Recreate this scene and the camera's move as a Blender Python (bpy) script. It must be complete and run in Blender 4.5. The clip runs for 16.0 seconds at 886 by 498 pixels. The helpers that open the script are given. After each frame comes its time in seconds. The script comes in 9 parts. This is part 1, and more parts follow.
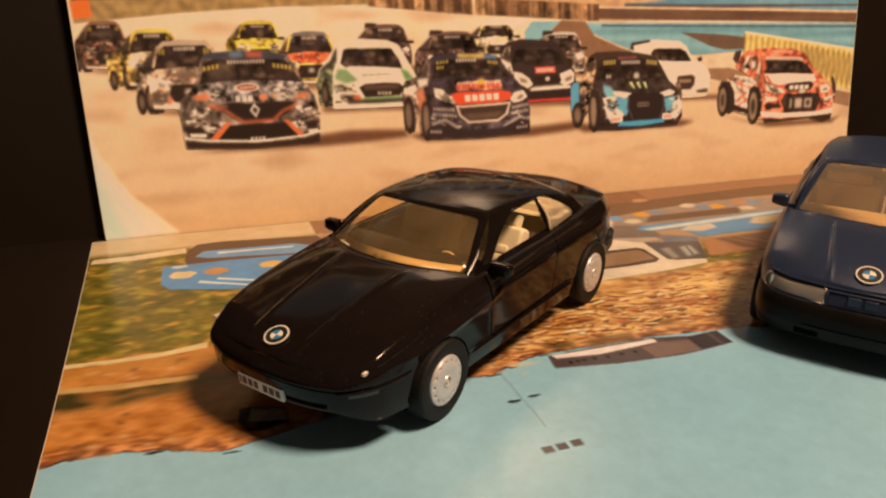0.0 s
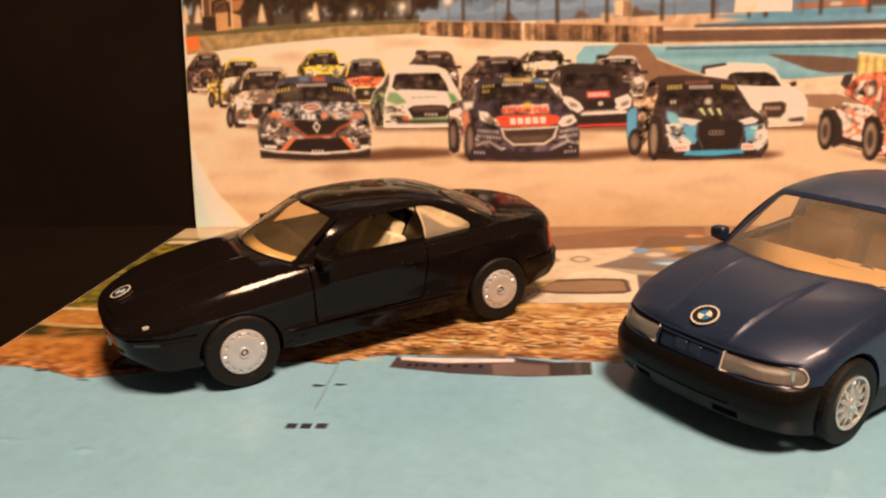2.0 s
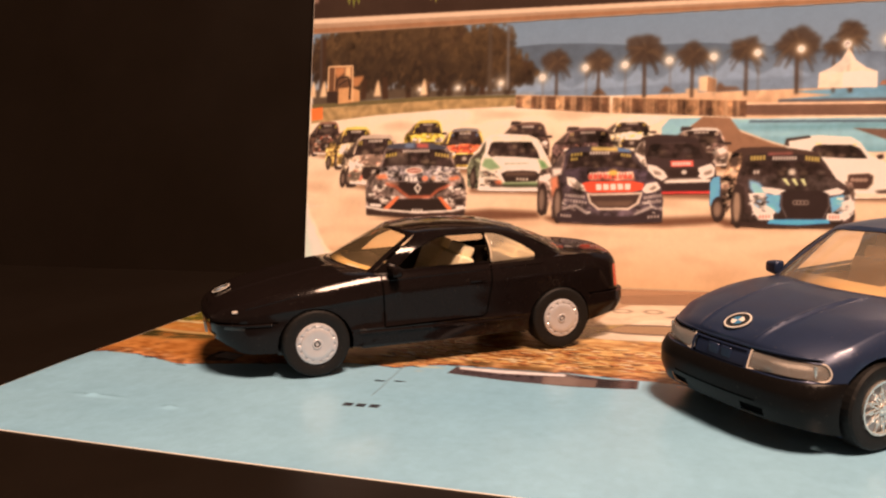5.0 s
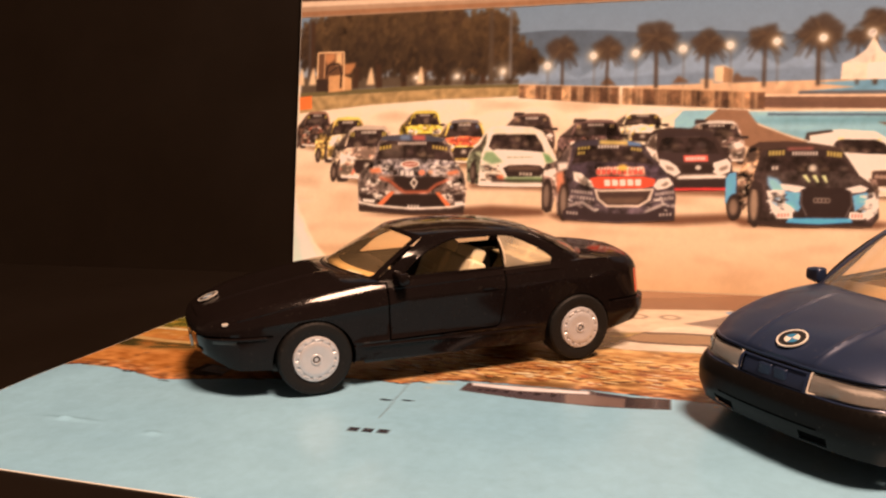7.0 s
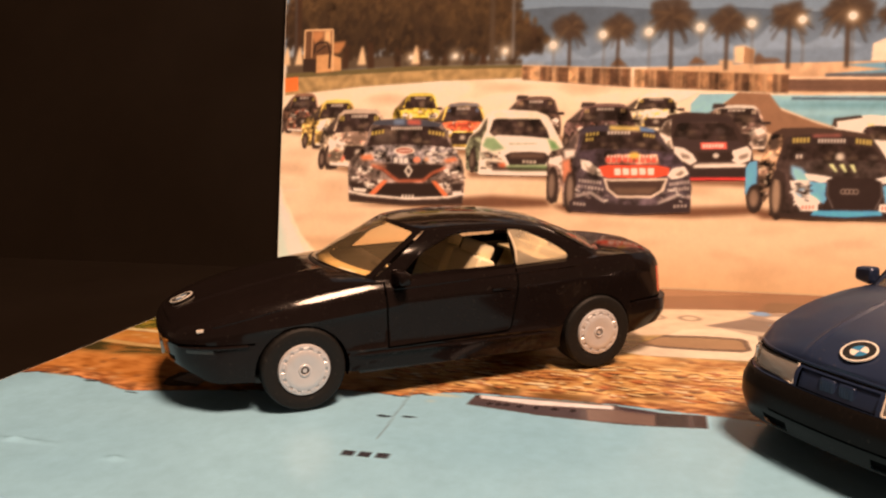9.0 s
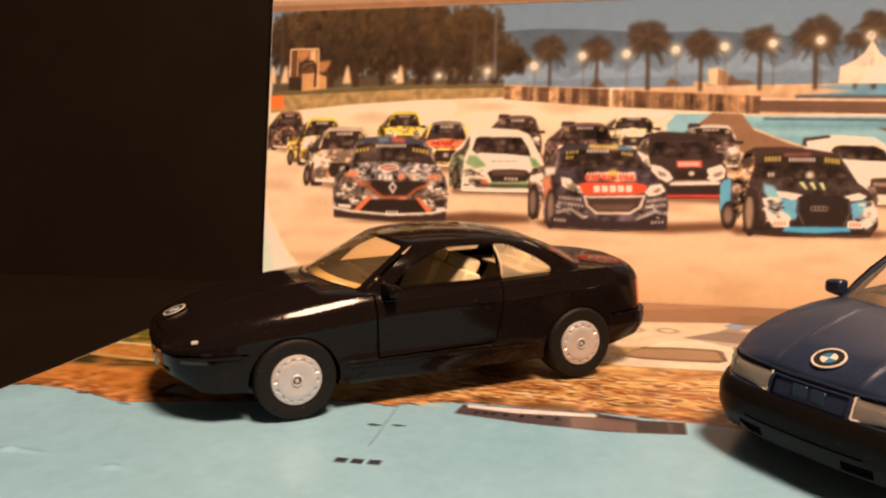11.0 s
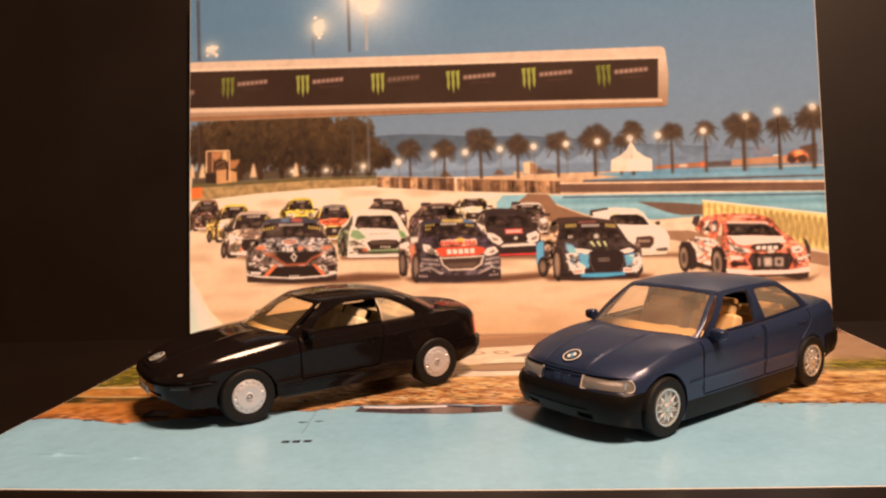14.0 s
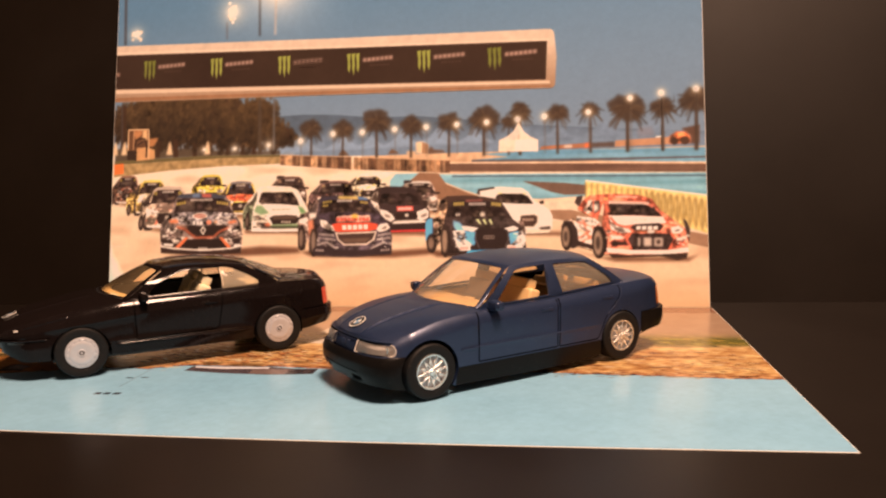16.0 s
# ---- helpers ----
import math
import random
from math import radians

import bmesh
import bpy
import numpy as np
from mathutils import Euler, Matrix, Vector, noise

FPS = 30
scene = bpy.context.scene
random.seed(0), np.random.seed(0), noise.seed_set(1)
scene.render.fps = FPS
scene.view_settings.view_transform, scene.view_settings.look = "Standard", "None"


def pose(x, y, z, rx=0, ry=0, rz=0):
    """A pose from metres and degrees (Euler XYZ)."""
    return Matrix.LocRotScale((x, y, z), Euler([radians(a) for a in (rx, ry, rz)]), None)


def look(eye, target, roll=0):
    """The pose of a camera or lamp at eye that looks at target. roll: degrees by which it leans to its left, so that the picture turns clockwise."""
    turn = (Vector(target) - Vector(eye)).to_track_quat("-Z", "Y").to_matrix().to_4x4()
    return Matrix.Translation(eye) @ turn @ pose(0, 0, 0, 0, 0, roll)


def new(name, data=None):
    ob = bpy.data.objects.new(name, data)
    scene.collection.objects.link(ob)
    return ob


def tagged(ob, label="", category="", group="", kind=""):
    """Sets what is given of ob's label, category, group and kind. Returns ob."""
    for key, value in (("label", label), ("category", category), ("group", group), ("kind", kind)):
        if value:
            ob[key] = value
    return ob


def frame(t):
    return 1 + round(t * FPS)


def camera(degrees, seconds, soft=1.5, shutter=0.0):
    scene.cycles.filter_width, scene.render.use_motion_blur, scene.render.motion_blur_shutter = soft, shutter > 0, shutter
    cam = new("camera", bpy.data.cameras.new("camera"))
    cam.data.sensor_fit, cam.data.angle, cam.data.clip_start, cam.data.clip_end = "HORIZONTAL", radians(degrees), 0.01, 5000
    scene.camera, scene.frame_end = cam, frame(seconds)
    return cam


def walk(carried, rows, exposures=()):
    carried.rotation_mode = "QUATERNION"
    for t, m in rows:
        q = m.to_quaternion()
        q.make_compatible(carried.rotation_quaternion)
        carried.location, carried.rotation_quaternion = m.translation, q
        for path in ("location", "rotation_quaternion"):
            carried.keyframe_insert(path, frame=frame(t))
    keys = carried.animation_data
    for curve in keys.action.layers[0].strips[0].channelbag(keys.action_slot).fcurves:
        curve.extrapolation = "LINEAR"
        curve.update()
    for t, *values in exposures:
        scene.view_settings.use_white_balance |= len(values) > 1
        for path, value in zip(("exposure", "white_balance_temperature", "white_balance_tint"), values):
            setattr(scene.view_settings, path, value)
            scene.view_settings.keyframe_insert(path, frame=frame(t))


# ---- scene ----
LENS = 58.9
PATH = [
    (0, (0.03096, -0.25255, 0.08888), (0.3353, 0.6278, -0.2749), 0.77),
    (0.5, (0.05449, -0.25996, 0.09130), (0.2244, 0.6639, -0.2517), -0.45),
    (1, (0.08524, -0.26816, 0.08996), (0.1317, 0.6698, -0.2538), -1.74),
    (1.5, (0.11560, -0.27225, 0.08520), (0.0574, 0.6702, -0.2441), -2.71),
    (2, (0.14363, -0.27736, 0.08263), (0.0046, 0.6635, -0.2264), -2.64),
    (2.5, (0.15905, -0.28171, 0.07952), (-0.0940, 0.6486, -0.1861), -3.25),
    (3, (0.16137, -0.28375, 0.07369), (-0.1158, 0.6471, -0.1644), -3.78),
    (3.5, (0.16283, -0.28899, 0.06299), (-0.1378, 0.6410, -0.1485), -2.15),
    (4, (0.16596, -0.29194, 0.05999), (-0.1513, 0.6393, -0.1192), -1.46),
    (6.3, (0.15520, -0.29978, 0.06140), (-0.1213, 0.6505, -0.0815), -1.43),
    (6.5, (0.15390, -0.29376, 0.06088), (-0.1251, 0.6551, -0.0869), -1.47),
    (7, (0.15022, -0.28119, 0.06169), (-0.1227, 0.6667, -0.1025), -0.97),
    (7.5, (0.14396, -0.26884, 0.06025), (-0.1145, 0.6823, -0.1085), -0.73),
    (8, (0.14017, -0.26215, 0.05963), (-0.1129, 0.6887, -0.1185), -0.56),
    (10.5, (0.14098, -0.26313, 0.05949), (-0.1148, 0.6890, -0.1080), -0.69),
    (11, (0.13947, -0.26800, 0.05967), (-0.0868, 0.6935, -0.0961), -0.31),
    (11.5, (0.13050, -0.28509, 0.06060), (-0.0684, 0.6838, -0.0869), -0.38),
    (12, (0.12762, -0.30937, 0.06244), (-0.0470, 0.6665, -0.0685), -0.01),
    (12.5, (0.13507, -0.32834, 0.06405), (-0.0227, 0.6512, -0.0606), -0.06),
    (13, (0.15887, -0.33186, 0.06551), (0.0199, 0.6519, -0.0484), -0.62),
    (13.5, (0.16688, -0.33584, 0.06758), (0.0761, 0.6532, -0.0485), -1.37),
    (14, (0.15311, -0.35467, 0.07501), (0.0800, 0.6378, -0.0233), -2.02),
    (14.5, (0.15410, -0.36667, 0.07805), (0.0764, 0.6266, -0.0079), -1.51),
    (15, (0.17819, -0.36005, 0.07338), (0.0823, 0.6307, -0.0222), -1.57),
    (15.5, (0.20516, -0.36415, 0.07135), (0.0986, 0.6243, -0.0361), -1.92),
    (16, (0.23642, -0.36090, 0.07102), (0.0797, 0.6197, -0.0468), -1.60),
]
EXPOSURES = [(0, -0.38, 7100, 4), (2, -0.14, 6900, 9), (4, 0.05, 6650, 17), (8, 0.05, 6850, 16), (11, 0.0, 7000, 11), (12.5, 0.0, 6750, 14), (15, 0.04, 6750, 15), (16, 0.06, 6450, 15)]


cam = camera(LENS, 16.0, soft=2.2)
walk(cam, [(t, look(eye, target, roll)) for t, eye, target, roll in PATH], EXPOSURES)

# ---- light: a warm ceiling lamp over the table, in a dim room ----
world = bpy.data.worlds.new("room_air")
scene.world = world
world.use_nodes = True
wnt = world.node_tree
air, around = wnt.nodes.new("ShaderNodeTexCoord"), wnt.nodes.new("ShaderNodeSeparateXYZ")
walls = wnt.nodes.new("ShaderNodeValToRGB")
wnt.links.new(air.outputs["Generated"], around.inputs[0])
wnt.links.new(around.outputs["Z"], walls.inputs[0])
wnt.links.new(walls.outputs[0], wnt.nodes["Background"].inputs[0])
# warm lit walls up to eye height and above, a dimmer ceiling
walls.color_ramp.elements[0].position, walls.color_ramp.elements[0].color = 0.0, (0.9, 0.52, 0.32, 1)
walls.color_ramp.elements[1].position, walls.color_ramp.elements[1].color = 0.65, (0.2, 0.14, 0.1, 1)
wnt.nodes["Background"].inputs[1].default_value = 0.25


def lamp(name, eye, target, size, watts, colour):
    data = bpy.data.lights.new(name, "AREA")
    data.shape, data.size, data.energy, data.color = "DISK", size, watts, colour
    ob = new(name, data)
    ob.matrix_world = look(eye, target)
    return ob


lamp("ceiling_lamp_light", (0.44, -0.47, 0.98), (0.16, -0.06, 0.0), 0.26, 23.8, (1.0, 0.63, 0.42))


# ---- materials ----
def mat(name, base, rough=0.5, metal=0.0, grain=0.0, scale=400.0, bump=0.0, coat=0.0, spec=0.5, dust=0.0):
    """A surface with a fine grain in its colour, a broader wear in its gloss and a little relief."""
    m = bpy.data.materials.new(name)
    m.use_nodes = True
    nt = m.node_tree
    b = nt.nodes["Principled BSDF"]
    b.inputs["Base Color"].default_value = (*base, 1)
    b.inputs["Roughness"].default_value = rough
    b.inputs["Metallic"].default_value = metal
    b.inputs["Specular IOR Level"].default_value = spec
    b.inputs["Coat Weight"].default_value = coat
    b.inputs["Coat Roughness"].default_value = 0.08
    co = nt.nodes.new("ShaderNodeTexCoord")
    fine = nt.nodes.new("ShaderNodeTexNoise")
    fine.inputs["Scale"].default_value, fine.inputs["Detail"].default_value = scale, 6
    broad = nt.nodes.new("ShaderNodeTexNoise")
    broad.inputs["Scale"].default_value, broad.inputs["Detail"].default_value = scale / 9, 4
    for n in (fine, broad):
        nt.links.new(co.outputs["Object"], n.inputs["Vector"])
    if grain:
        ramp = nt.nodes.new("ShaderNodeMix")
        ramp.data_type = "RGBA"
        ramp.inputs["A"].default_value = (*[c * (1 - grain) for c in base], 1)
        ramp.inputs["B"].default_value = (*[min(1, c * (1 + grain)) for c in base], 1)
        both = nt.nodes.new("ShaderNodeMath")
        both.operation = "MULTIPLY_ADD"
        both.inputs[1].default_value = 0.5
        nt.links.new(fine.outputs["Fac"], both.inputs[0])
        half = nt.nodes.new("ShaderNodeMath")
        half.operation = "MULTIPLY"
        half.inputs[1].default_value = 0.5
        nt.links.new(broad.outputs["Fac"], half.inputs[0])
        nt.links.new(half.outputs[0], both.inputs[2])
        nt.links.new(both.outputs[0], ramp.inputs["Factor"])
        last = ramp.outputs["Result"]
        if dust:
            speck = nt.nodes.new("ShaderNodeTexNoise")
            speck.inputs["Scale"].default_value, speck.inputs["Detail"].default_value = 1400, 2
            nt.links.new(co.outputs["Object"], speck.inputs["Vector"])
            cut = nt.nodes.new("ShaderNodeMapRange")
            cut.inputs["From Min"].default_value, cut.inputs["From Max"].default_value = 0.66, 0.74
            cut.inputs["To Max"].default_value = dust
            nt.links.new(speck.outputs["Fac"], cut.inputs["Value"])
            film = nt.nodes.new("ShaderNodeMix")
            film.data_type = "RGBA"
            film.inputs["B"].default_value = (0.35, 0.31, 0.26, 1)
            nt.links.new(cut.outputs[0], film.inputs["Factor"])
            nt.links.new(last, film.inputs["A"])
            last = film.outputs["Result"]
        nt.links.new(last, b.inputs["Base Color"])
    wear = nt.nodes.new("ShaderNodeMapRange")
    wear.inputs["To Min"].default_value, wear.inputs["To Max"].default_value = rough * 0.75, min(1, rough * 1.3)
    nt.links.new(broad.outputs["Fac"], wear.inputs["Value"])
    nt.links.new(wear.outputs[0], b.inputs["Roughness"])
    if bump:
        bp = nt.nodes.new("ShaderNodeBump")
        bp.inputs["Strength"].default_value, bp.inputs["Distance"].default_value = bump, 0.0002
        nt.links.new(fine.outputs["Fac"], bp.inputs["Height"])
        nt.links.new(bp.outputs[0], b.inputs["Normal"])
    return m


def pane(name, tint, haze, milk=(0.62, 0.54, 0.42)):
    """Thin clear plastic: see-through, with gloss by the angle and a faint milky film."""
    m = bpy.data.materials.new(name)
    m.use_nodes = True
    nt = m.node_tree
    nt.nodes.clear()
    out = nt.nodes.new("ShaderNodeOutputMaterial")
    clear = nt.nodes.new("ShaderNodeBsdfTransparent")
    clear.inputs[0].default_value = (*tint, 1)
    film = nt.nodes.new("ShaderNodeBsdfDiffuse")
    film.inputs[0].default_value = (*milk, 1)
    gloss = nt.nodes.new("ShaderNodeBsdfGlossy")
    gloss.inputs["Roughness"].default_value = 0.06
    fres = nt.nodes.new("ShaderNodeFresnel")
    fres.inputs[0].default_value = 1.45
    noise_ = nt.nodes.new("ShaderNodeTexNoise")
    noise_.inputs["Scale"].default_value = 120
    co = nt.nodes.new("ShaderNodeTexCoord")
    nt.links.new(co.outputs["Object"], noise_.inputs["Vector"])
    hz = nt.nodes.new("ShaderNodeMapRange")
    hz.inputs["To Min"].default_value, hz.inputs["To Max"].default_value = haze * 0.5, haze * 1.5
    nt.links.new(noise_.outputs["Fac"], hz.inputs["Value"])
    a, b = nt.nodes.new("ShaderNodeMixShader"), nt.nodes.new("ShaderNodeMixShader")
    nt.links.new(hz.outputs[0], a.inputs[0])
    nt.links.new(clear.outputs[0], a.inputs[1])
    nt.links.new(film.outputs[0], a.inputs[2])
    nt.links.new(fres.outputs[0], b.inputs[0])
    nt.links.new(a.outputs[0], b.inputs[1])
    nt.links.new(gloss.outputs[0], b.inputs[2])
    nt.links.new(b.outputs[0], out.inputs[0])
    return m


BLACK_PAINT = mat("black_gloss_paint", (0.0074, 0.0052, 0.005), 0.09, grain=0.4, scale=260, spec=0.21, dust=0.03, bump=0.008)
NAVY_PAINT = mat("navy_gloss_paint", (0.018, 0.033, 0.082), 0.36, metal=0.3, grain=0.3, scale=300, spec=0.6, coat=0.15, dust=0.09, bump=0.05)
DARK_GAP = mat("dark_gap", (0.002, 0.002, 0.002), 0.9, spec=0.02)
BLACK_PLASTIC = mat("black_plastic", (0.01, 0.01, 0.011), 0.42, grain=0.3, scale=900, bump=0.1, dust=0.15)
GREY_PLASTIC = mat("charcoal_bumper_plastic", (0.0065, 0.0058, 0.0055), 0.34, grain=0.3, scale=900, bump=0.04, dust=0.05, spec=0.13)
RUBBER = mat("tyre_rubber", (0.007, 0.007, 0.007), 0.6, grain=0.35, scale=1200, bump=0.2, dust=0.08, spec=0.25)
SILVER = mat("silver_plastic", (0.6, 0.61, 0.64), 0.34, metal=0.3, grain=0.12, scale=700)
CHROME = mat("chrome_plating", (0.82, 0.81, 0.77), 0.26, metal=0.8, grain=0.1, scale=700)
CREAM = mat("cream_plastic", (0.86, 0.76, 0.52), 0.5, grain=0.1, scale=500, bump=0.1)
TAN = mat("tan_plastic", (0.78, 0.55, 0.27), 0.5, grain=0.12, scale=500, bump=0.1)
WHITE_INK = mat("white_ink", (0.7, 0.69, 0.64), 0.35, grain=0.08, scale=900)
BLUE_INK = mat("blue_ink", (0.03, 0.2, 0.4), 0.35, grain=0.1, scale=900)
BLACK_INK = mat("black_ink", (0.015, 0.015, 0.015), 0.4, grain=0.2, scale=900)
RED_LENS = mat("red_lens", (0.5, 0.03, 0.012), 0.2, grain=0.2, scale=600, coat=0.5)
AMBER_LENS = mat("amber_lens", (0.62, 0.2, 0.02), 0.2, grain=0.2, scale=600, coat=0.5)
LENS_BACK = mat("lamp_reflector", (0.84, 0.82, 0.8), 0.3, metal=0.1, grain=0.3, scale=900, bump=0.5)
SMOKED_LENS = mat("smoked_lens", (0.03, 0.027, 0.025), 0.2, grain=0.2, scale=900, coat=0.4)
AMBER_PANE = pane("amber_window_plastic", (0.97, 0.82, 0.58), 0.24)
MILKY = pane("milky_window_plastic", (0.95, 0.9, 0.8), 0.34, (0.8, 0.7, 0.52))
HAZY = pane("hazy_window_plastic", (0.93, 0.88, 0.78), 0.2)
BROWNISH = pane("brownish_window_plastic", (0.93, 0.8, 0.58), 0.1, (0.66, 0.5, 0.28))
CLEAR_EDGE = mat("clear_plastic_edge", (0.62, 0.52, 0.38), 0.3, grain=0.2, scale=700)
LAMP_LENS = pane("lamp_lens_plastic", (0.95, 0.93, 0.9), 0.24, (0.72, 0.68, 0.64))
LENS_RIM = mat("lens_rim_plastic", (0.6, 0.55, 0.49), 0.22, grain=0.15, scale=700)


# ---- toy cars: lengths below are millimetres, s runs back from the front axle, y to the car's left, z up ----
from mathutils import geometry

MM = 0.001


def part(name, bm, material, parent, label="", smooth=True):
    me = bpy.data.meshes.new(name)
    bm.to_mesh(me)
    bm.free()
    for p in me.polygons:
        p.use_smooth = smooth
    if smooth:
        me.set_sharp_from_angle(angle=math.radians(34))
    for m in material if isinstance(material, (list, tuple)) else [material]:
        me.materials.append(m)
    ob = new(name, me)
    ob.parent = parent
    return tagged(ob, label)


def table(x, *pairs):
    """Smooth reading of a table of (x, value)."""
    xs, vs = [p[0] for p in pairs], [p[1] for p in pairs]
    if x <= xs[0]:
        return vs[0]
    for i in range(len(xs) - 1):
        if x <= xs[i + 1]:
            f = (x - xs[i]) / (xs[i + 1] - xs[i])
            h = xs[i + 1] - xs[i]
            m0 = (vs[i + 1] - vs[i - 1]) / (xs[i + 1] - xs[i - 1]) if i else (vs[1] - vs[0]) / h
            m1 = (vs[i + 2] - vs[i]) / (xs[i + 2] - xs[i]) if i + 2 < len(xs) else (vs[i + 1] - vs[i]) / h
            return ((2 * f**3 - 3 * f**2 + 1) * vs[i] + (f**3 - 2 * f**2 + f) * h * m0
                    + (-2 * f**3 + 3 * f**2) * vs[i + 1] + (f**3 - f**2) * h * m1)
    return vs[-1]


def inside(poly, x, y):
    hit = False
    j = len(poly) - 1
    for i in range(len(poly)):
        (xi, yi), (xj, yj) = poly[i], poly[j]
        if (yi > y) != (yj > y) and x < (xj - xi) * (y - yi) / (yj - yi) + xi:
            hit = not hit
        j = i
    return hit


def rounded(corners, radius, n=5):
    """A closed outline with its corners rounded; radius: one, or one for each corner."""
    out, k = [], len(corners)
    for i, c in enumerate(corners):
        r = radius[i] if isinstance(radius, (list, tuple)) else radius
        c = Vector(c)
        a, b = Vector(corners[i - 1]) - c, Vector(corners[(i + 1) % k]) - c
        ra, rb = min(r, a.length * 0.49), min(r, b.length * 0.49)
        p, q = c + a.normalized() * ra, c + b.normalized() * rb
        for j in range(n + 1):
            f = j / n
            out.append(tuple(p * (1 - f) ** 2 + c * 2 * f * (1 - f) + q * f * f))
    return out


def inset(poly, d):
    """The outline drawn in (or, below zero, out) by d."""
    n, out = len(poly), []
    area = sum(poly[i - 1][0] * poly[i][1] - poly[i][0] * poly[i - 1][1] for i in range(n))
    sgn = 1 if area > 0 else -1
    for i in range(n):
        a, b, c = Vector(poly[i - 1]), Vector(poly[i]), Vector(poly[(i + 1) % n])
        e = ((b - a).normalized() + (c - b).normalized())
        if e.length < 1e-6:
            continue
        e.normalize()
        out.append(tuple(b + Vector((-e.y, e.x)) * d * sgn))
    return out


def split(outer, lines, loops, step):
    """Triangles of a flat region, cut exactly along the given lines and closed loops."""
    pts, edges = [], []

    def chain(ps, closed):
        k = len(pts)
        pts.extend(Vector(p) for p in ps)
        edges.extend((k + i, k + i + 1) for i in range(len(ps) - 1))
        if closed:
            edges.append((k + len(ps) - 1, k))

    chain(outer, True)
    for ps in lines:
        chain(ps, False)
    for ps in loops:
        chain(ps, True)
    xs, ys = [p[0] for p in outer], [p[1] for p in outer]
    nx, ny = max(1, int((max(xs) - min(xs)) / step[0])), max(1, int((max(ys) - min(ys)) / step[1]))
    for i in range(nx + 1):
        for j in range(ny + 1):
            x = min(xs) + (i + 0.5 * (j % 2)) * step[0]
            y = min(ys) + (j + 0.37) * step[1]
            if inside(outer, x, y):
                pts.append(Vector((x, y)))
    vs, _, fs, *_ = geometry.delaunay_2d_cdt(pts, edges, [], 0, 1e-5)
    tris = []
    for f in fs:
        cx, cy = sum(vs[i].x for i in f) / 3, sum(vs[i].y for i in f) / 3
        if inside(outer, cx, cy):
            tris.append((f, cx, cy))
    return vs, tris


def lifted(vs, tris, lift, both=True, facing=None):
    """A mesh of flat triangles laid on a curved surface; both: with its mirror image over y."""
    bm = bmesh.new()
    for sign in (1, -1) if both else (1,):
        made = {}
        for f in tris:
            for i in f:
                if i not in made:
                    p = lift(vs[i].x, vs[i].y)
                    made[i] = bm.verts.new((-p[0] * MM, p[1] * MM * sign, p[2] * MM))
            c = [made[i] for i in f]
            try:
                face = bm.faces.new(c)
            except ValueError:
                continue
            face.normal_update()
            if facing:
                o = Vector(facing(*[sum(vs[i][k] for i in f) / 3 for k in (0, 1)]))
                if face.normal.dot(Vector((-o[0], o[1] * sign, o[2]))) < 0:
                    face.normal_flip()
    bmesh.ops.remove_doubles(bm, verts=bm.verts, dist=0.000004)
    return bm


def mirrored(bm):
    other = bm.copy()
    for v in other.verts:
        v.co.y = -v.co.y
    bmesh.ops.reverse_faces(other, faces=other.faces)
    return other


def add_box(bm, lo, hi, bevel=0.0, seg=2, m=None):
    r = bmesh.ops.create_cube(bm, size=1)
    for v in r["verts"]:
        v.co = Vector([(lo[i] + (v.co[i] + 0.5) * (hi[i] - lo[i])) * MM for i in range(3)])
    if bevel:
        es = list({e for v in r["verts"] for e in v.link_edges})
        out = bmesh.ops.bevel(bm, geom=es, offset=bevel * MM, segments=seg, affect="EDGES", profile=0.6)
        vs = list({v for f in out["faces"] for v in f.verts} | {v for v in r["verts"] if v.is_valid})
    else:
        vs = r["verts"]
    if m is not None:
        bmesh.ops.transform(bm, matrix=m, verts=vs)
    return vs


def lathe(bm, profile, seg=64, wobble=None):
    """Turns (radius, y) pairs about the y axis."""
    rings = []
    for k, (r, y) in enumerate(profile):
        ring = []
        for i in range(seg):
            a = 2 * math.pi * i / seg
            rr = r + (wobble(k, i) if wobble else 0)
            ring.append(bm.verts.new((rr * math.cos(a) * MM, y * MM, rr * math.sin(a) * MM)))
        rings.append(ring)
    for a, b in zip(rings, rings[1:]):
        for i in range(seg):
            j = (i + 1) % seg
            bm.faces.new((a[i], a[j], b[j], b[i]))
    return rings


def bead(pts, r, closed=False, seg=8):
    """A thin round bead along a line of (s, y, z), with its mirror image."""
    bm = bmesh.new()
    n = len(pts)
    P3 = [Vector((-p[0], p[1], p[2])) for p in pts]
    rings = []
    for i in range(n):
        a, b = P3[i - 1] if (i or closed) else P3[i], P3[(i + 1) % n] if (i < n - 1 or closed) else P3[i]
        d = (b - a).normalized()
        u = Vector((0, 1, 0.2)) - d * d.dot(Vector((0, 1, 0.2)))
        u.normalize()
        w = d.cross(u)
        k = 1.0 if closed else min(1.0, (i + 0.05) / 3, (n - 0.95 - i) / 3)
        rings.append([bm.verts.new((P3[i] + (u * math.cos(2 * math.pi * j / seg) + w * math.sin(2 * math.pi * j / seg)) * r * k) * MM) for j in range(seg)])
    for i in range(n if closed else n - 1):
        p, q = rings[i], rings[(i + 1) % n]
        for j in range(seg):
            bm.faces.new((p[j], p[(j + 1) % seg], q[(j + 1) % seg], q[j]))
    bmesh.ops.recalc_face_normals(bm, faces=bm.faces)
    return bm


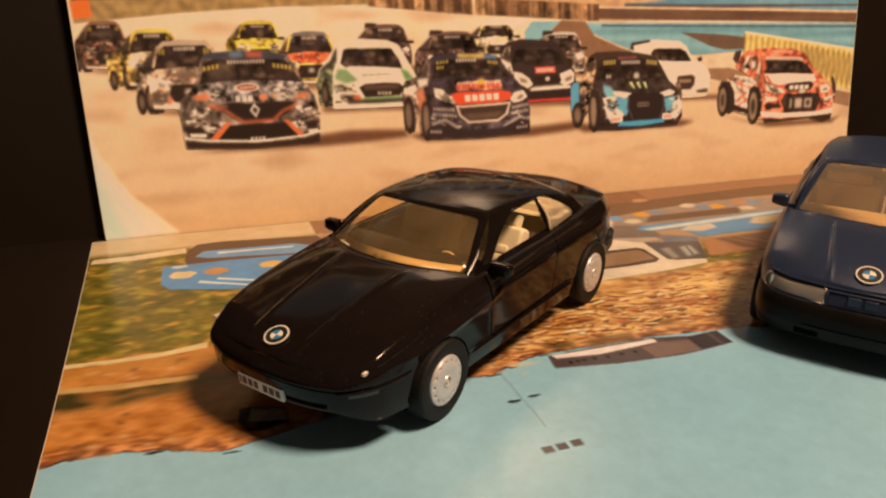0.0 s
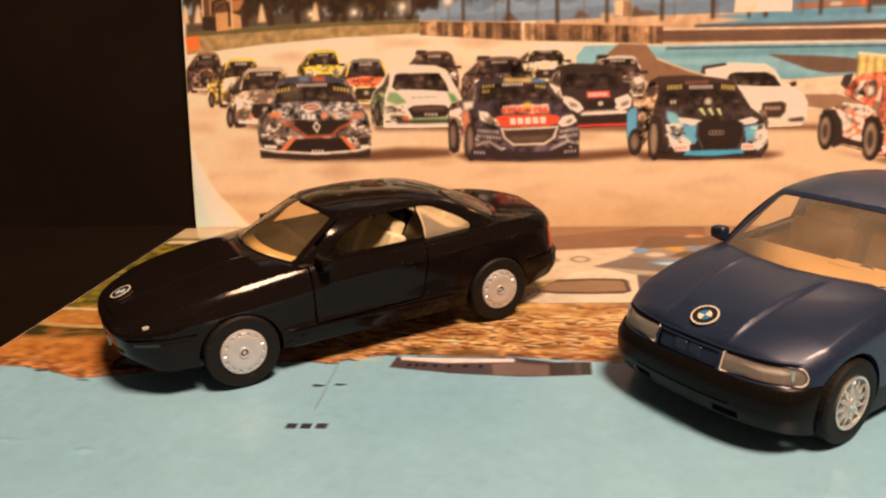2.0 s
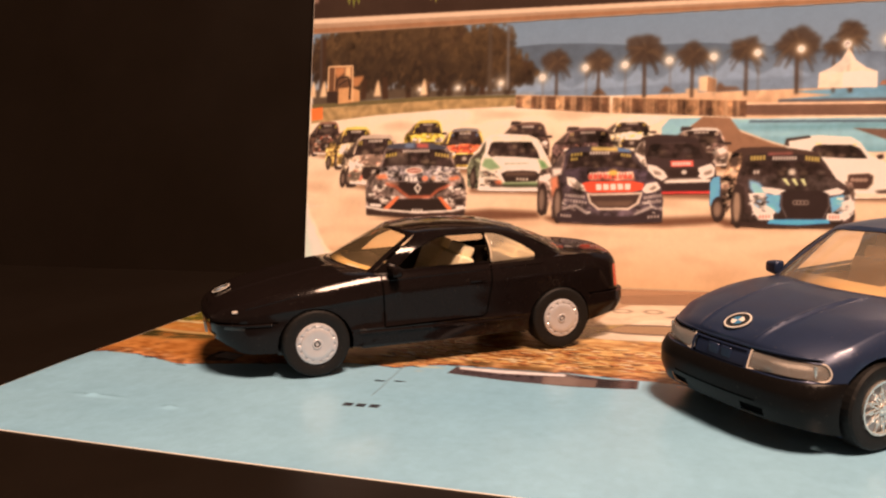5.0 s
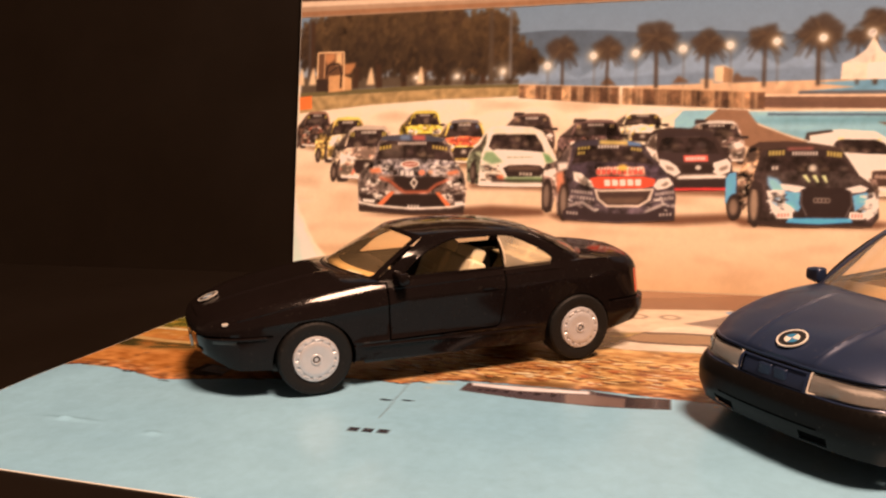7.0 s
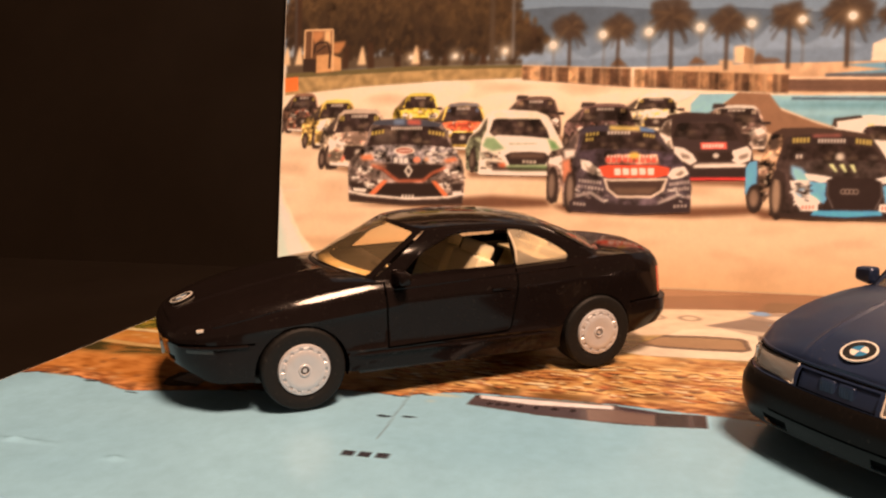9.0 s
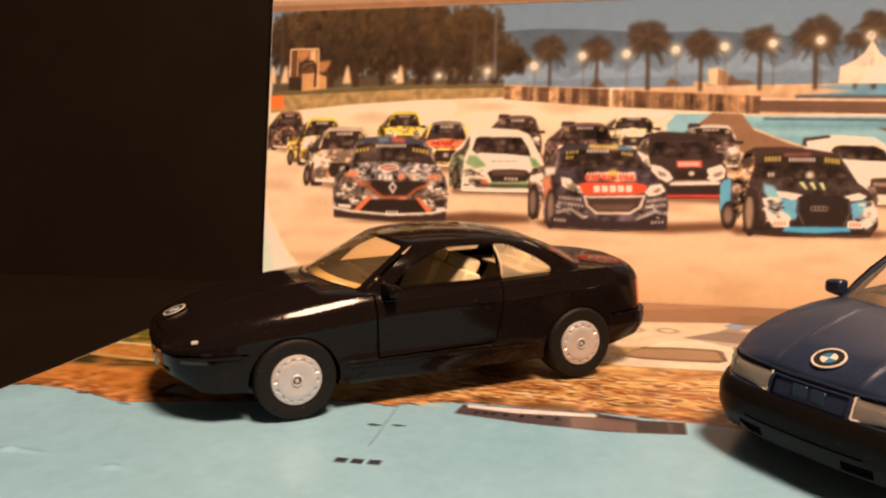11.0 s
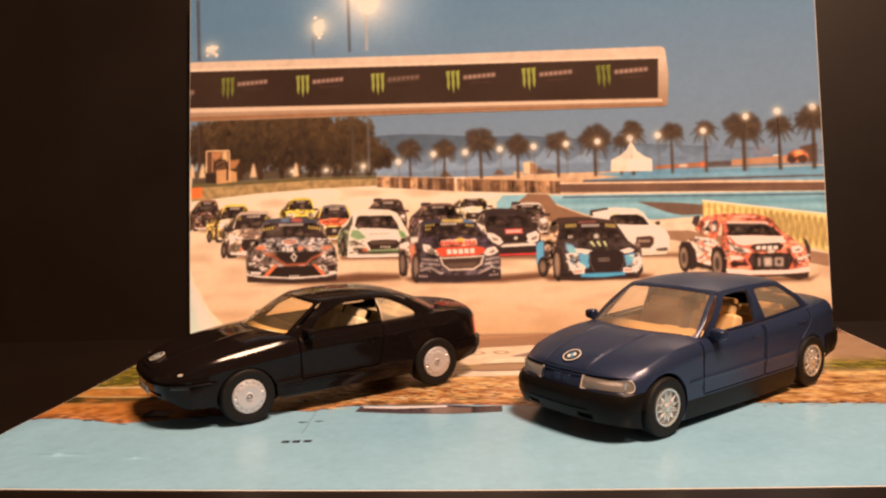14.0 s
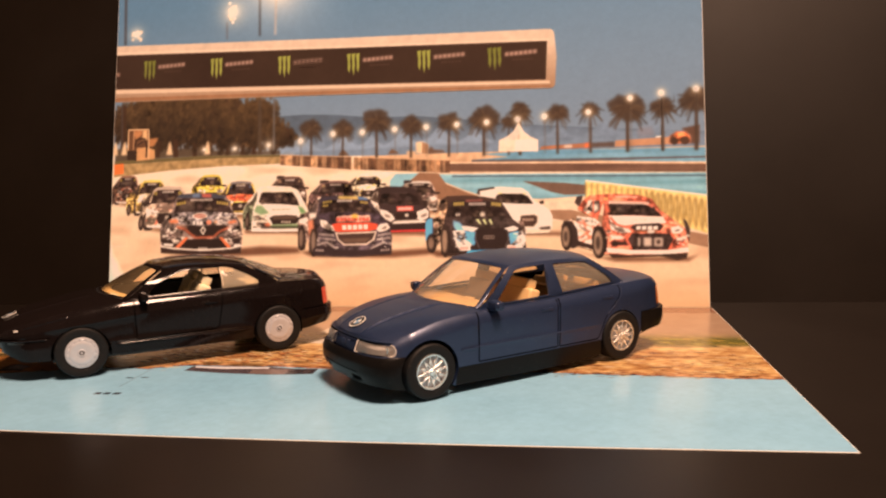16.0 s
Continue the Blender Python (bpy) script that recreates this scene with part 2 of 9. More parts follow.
class Shell:
    """The body of a toy car: a skirt round its plan, a deck on top, and a cabin."""

    def __init__(self, c):
        self.c = c
        plan, n = c["plan"], 150
        fine = []
        for i in range(len(plan) - 1):
            p0, p1, p2, p3 = (Vector(plan[max(0, i - 1)]), Vector(plan[i]), Vector(plan[i + 1]), Vector(plan[min(len(plan) - 1, i + 2)]))
            if i == 0:
                p0 = Vector((p2.x, -p2.y))
            if i == len(plan) - 2:
                p3 = Vector((p1.x, -p1.y))
            for k in range(24):
                f = k / 24
                fine.append(0.5 * ((2 * p1) + (p2 - p0) * f + (2 * p0 - 5 * p1 + 4 * p2 - p3) * f * f + (3 * p1 - p0 - 3 * p2 + p3) * f**3))
        fine.append(Vector(plan[-1]))
        arc = [0.0]
        for a, b in zip(fine, fine[1:]):
            arc.append(arc[-1] + (b - a).length)
        self.long = arc[-1]
        self.arc, self.fine = np.array(arc), fine
        self.px = np.array([p.x for p in fine])
        self.py = np.array([p.y for p in fine])
        self.st = [self.long * i / n for i in range(n + 1)]

    def point(self, a):
        return Vector((float(np.interp(a, self.arc, self.px)), float(np.interp(a, self.arc, self.py))))

    def inward(self, a):
        d = self.point(min(self.long, a + 0.6)) - self.point(max(0, a - 0.6))
        d.normalize()
        return Vector((d.y, -d.x)) if a > 0 else Vector((1, 0))

    def at_s(self, s):
        """Where along the side the plan reaches s."""
        return float(np.interp(s, self.px, self.arc))

    def top(self, a):
        return table(a, *self.c["top_edge"](self))

    def low(self, a):
        return table(a, *self.c["low_edge"](self))

    def depth(self, a, z):
        c = self.c
        d = self.top(a) - z
        s = self.point(a).x
        off = table(s, *c["shoulder"]) * max(0.0, 1 - d / table(s, *c["roll"])) ** 2.2 + c["tuck"] * max(0.0, (c["tuck_from"] - z) / 6) ** 1.7
        wf = max(0.0, min(1.0, (c["front_end"] - s) / 7))
        wr = max(0.0, min(1.0, (s - c["rear_end"]) / 7))
        for s0, z0, s1, z1, high, wide in c["creases"]:
            if s0 < s < s1:
                zl = z0 + (z1 - z0) * (s - s0) / (s1 - s0)
                fade = min(1.0, (s - s0) / 5, (s1 - s) / 5)
                off -= high * fade * math.exp(-abs((z - zl) / wide) ** 1.4)
        return off + c["nose"](z) * wf + c["tail"](z) * wr

    def lift(self, off=0.0):
        def go(a, z):
            p = self.point(a) + self.inward(a) * (self.depth(a, z) + off)
            if a <= 1e-6 or a >= self.long - 1e-6:
                p.y = 0.0
            return (p.x, max(0.0, p.y), z)
        return go

    def out(self, a, z):
        n = self.inward(a)
        return (-n.x, -n.y, 0.15)

    def deck_z(self, s, y, ye, ze):
        c = self.c
        t = 0.0 if ye < 1e-6 else min(1.0, y / ye)
        zc = table(s, *c["spine"])
        z = ze + (zc - ze) * (1 - t ** c["crown"])
        for x0, y0, x1, y1, h in c["ridges"]:
            if x0 < s < x1:
                f = (s - x0) / (x1 - x0)
                yr = y0 + (y1 - y0) * f
                z += h * math.exp(-abs((y - yr) / 0.45) ** 1.5) * min(1, (1 - f) * 6) * min(1, f * 6)
                z += h * 0.9 / (1 + math.exp((y - yr) / 0.35)) * min(1, (1 - f) * 4) * min(1, f * 4)
        return z

    def deck_at(self, s, y):
        a = self.at_s(s)
        e = self.lift()(a, self.top(a))
        return self.deck_z(s, abs(y), e[1], e[2])


def toy_car(name, c, pose_at, label):
    """One toy car with all its parts, standing on its wheels."""
    root = new(name)
    root.empty_display_size = 0.02
    root.matrix_world = pose_at
    tagged(root, label, "toy car")
    sh = Shell(c)
    paint, wb = c["paint"], c["wheelbase"]
    A = sh.at_s

    # skirt: one outline, cut along the arches, doors, bumpers and lamps
    def arch(s0, r, zc):
        lo = sh.low(A(s0))
        pts = []
        for k in range(25):
            th = math.pi + math.asin(min(0.99, max(-0.99, (zc - lo) / r))) - k / 24 * (math.pi + 2 * math.asin(min(0.99, max(-0.99, (zc - lo) / r))))
            pts.append((A(s0 + r * math.cos(th)), zc + r * math.sin(th)))
        return pts

    arches = [arch(0, *c["arch_front"]), arch(wb, *c["arch_rear"])]
    bottom = []
    stops = [a for a in sh.st]
    for a in stops:
        if any(ar[0][0] < a < ar[-1][0] for ar in arches):
            continue
        bottom.append((a, sh.low(a)))
    for ar in arches:
        bottom = [p for p in bottom if p[0] <= ar[0][0]] + ar + [p for p in bottom if p[0] >= ar[-1][0]]
    outline = bottom + [(a, sh.top(a)) for a in reversed(stops)]
    zones = c["zones"](sh)  # (name, outline, depth)
    loops, tests = [], []
    for zname, poly, off in zones:
        loops.append(poly)
    doors = c["doors"](sh)
    for poly in doors:
        loops += [poly, inset(poly, 0.42)]
    folds = [[(a, sh.top(a) - d) for a in stops] for d in (0.35, 0.8, 1.4, 2.1)]
    for s0, z0, s1, z1, high, wide in c["creases"]:
        for k in (-1.0, -0.4, 0.0, 0.4, 1.0):
            run = []
            for i in range(61):
                a, z = A(s0 + (s1 - s0) * i / 60), z0 + (z1 - z0) * i / 60 + k * wide
                if z < sh.top(a) - 2.4:
                    run.append((a, z))
                elif len(run) > 1:
                    folds.append(run)
                    run = []
            if len(run) > 1:
                folds.append(run)
    for a0, a1, z in c["steps"](sh):
        folds.append([(a0 + (a1 - a0) * i / 60, z) for i in range(61)])
    vs, tris = split(outline, folds, loops, (1.2, 0.8))
    groups = {}
    for f, x, y in tris:
        key = "body"
        for k, poly in enumerate(doors):
            if inside(poly, x, y):
                key = "door%d" % k if inside(inset(poly, 0.42), x, y) else "gap"
        for zname, poly, off in zones:
            if inside(poly, x, y):
                key = zname
        groups.setdefault(key, []).append(f)
    body = lifted(vs, groups["body"], sh.lift(), True, sh.out)

    # arch lips and the lower lip turn inwards
    def lip(bm, pts, deep):
        for sign in (1, -1):
            rows = [[bm.verts.new((-p[0] * MM, p[1] * MM * sign, p[2] * MM)) for p in (sh.lift(o)(*q) for q in pts)] for o in (0.0, deep)]
            for i in range(len(pts) - 1):
                bm.faces.new((rows[0][i], rows[0][i + 1], rows[1][i + 1], rows[1][i]))

    for ar in arches:
        lip(body, ar, 1.4)

    # deck: rows across the car from edge to centre
    seam = [(sh.point(a).x, sh.lift()(a, sh.top(a))) for a in stops]
    cab = c["cab"]
    hole = [(s, y) for s, y in cab["base"]]
    base_half = [(p[0], p[1]) for p in hole]
    M = 76
    hood, boot = bmesh.new(), bmesh.new()

    def row_points(e):
        return [(e[0], e[1] * (1 - (k / M)) ** 1.0) for k in range(M + 1)]

    rows = []
    for _, e in seam:
        if e[1] < 0.04:
            rows.append(None)
            continue
        rows.append([(e[0], e[1] * (1 - k / M), sh.deck_z(e[0], e[1] * (1 - k / M), e[1], e[2])) for k in range(M + 1)])
    poly_in = inset(base_half + [(s, -y) for s, y in reversed(base_half)], 0.9)
    for i in range(len(rows) - 1):
        ra, rb = rows[i], rows[i + 1]
        if (ra is None) != (rb is None):
            tip, row = (seam[i][1], rb) if ra is None else (seam[i + 1][1], ra)
            for k in range(M):
                for sign in (1, -1):
                    v = [body.verts.new((-p[0] * MM, p[1] * MM * sign, p[2] * MM)) for p in (row[k], row[k + 1], tip)]
                    f = body.faces.new(v)
                    f.normal_update()
                    if f.normal.z < 0:
                        f.normal_flip()
            continue
        if ra is None or rb is None or abs(ra[0][0] - rb[0][0]) < 1e-5:
            continue
        for k in range(M):
            q = [ra[k], ra[k + 1], rb[k + 1], rb[k]]
            cs, cy = sum(p[0] for p in q) / 4, sum(p[1] for p in q) / 4
            if inside(poly_in, cs, cy):
                continue
            bm = body
            ye = ra[0][1]
            if cs < c["cowl"] and c["hood_half"](cs) > cy and cs > c["hood_from"]:
                bm = hood
            elif cs > c["boot_from"] and cy < ye - 2.6 and cs < c["boot_to"]:
                bm = boot
            for sign in (1, -1):
                v = [bm.verts.new((-p[0] * MM, p[1] * MM * sign, p[2] * MM)) for p in q]
                f = bm.faces.new(v)
                f.normal_update()
                if f.normal.z < 0:
                    f.normal_flip()
    for bm in (body, hood, boot):
        bmesh.ops.remove_doubles(bm, verts=bm.verts, dist=0.00002)
    part("body", body, paint, root)
    part("body_liner", lifted(vs, [f for g in groups.values() for f in g], sh.lift(1.3), True, sh.out), DARK_GAP, root)
    part("hood", hood, paint, root)
    part("boot_lid", boot, paint, root)
    for poly in doors:
        # a dark jamb behind each door's edge
        outer = inset(poly, -0.7)
        jv, jt = split(outer, [], [inset(poly, 1.1)], (1.5, 1.5))
        core = inset(poly, 1.1)
        band = [f for f, x, y in jt if not inside(core, x, y) and all(jv[i].y < sh.top(jv[i].x) - 0.2 for i in f)]
        part("door_jamb", lifted(jv, band, sh.lift(0.2), True, sh.out), DARK_GAP, root)
    door_obs = []
    for k in range(len(doors)):
        bm = lifted(vs, groups["door%d" % k], sh.lift(-0.04), False, sh.out)
        left = part("door", bm, paint, root)
        bm2 = lifted(vs, groups["door%d" % k], sh.lift(-0.04), False, sh.out)
        right = part("door", mirrored(bm2), paint, root)
        bm2.free()
        hs, hz = c["handles"][k]
        for side, dob in ((1, left), (-1, right)):
            bm = bmesh.new()
            p = sh.lift()(A(hs), hz)
            add_box(bm, (-hs - 2.3, side * p[1] - 0.35, hz - 0.45), (-hs + 2.3, side * p[1] + 0.35, hz + 0.45), 0.25)
            part("handle", bm, c["handle_mat"], dob)
    for zname, poly, off in zones:
        if zname not in groups or zname not in c["zone_mats"]:
            continue
        nm, mtl, lab = c["zone_mats"][zname]
        side_pair = zname in c["paired"]
        if zname == "headlamp":
            rim = bead([tuple(sh.lift(0.12)(*q)) for q in poly], 0.2, True)
            part("lens_rim", mirrored(rim), LENS_RIM, root, "pale clear lens rim")
            part("lens_rim", rim, LENS_RIM, root, "pale clear lens rim")
            bm = lifted(vs, groups[zname], sh.lift(0.9), False, sh.out)
            part("lamp_reflector", mirrored(bm), LENS_BACK, root)
            part("lamp_reflector", bm, LENS_BACK, root)
        bm = lifted(vs, groups.pop(zname), sh.lift(off), not side_pair, sh.out)
        if side_pair:
            other = mirrored(bm)
            part(nm, other, mtl, root, lab)
        part(nm, bm, mtl, root, lab)

    # cabin
    base, roof = cab["base"], cab["roof"]

    def curve(pts, ia, ib, t, bow):
        a, b = Vector(pts[ia]), Vector(pts[ib])
        p = a.lerp(b, t)
        return p + Vector(bow) * (4 * t * (1 - t))

    def wall(seg, t, v):
        """A place on the cabin's wall: seg 0 windscreen, 1 side, 2 rear window; t along, v up."""
        zb = cab["z_base"]
        zr = cab["z_roof"]
        if seg == 0:
            pb = Vector((base[0][0] + (base[1][0] - base[0][0]) * t**2.2, base[1][1] * t))
            pt = Vector((roof[0][0] + (roof[1][0] - roof[0][0]) * t**2.2, roof[1][1] * t))
            z0 = zb[0] + (zb[1] - zb[0]) * t**2
            z1 = zr[0] + (zr[1] - zr[0]) * t**2.2
        elif seg == 1:
            pb = Vector(base[1]).lerp(Vector(base[2]), t) + Vector((0, cab["belt_bow"] * 4 * t * (1 - t)))
            pt = Vector(roof[1]).lerp(Vector(roof[2]), t) + Vector((0, cab["rail_bow"] * 4 * t * (1 - t)))
            z0 = zb[1] + (zb[2] - zb[1]) * t
            z1 = zr[1] + (zr[2] - zr[1]) * t + cab["rail_arch"] * 4 * t * (1 - t)
        else:
            u = 1 - t
            pb = Vector((base[3][0] + (base[2][0] - base[3][0]) * u**2.2, base[2][1] * u))
            pt = Vector((roof[3][0] + (roof[2][0] - roof[3][0]) * u**2.2, roof[2][1] * u))
            z0 = zb[3] + (zb[2] - zb[3]) * u**2
            z1 = zr[3] + (zr[2] - zr[3]) * u**2.2
        p = pb.lerp(pt, v)
        b = cab["bulge"][seg] * 4 * v * (1 - v)
        n = ((-1, 0.2), (0, 1), (1, 0.2))[seg]
        return Vector((p.x + n[0] * b * (0.7 if seg != 1 else 0), p.y + n[1] * b, z0 + (z1 - z0) * v + (b * 0.5 if seg != 1 else 0)))

    N = 24
    frame_bm = bmesh.new()
    panes = []
    for seg in range(3):
        box = [(i / N, 0.0) for i in range(N + 1)] + [(1.0, 0.5)] + [(i / N, 1.0) for i in range(N, -1, -1)] + [(0.0, 0.5)]
        holes = cab["windows"][seg]
        loops_ = [h["outline"] for h in holes]
        # a centre pane reaches the mirror line, so its outline is clipped there by its own edge
        v2, t2 = split(box, [], loops_, (0.05, 0.12))
        keep, inner = [], {k: [] for k in range(len(holes))}
        for f, x, y in t2:
            for k, h in enumerate(holes):
                if inside(h["outline"], x, y):
                    inner[k].append(f)
                    break
            else:
                keep.append(f)

        def lay(deep, seg=seg):
            def go(t, v):
                p = wall(seg, t, v)
                n = Vector(((-1, 0.25, 0.6), (0, 1, 0.35), (1, 0.25, 0.6))[seg]).normalized()
                q = Vector((p.x, p.y, p.z)) - n * deep
                if (seg == 0 and t < 1e-6) or (seg == 2 and t > 1 - 1e-6):
                    q.y = 0
                return q
            return go

        face_out = ((-1, 0.25, 0.6), (0, 1, 0.35), (1, 0.25, 0.6))[seg]
        bm = lifted(v2, keep, lay(0.0), True, lambda a, b, o=face_out: o)
        tmp = bpy.data.meshes.new("tmp")
        bm.to_mesh(tmp)
        bm.free()
        frame_bm.from_mesh(tmp)
        bpy.data.meshes.remove(tmp)
        if seg == 1:
            for h in holes:
                if h.get("edge"):
                    (t0, v0), (t1, v1) = h["edge"]
                    rim = bead([tuple(lay(0.1)(t0 + (t1 - t0) * i / 20, v0 + (v1 - v0) * i / 20)) for i in range(21)], 0.28)
                    part("pane_edge", mirrored(rim), CLEAR_EDGE, root)
                    part("pane_edge", rim, CLEAR_EDGE, root)
                    continue
                rim = bead([tuple(lay(0.02)(*q)) for q in h["outline"]], 0.24, True)
                part("window_frame", mirrored(rim), paint, root)
                part("window_frame", rim, paint, root)
        # reveal of each opening
        for h in holes:
            for sign in (1, -1):
                ring = h["outline"]
                ra = [frame_bm.verts.new((-p.x * MM, p.y * MM * sign, p.z * MM)) for p in (lay(0.0)(*q) for q in ring)]
                rb = [frame_bm.verts.new((-p.x * MM, p.y * MM * sign, p.z * MM)) for p in (lay(0.75)(*q) for q in ring)]
                for i in range(len(ring)):
                    j = (i + 1) % len(ring)
                    if (seg == 0 and ring[i][0] < 1e-6 and ring[j][0] < 1e-6) or (seg == 2 and ring[i][0] > 1 - 1e-6 and ring[j][0] > 1 - 1e-6):
                        continue
                    frame_bm.faces.new((ra[i], ra[j], rb[j], rb[i]))
        for k, h in enumerate(holes):
            if h["pane"] is None:
                continue
            nm, mtl = h["pane"]
            bm = lifted(v2, inner[k], lay(0.3), seg != 1, lambda a, b, o=face_out: o)
            if seg == 1:
                other = mirrored(bm)
                part(nm, other, mtl, root)
            part(nm, bm, mtl, root)
    # a pale ledge along the foot of the windscreen
    bm = bmesh.new()
    for sign in (1, -1):
        rows_ = []
        for i in range(25):
            t = 0.88 * i / 24
            p = wall(0, t, 0.03)
            rows_.append([bm.verts.new((-(p.x + ds) * MM, p.y * sign * MM * 0.985, (p.z + dz) * MM)) for ds, dz in ((0.5, -0.5), (0.5 + 1.4 * c["ledge"], 0.25), (0.5 + 3.7 * c["ledge"], 0.5), (0.5 + 7.5 * c["ledge"], 0.3))])
        for p, q in zip(rows_, rows_[1:]):
            for k in range(3):
                bm.faces.new((p[k], p[k + 1], q[k + 1], q[k]))
    bmesh.ops.remove_doubles(bm, verts=bm.verts, dist=0.00001)
    bmesh.ops.recalc_face_normals(bm, faces=bm.faces)
    part("dash_ledge", bm, c["trim"], root)
    bm = bmesh.new()
    for sign in (1, -1):
        rows_ = []
        for i in range(25):
            p = wall(0, 0.97 * i / 24, 0.0)
            rows_.append([bm.verts.new((-(p.x + ds) * MM, p.y * sign * MM, (p.z + dz) * MM)) for ds, dz in ((-0.75, 0.1), (-0.4, 0.28), (0.1, 0.3))])
        for p, q in zip(rows_, rows_[1:]):
            for k in range(2):
                bm.faces.new((p[k], p[k + 1], q[k + 1], q[k]))
    bmesh.ops.remove_doubles(bm, verts=bm.verts, dist=0.00001)
    bmesh.ops.recalc_face_normals(bm, faces=bm.faces)
    part("cowl_strip", bm, BLACK_PLASTIC, root)
    # roof over the top edge
    edge = [wall(0, i / N, 1.0) for i in range(N + 1)] + [wall(1, i / N, 1.0) for i in range(1, N + 1)] + [wall(2, i / N, 1.0) for i in range(1, N + 1)]
    rr = []
    for e in edge:
        if e.y < 0.03:
            rr.append(None)
            continue
        zc = table(e.x, *cab["crown"])
        rr.append([(e.x, e.y * (1 - k / 12), e.z + (zc - e.z) * (1 - (1 - k / 12) ** 2.6)) for k in range(13)])
    for ra, rb in zip(rr, rr[1:]):
        if ra is None or rb is None:
            continue
        for k in range(12):
            for sign in (1, -1):
                v = [frame_bm.verts.new((-p[0] * MM, p[1] * MM * sign, p[2] * MM)) for p in (ra[k], ra[k + 1], rb[k + 1], rb[k])]
                f = frame_bm.faces.new(v)
                f.normal_update()
                if f.normal.z < 0:
                    f.normal_flip()
    bmesh.ops.remove_doubles(frame_bm, verts=frame_bm.verts, dist=0.00002)
    part("cabin_frame", frame_bm, paint, root, c["roof_label"])

    # under the body
    bm = bmesh.new()
    add_box(bm, (-(wb + c["tail_floor"]), -c["half"] + 5.5, c["floor_z"]), (c["nose_floor"], c["half"] - 5.5, c["floor_z"] + 2.2), 0.8)
    add_box(bm, (-(wb - 12), -c["half"] + 2.6, c["floor_z"] + 0.4), (-12, c["half"] - 2.6, c["floor_z"] + 2.0), 0.5)
    part("chassis", bm, BLACK_PLASTIC, root)
    for s0 in (0, wb):
        r, zc = c["arch_front"] if s0 == 0 else c["arch_rear"]
        for side in (1, -1):
            bm = bmesh.new()
            ring = []
            for k in range(17):
                th = math.pi * (1.08 - 1.16 * k / 16)
                x, z = -s0 - (r + 0.2) * math.cos(th), zc + (r + 0.2) * math.sin(th)
                ring.append([bm.verts.new((x * MM, side * y * MM, z * MM)) for y in (c["half"] - 1.6, c["half"] - 9)])
            for a, b in zip(ring, ring[1:]):
                bm.faces.new((a[0], b[0], b[1], a[1]))
            bm.faces.new([q[1] for q in ring])
            part("wheel_well", bm, DARK_GAP, root)

    # interior
    trim = c["trim"]
    bm = bmesh.new()
    fz = c["floor_z"] + 2.4
    s0, s1 = base[0][0] + 4, base[3][0] - 4
    yh = base[1][1] - 1.2
    add_box(bm, (-s1, -yh, fz), (-s0, yh, fz + 0.8))
    part("cabin_floor", bm, c["tub_mat"], root)
    for side in (1, -1):
        bm = bmesh.new()
        add_box(bm, (-s1, min(side * yh, side * (yh - 0.9)), fz), (-s0, max(side * yh, side * (yh - 0.9)), c["belt_in"]), 0.2)
        for k in range(2):
            add_box(bm, (-s0 - 36, min(side * (yh - 0.8), side * (yh - 1.5)), fz + 4 + 5 * k), (-s0 - 14, max(side * (yh - 0.8), side * (yh - 1.5)), fz + 5.5 + 5 * k), 0.3)
        part("door_trim", bm, c["door_mat"], root)
    bm = bmesh.new()
    d0 = base[1][0] - 1.0
    add_box(bm, (-(d0 + 10), -yh + 0.3, c["belt_in"] - 7), (-d0 - 0.2, yh - 0.3, c["belt_in"] + 0.9), 1.1, 3)
    add_box(bm, (-(d0 + 9.6), yh * 0.12, c["belt_in"] - 4.0), (-(d0 + 6), yh * 0.85, c["belt_in"] + 1.4), 0.8, 3)
    part("dashboard", bm, c["dash_mat"], root)
    bm = bmesh.new()
    sw = pose(-(base[0][0] + 12.5) * MM, yh * 0.5 * MM, (c["belt_in"] - 1.2) * MM, 0, 62, 0)
    rings = []
    for i in range(28):
        a = 2 * math.pi * i / 28
        rings.append([bm.verts.new(sw @ Vector(((3.1 + 0.3 * math.cos(b)) * math.cos(a) * MM, (3.1 + 0.3 * math.cos(b)) * math.sin(a) * MM, 0.3 * math.sin(b) * MM))) for b in (0, 1.57, 3.14, 4.71)])
    for i in range(28):
        for k in range(4):
            bm.faces.new((rings[i][k], rings[(i + 1) % 28][k], rings[(i + 1) % 28][(k + 1) % 4], rings[i][(k + 1) % 4]))
    for rot in (0, 120, 240):
        add_box(bm, (0, -0.3, -0.2), (3.0, 0.3, 0.2), 0, 1, sw @ pose(0, 0, 0, 0, 0, rot + 90))
    add_box(bm, (-0.8, -0.8, -0.3), (0.8, 0.8, 0.35), 0.25, 2, sw)
    part("steering_wheel", bm, c["wheel_trim"], root)
    for side in (1, -1):
        yc = side * yh * 0.5
        sw_ = yh * 0.42
        ss = c["seat_s"]
        bm = bmesh.new()
        add_box(bm, (-(ss + 11), yc - sw_, fz + c["seat_up"] + 0.8), (-ss, yc + sw_, fz + c["seat_up"] + 5.2), 1.2, 3)
        for k in range(4):
            add_box(bm, (-(ss + 9.6 - 2.4 * k), yc - sw_ * 0.66, fz + c["seat_up"] + 4.6), (-(ss + 7.7 - 2.4 * k), yc + sw_ * 0.66, fz + c["seat_up"] + 5.7), 0.4, 2)
        seat = part("seat", bm, trim, root)
        m = pose(-(ss + 9.5) * MM, 0, (fz + c["seat_up"] + 4.0) * MM, 0, -c["recline"], 0)
        bm = bmesh.new()
        add_box(bm, (-4.0, yc - sw_, 0), (0.6, yc + sw_, c["back_high"]), 1.5, 3, m)
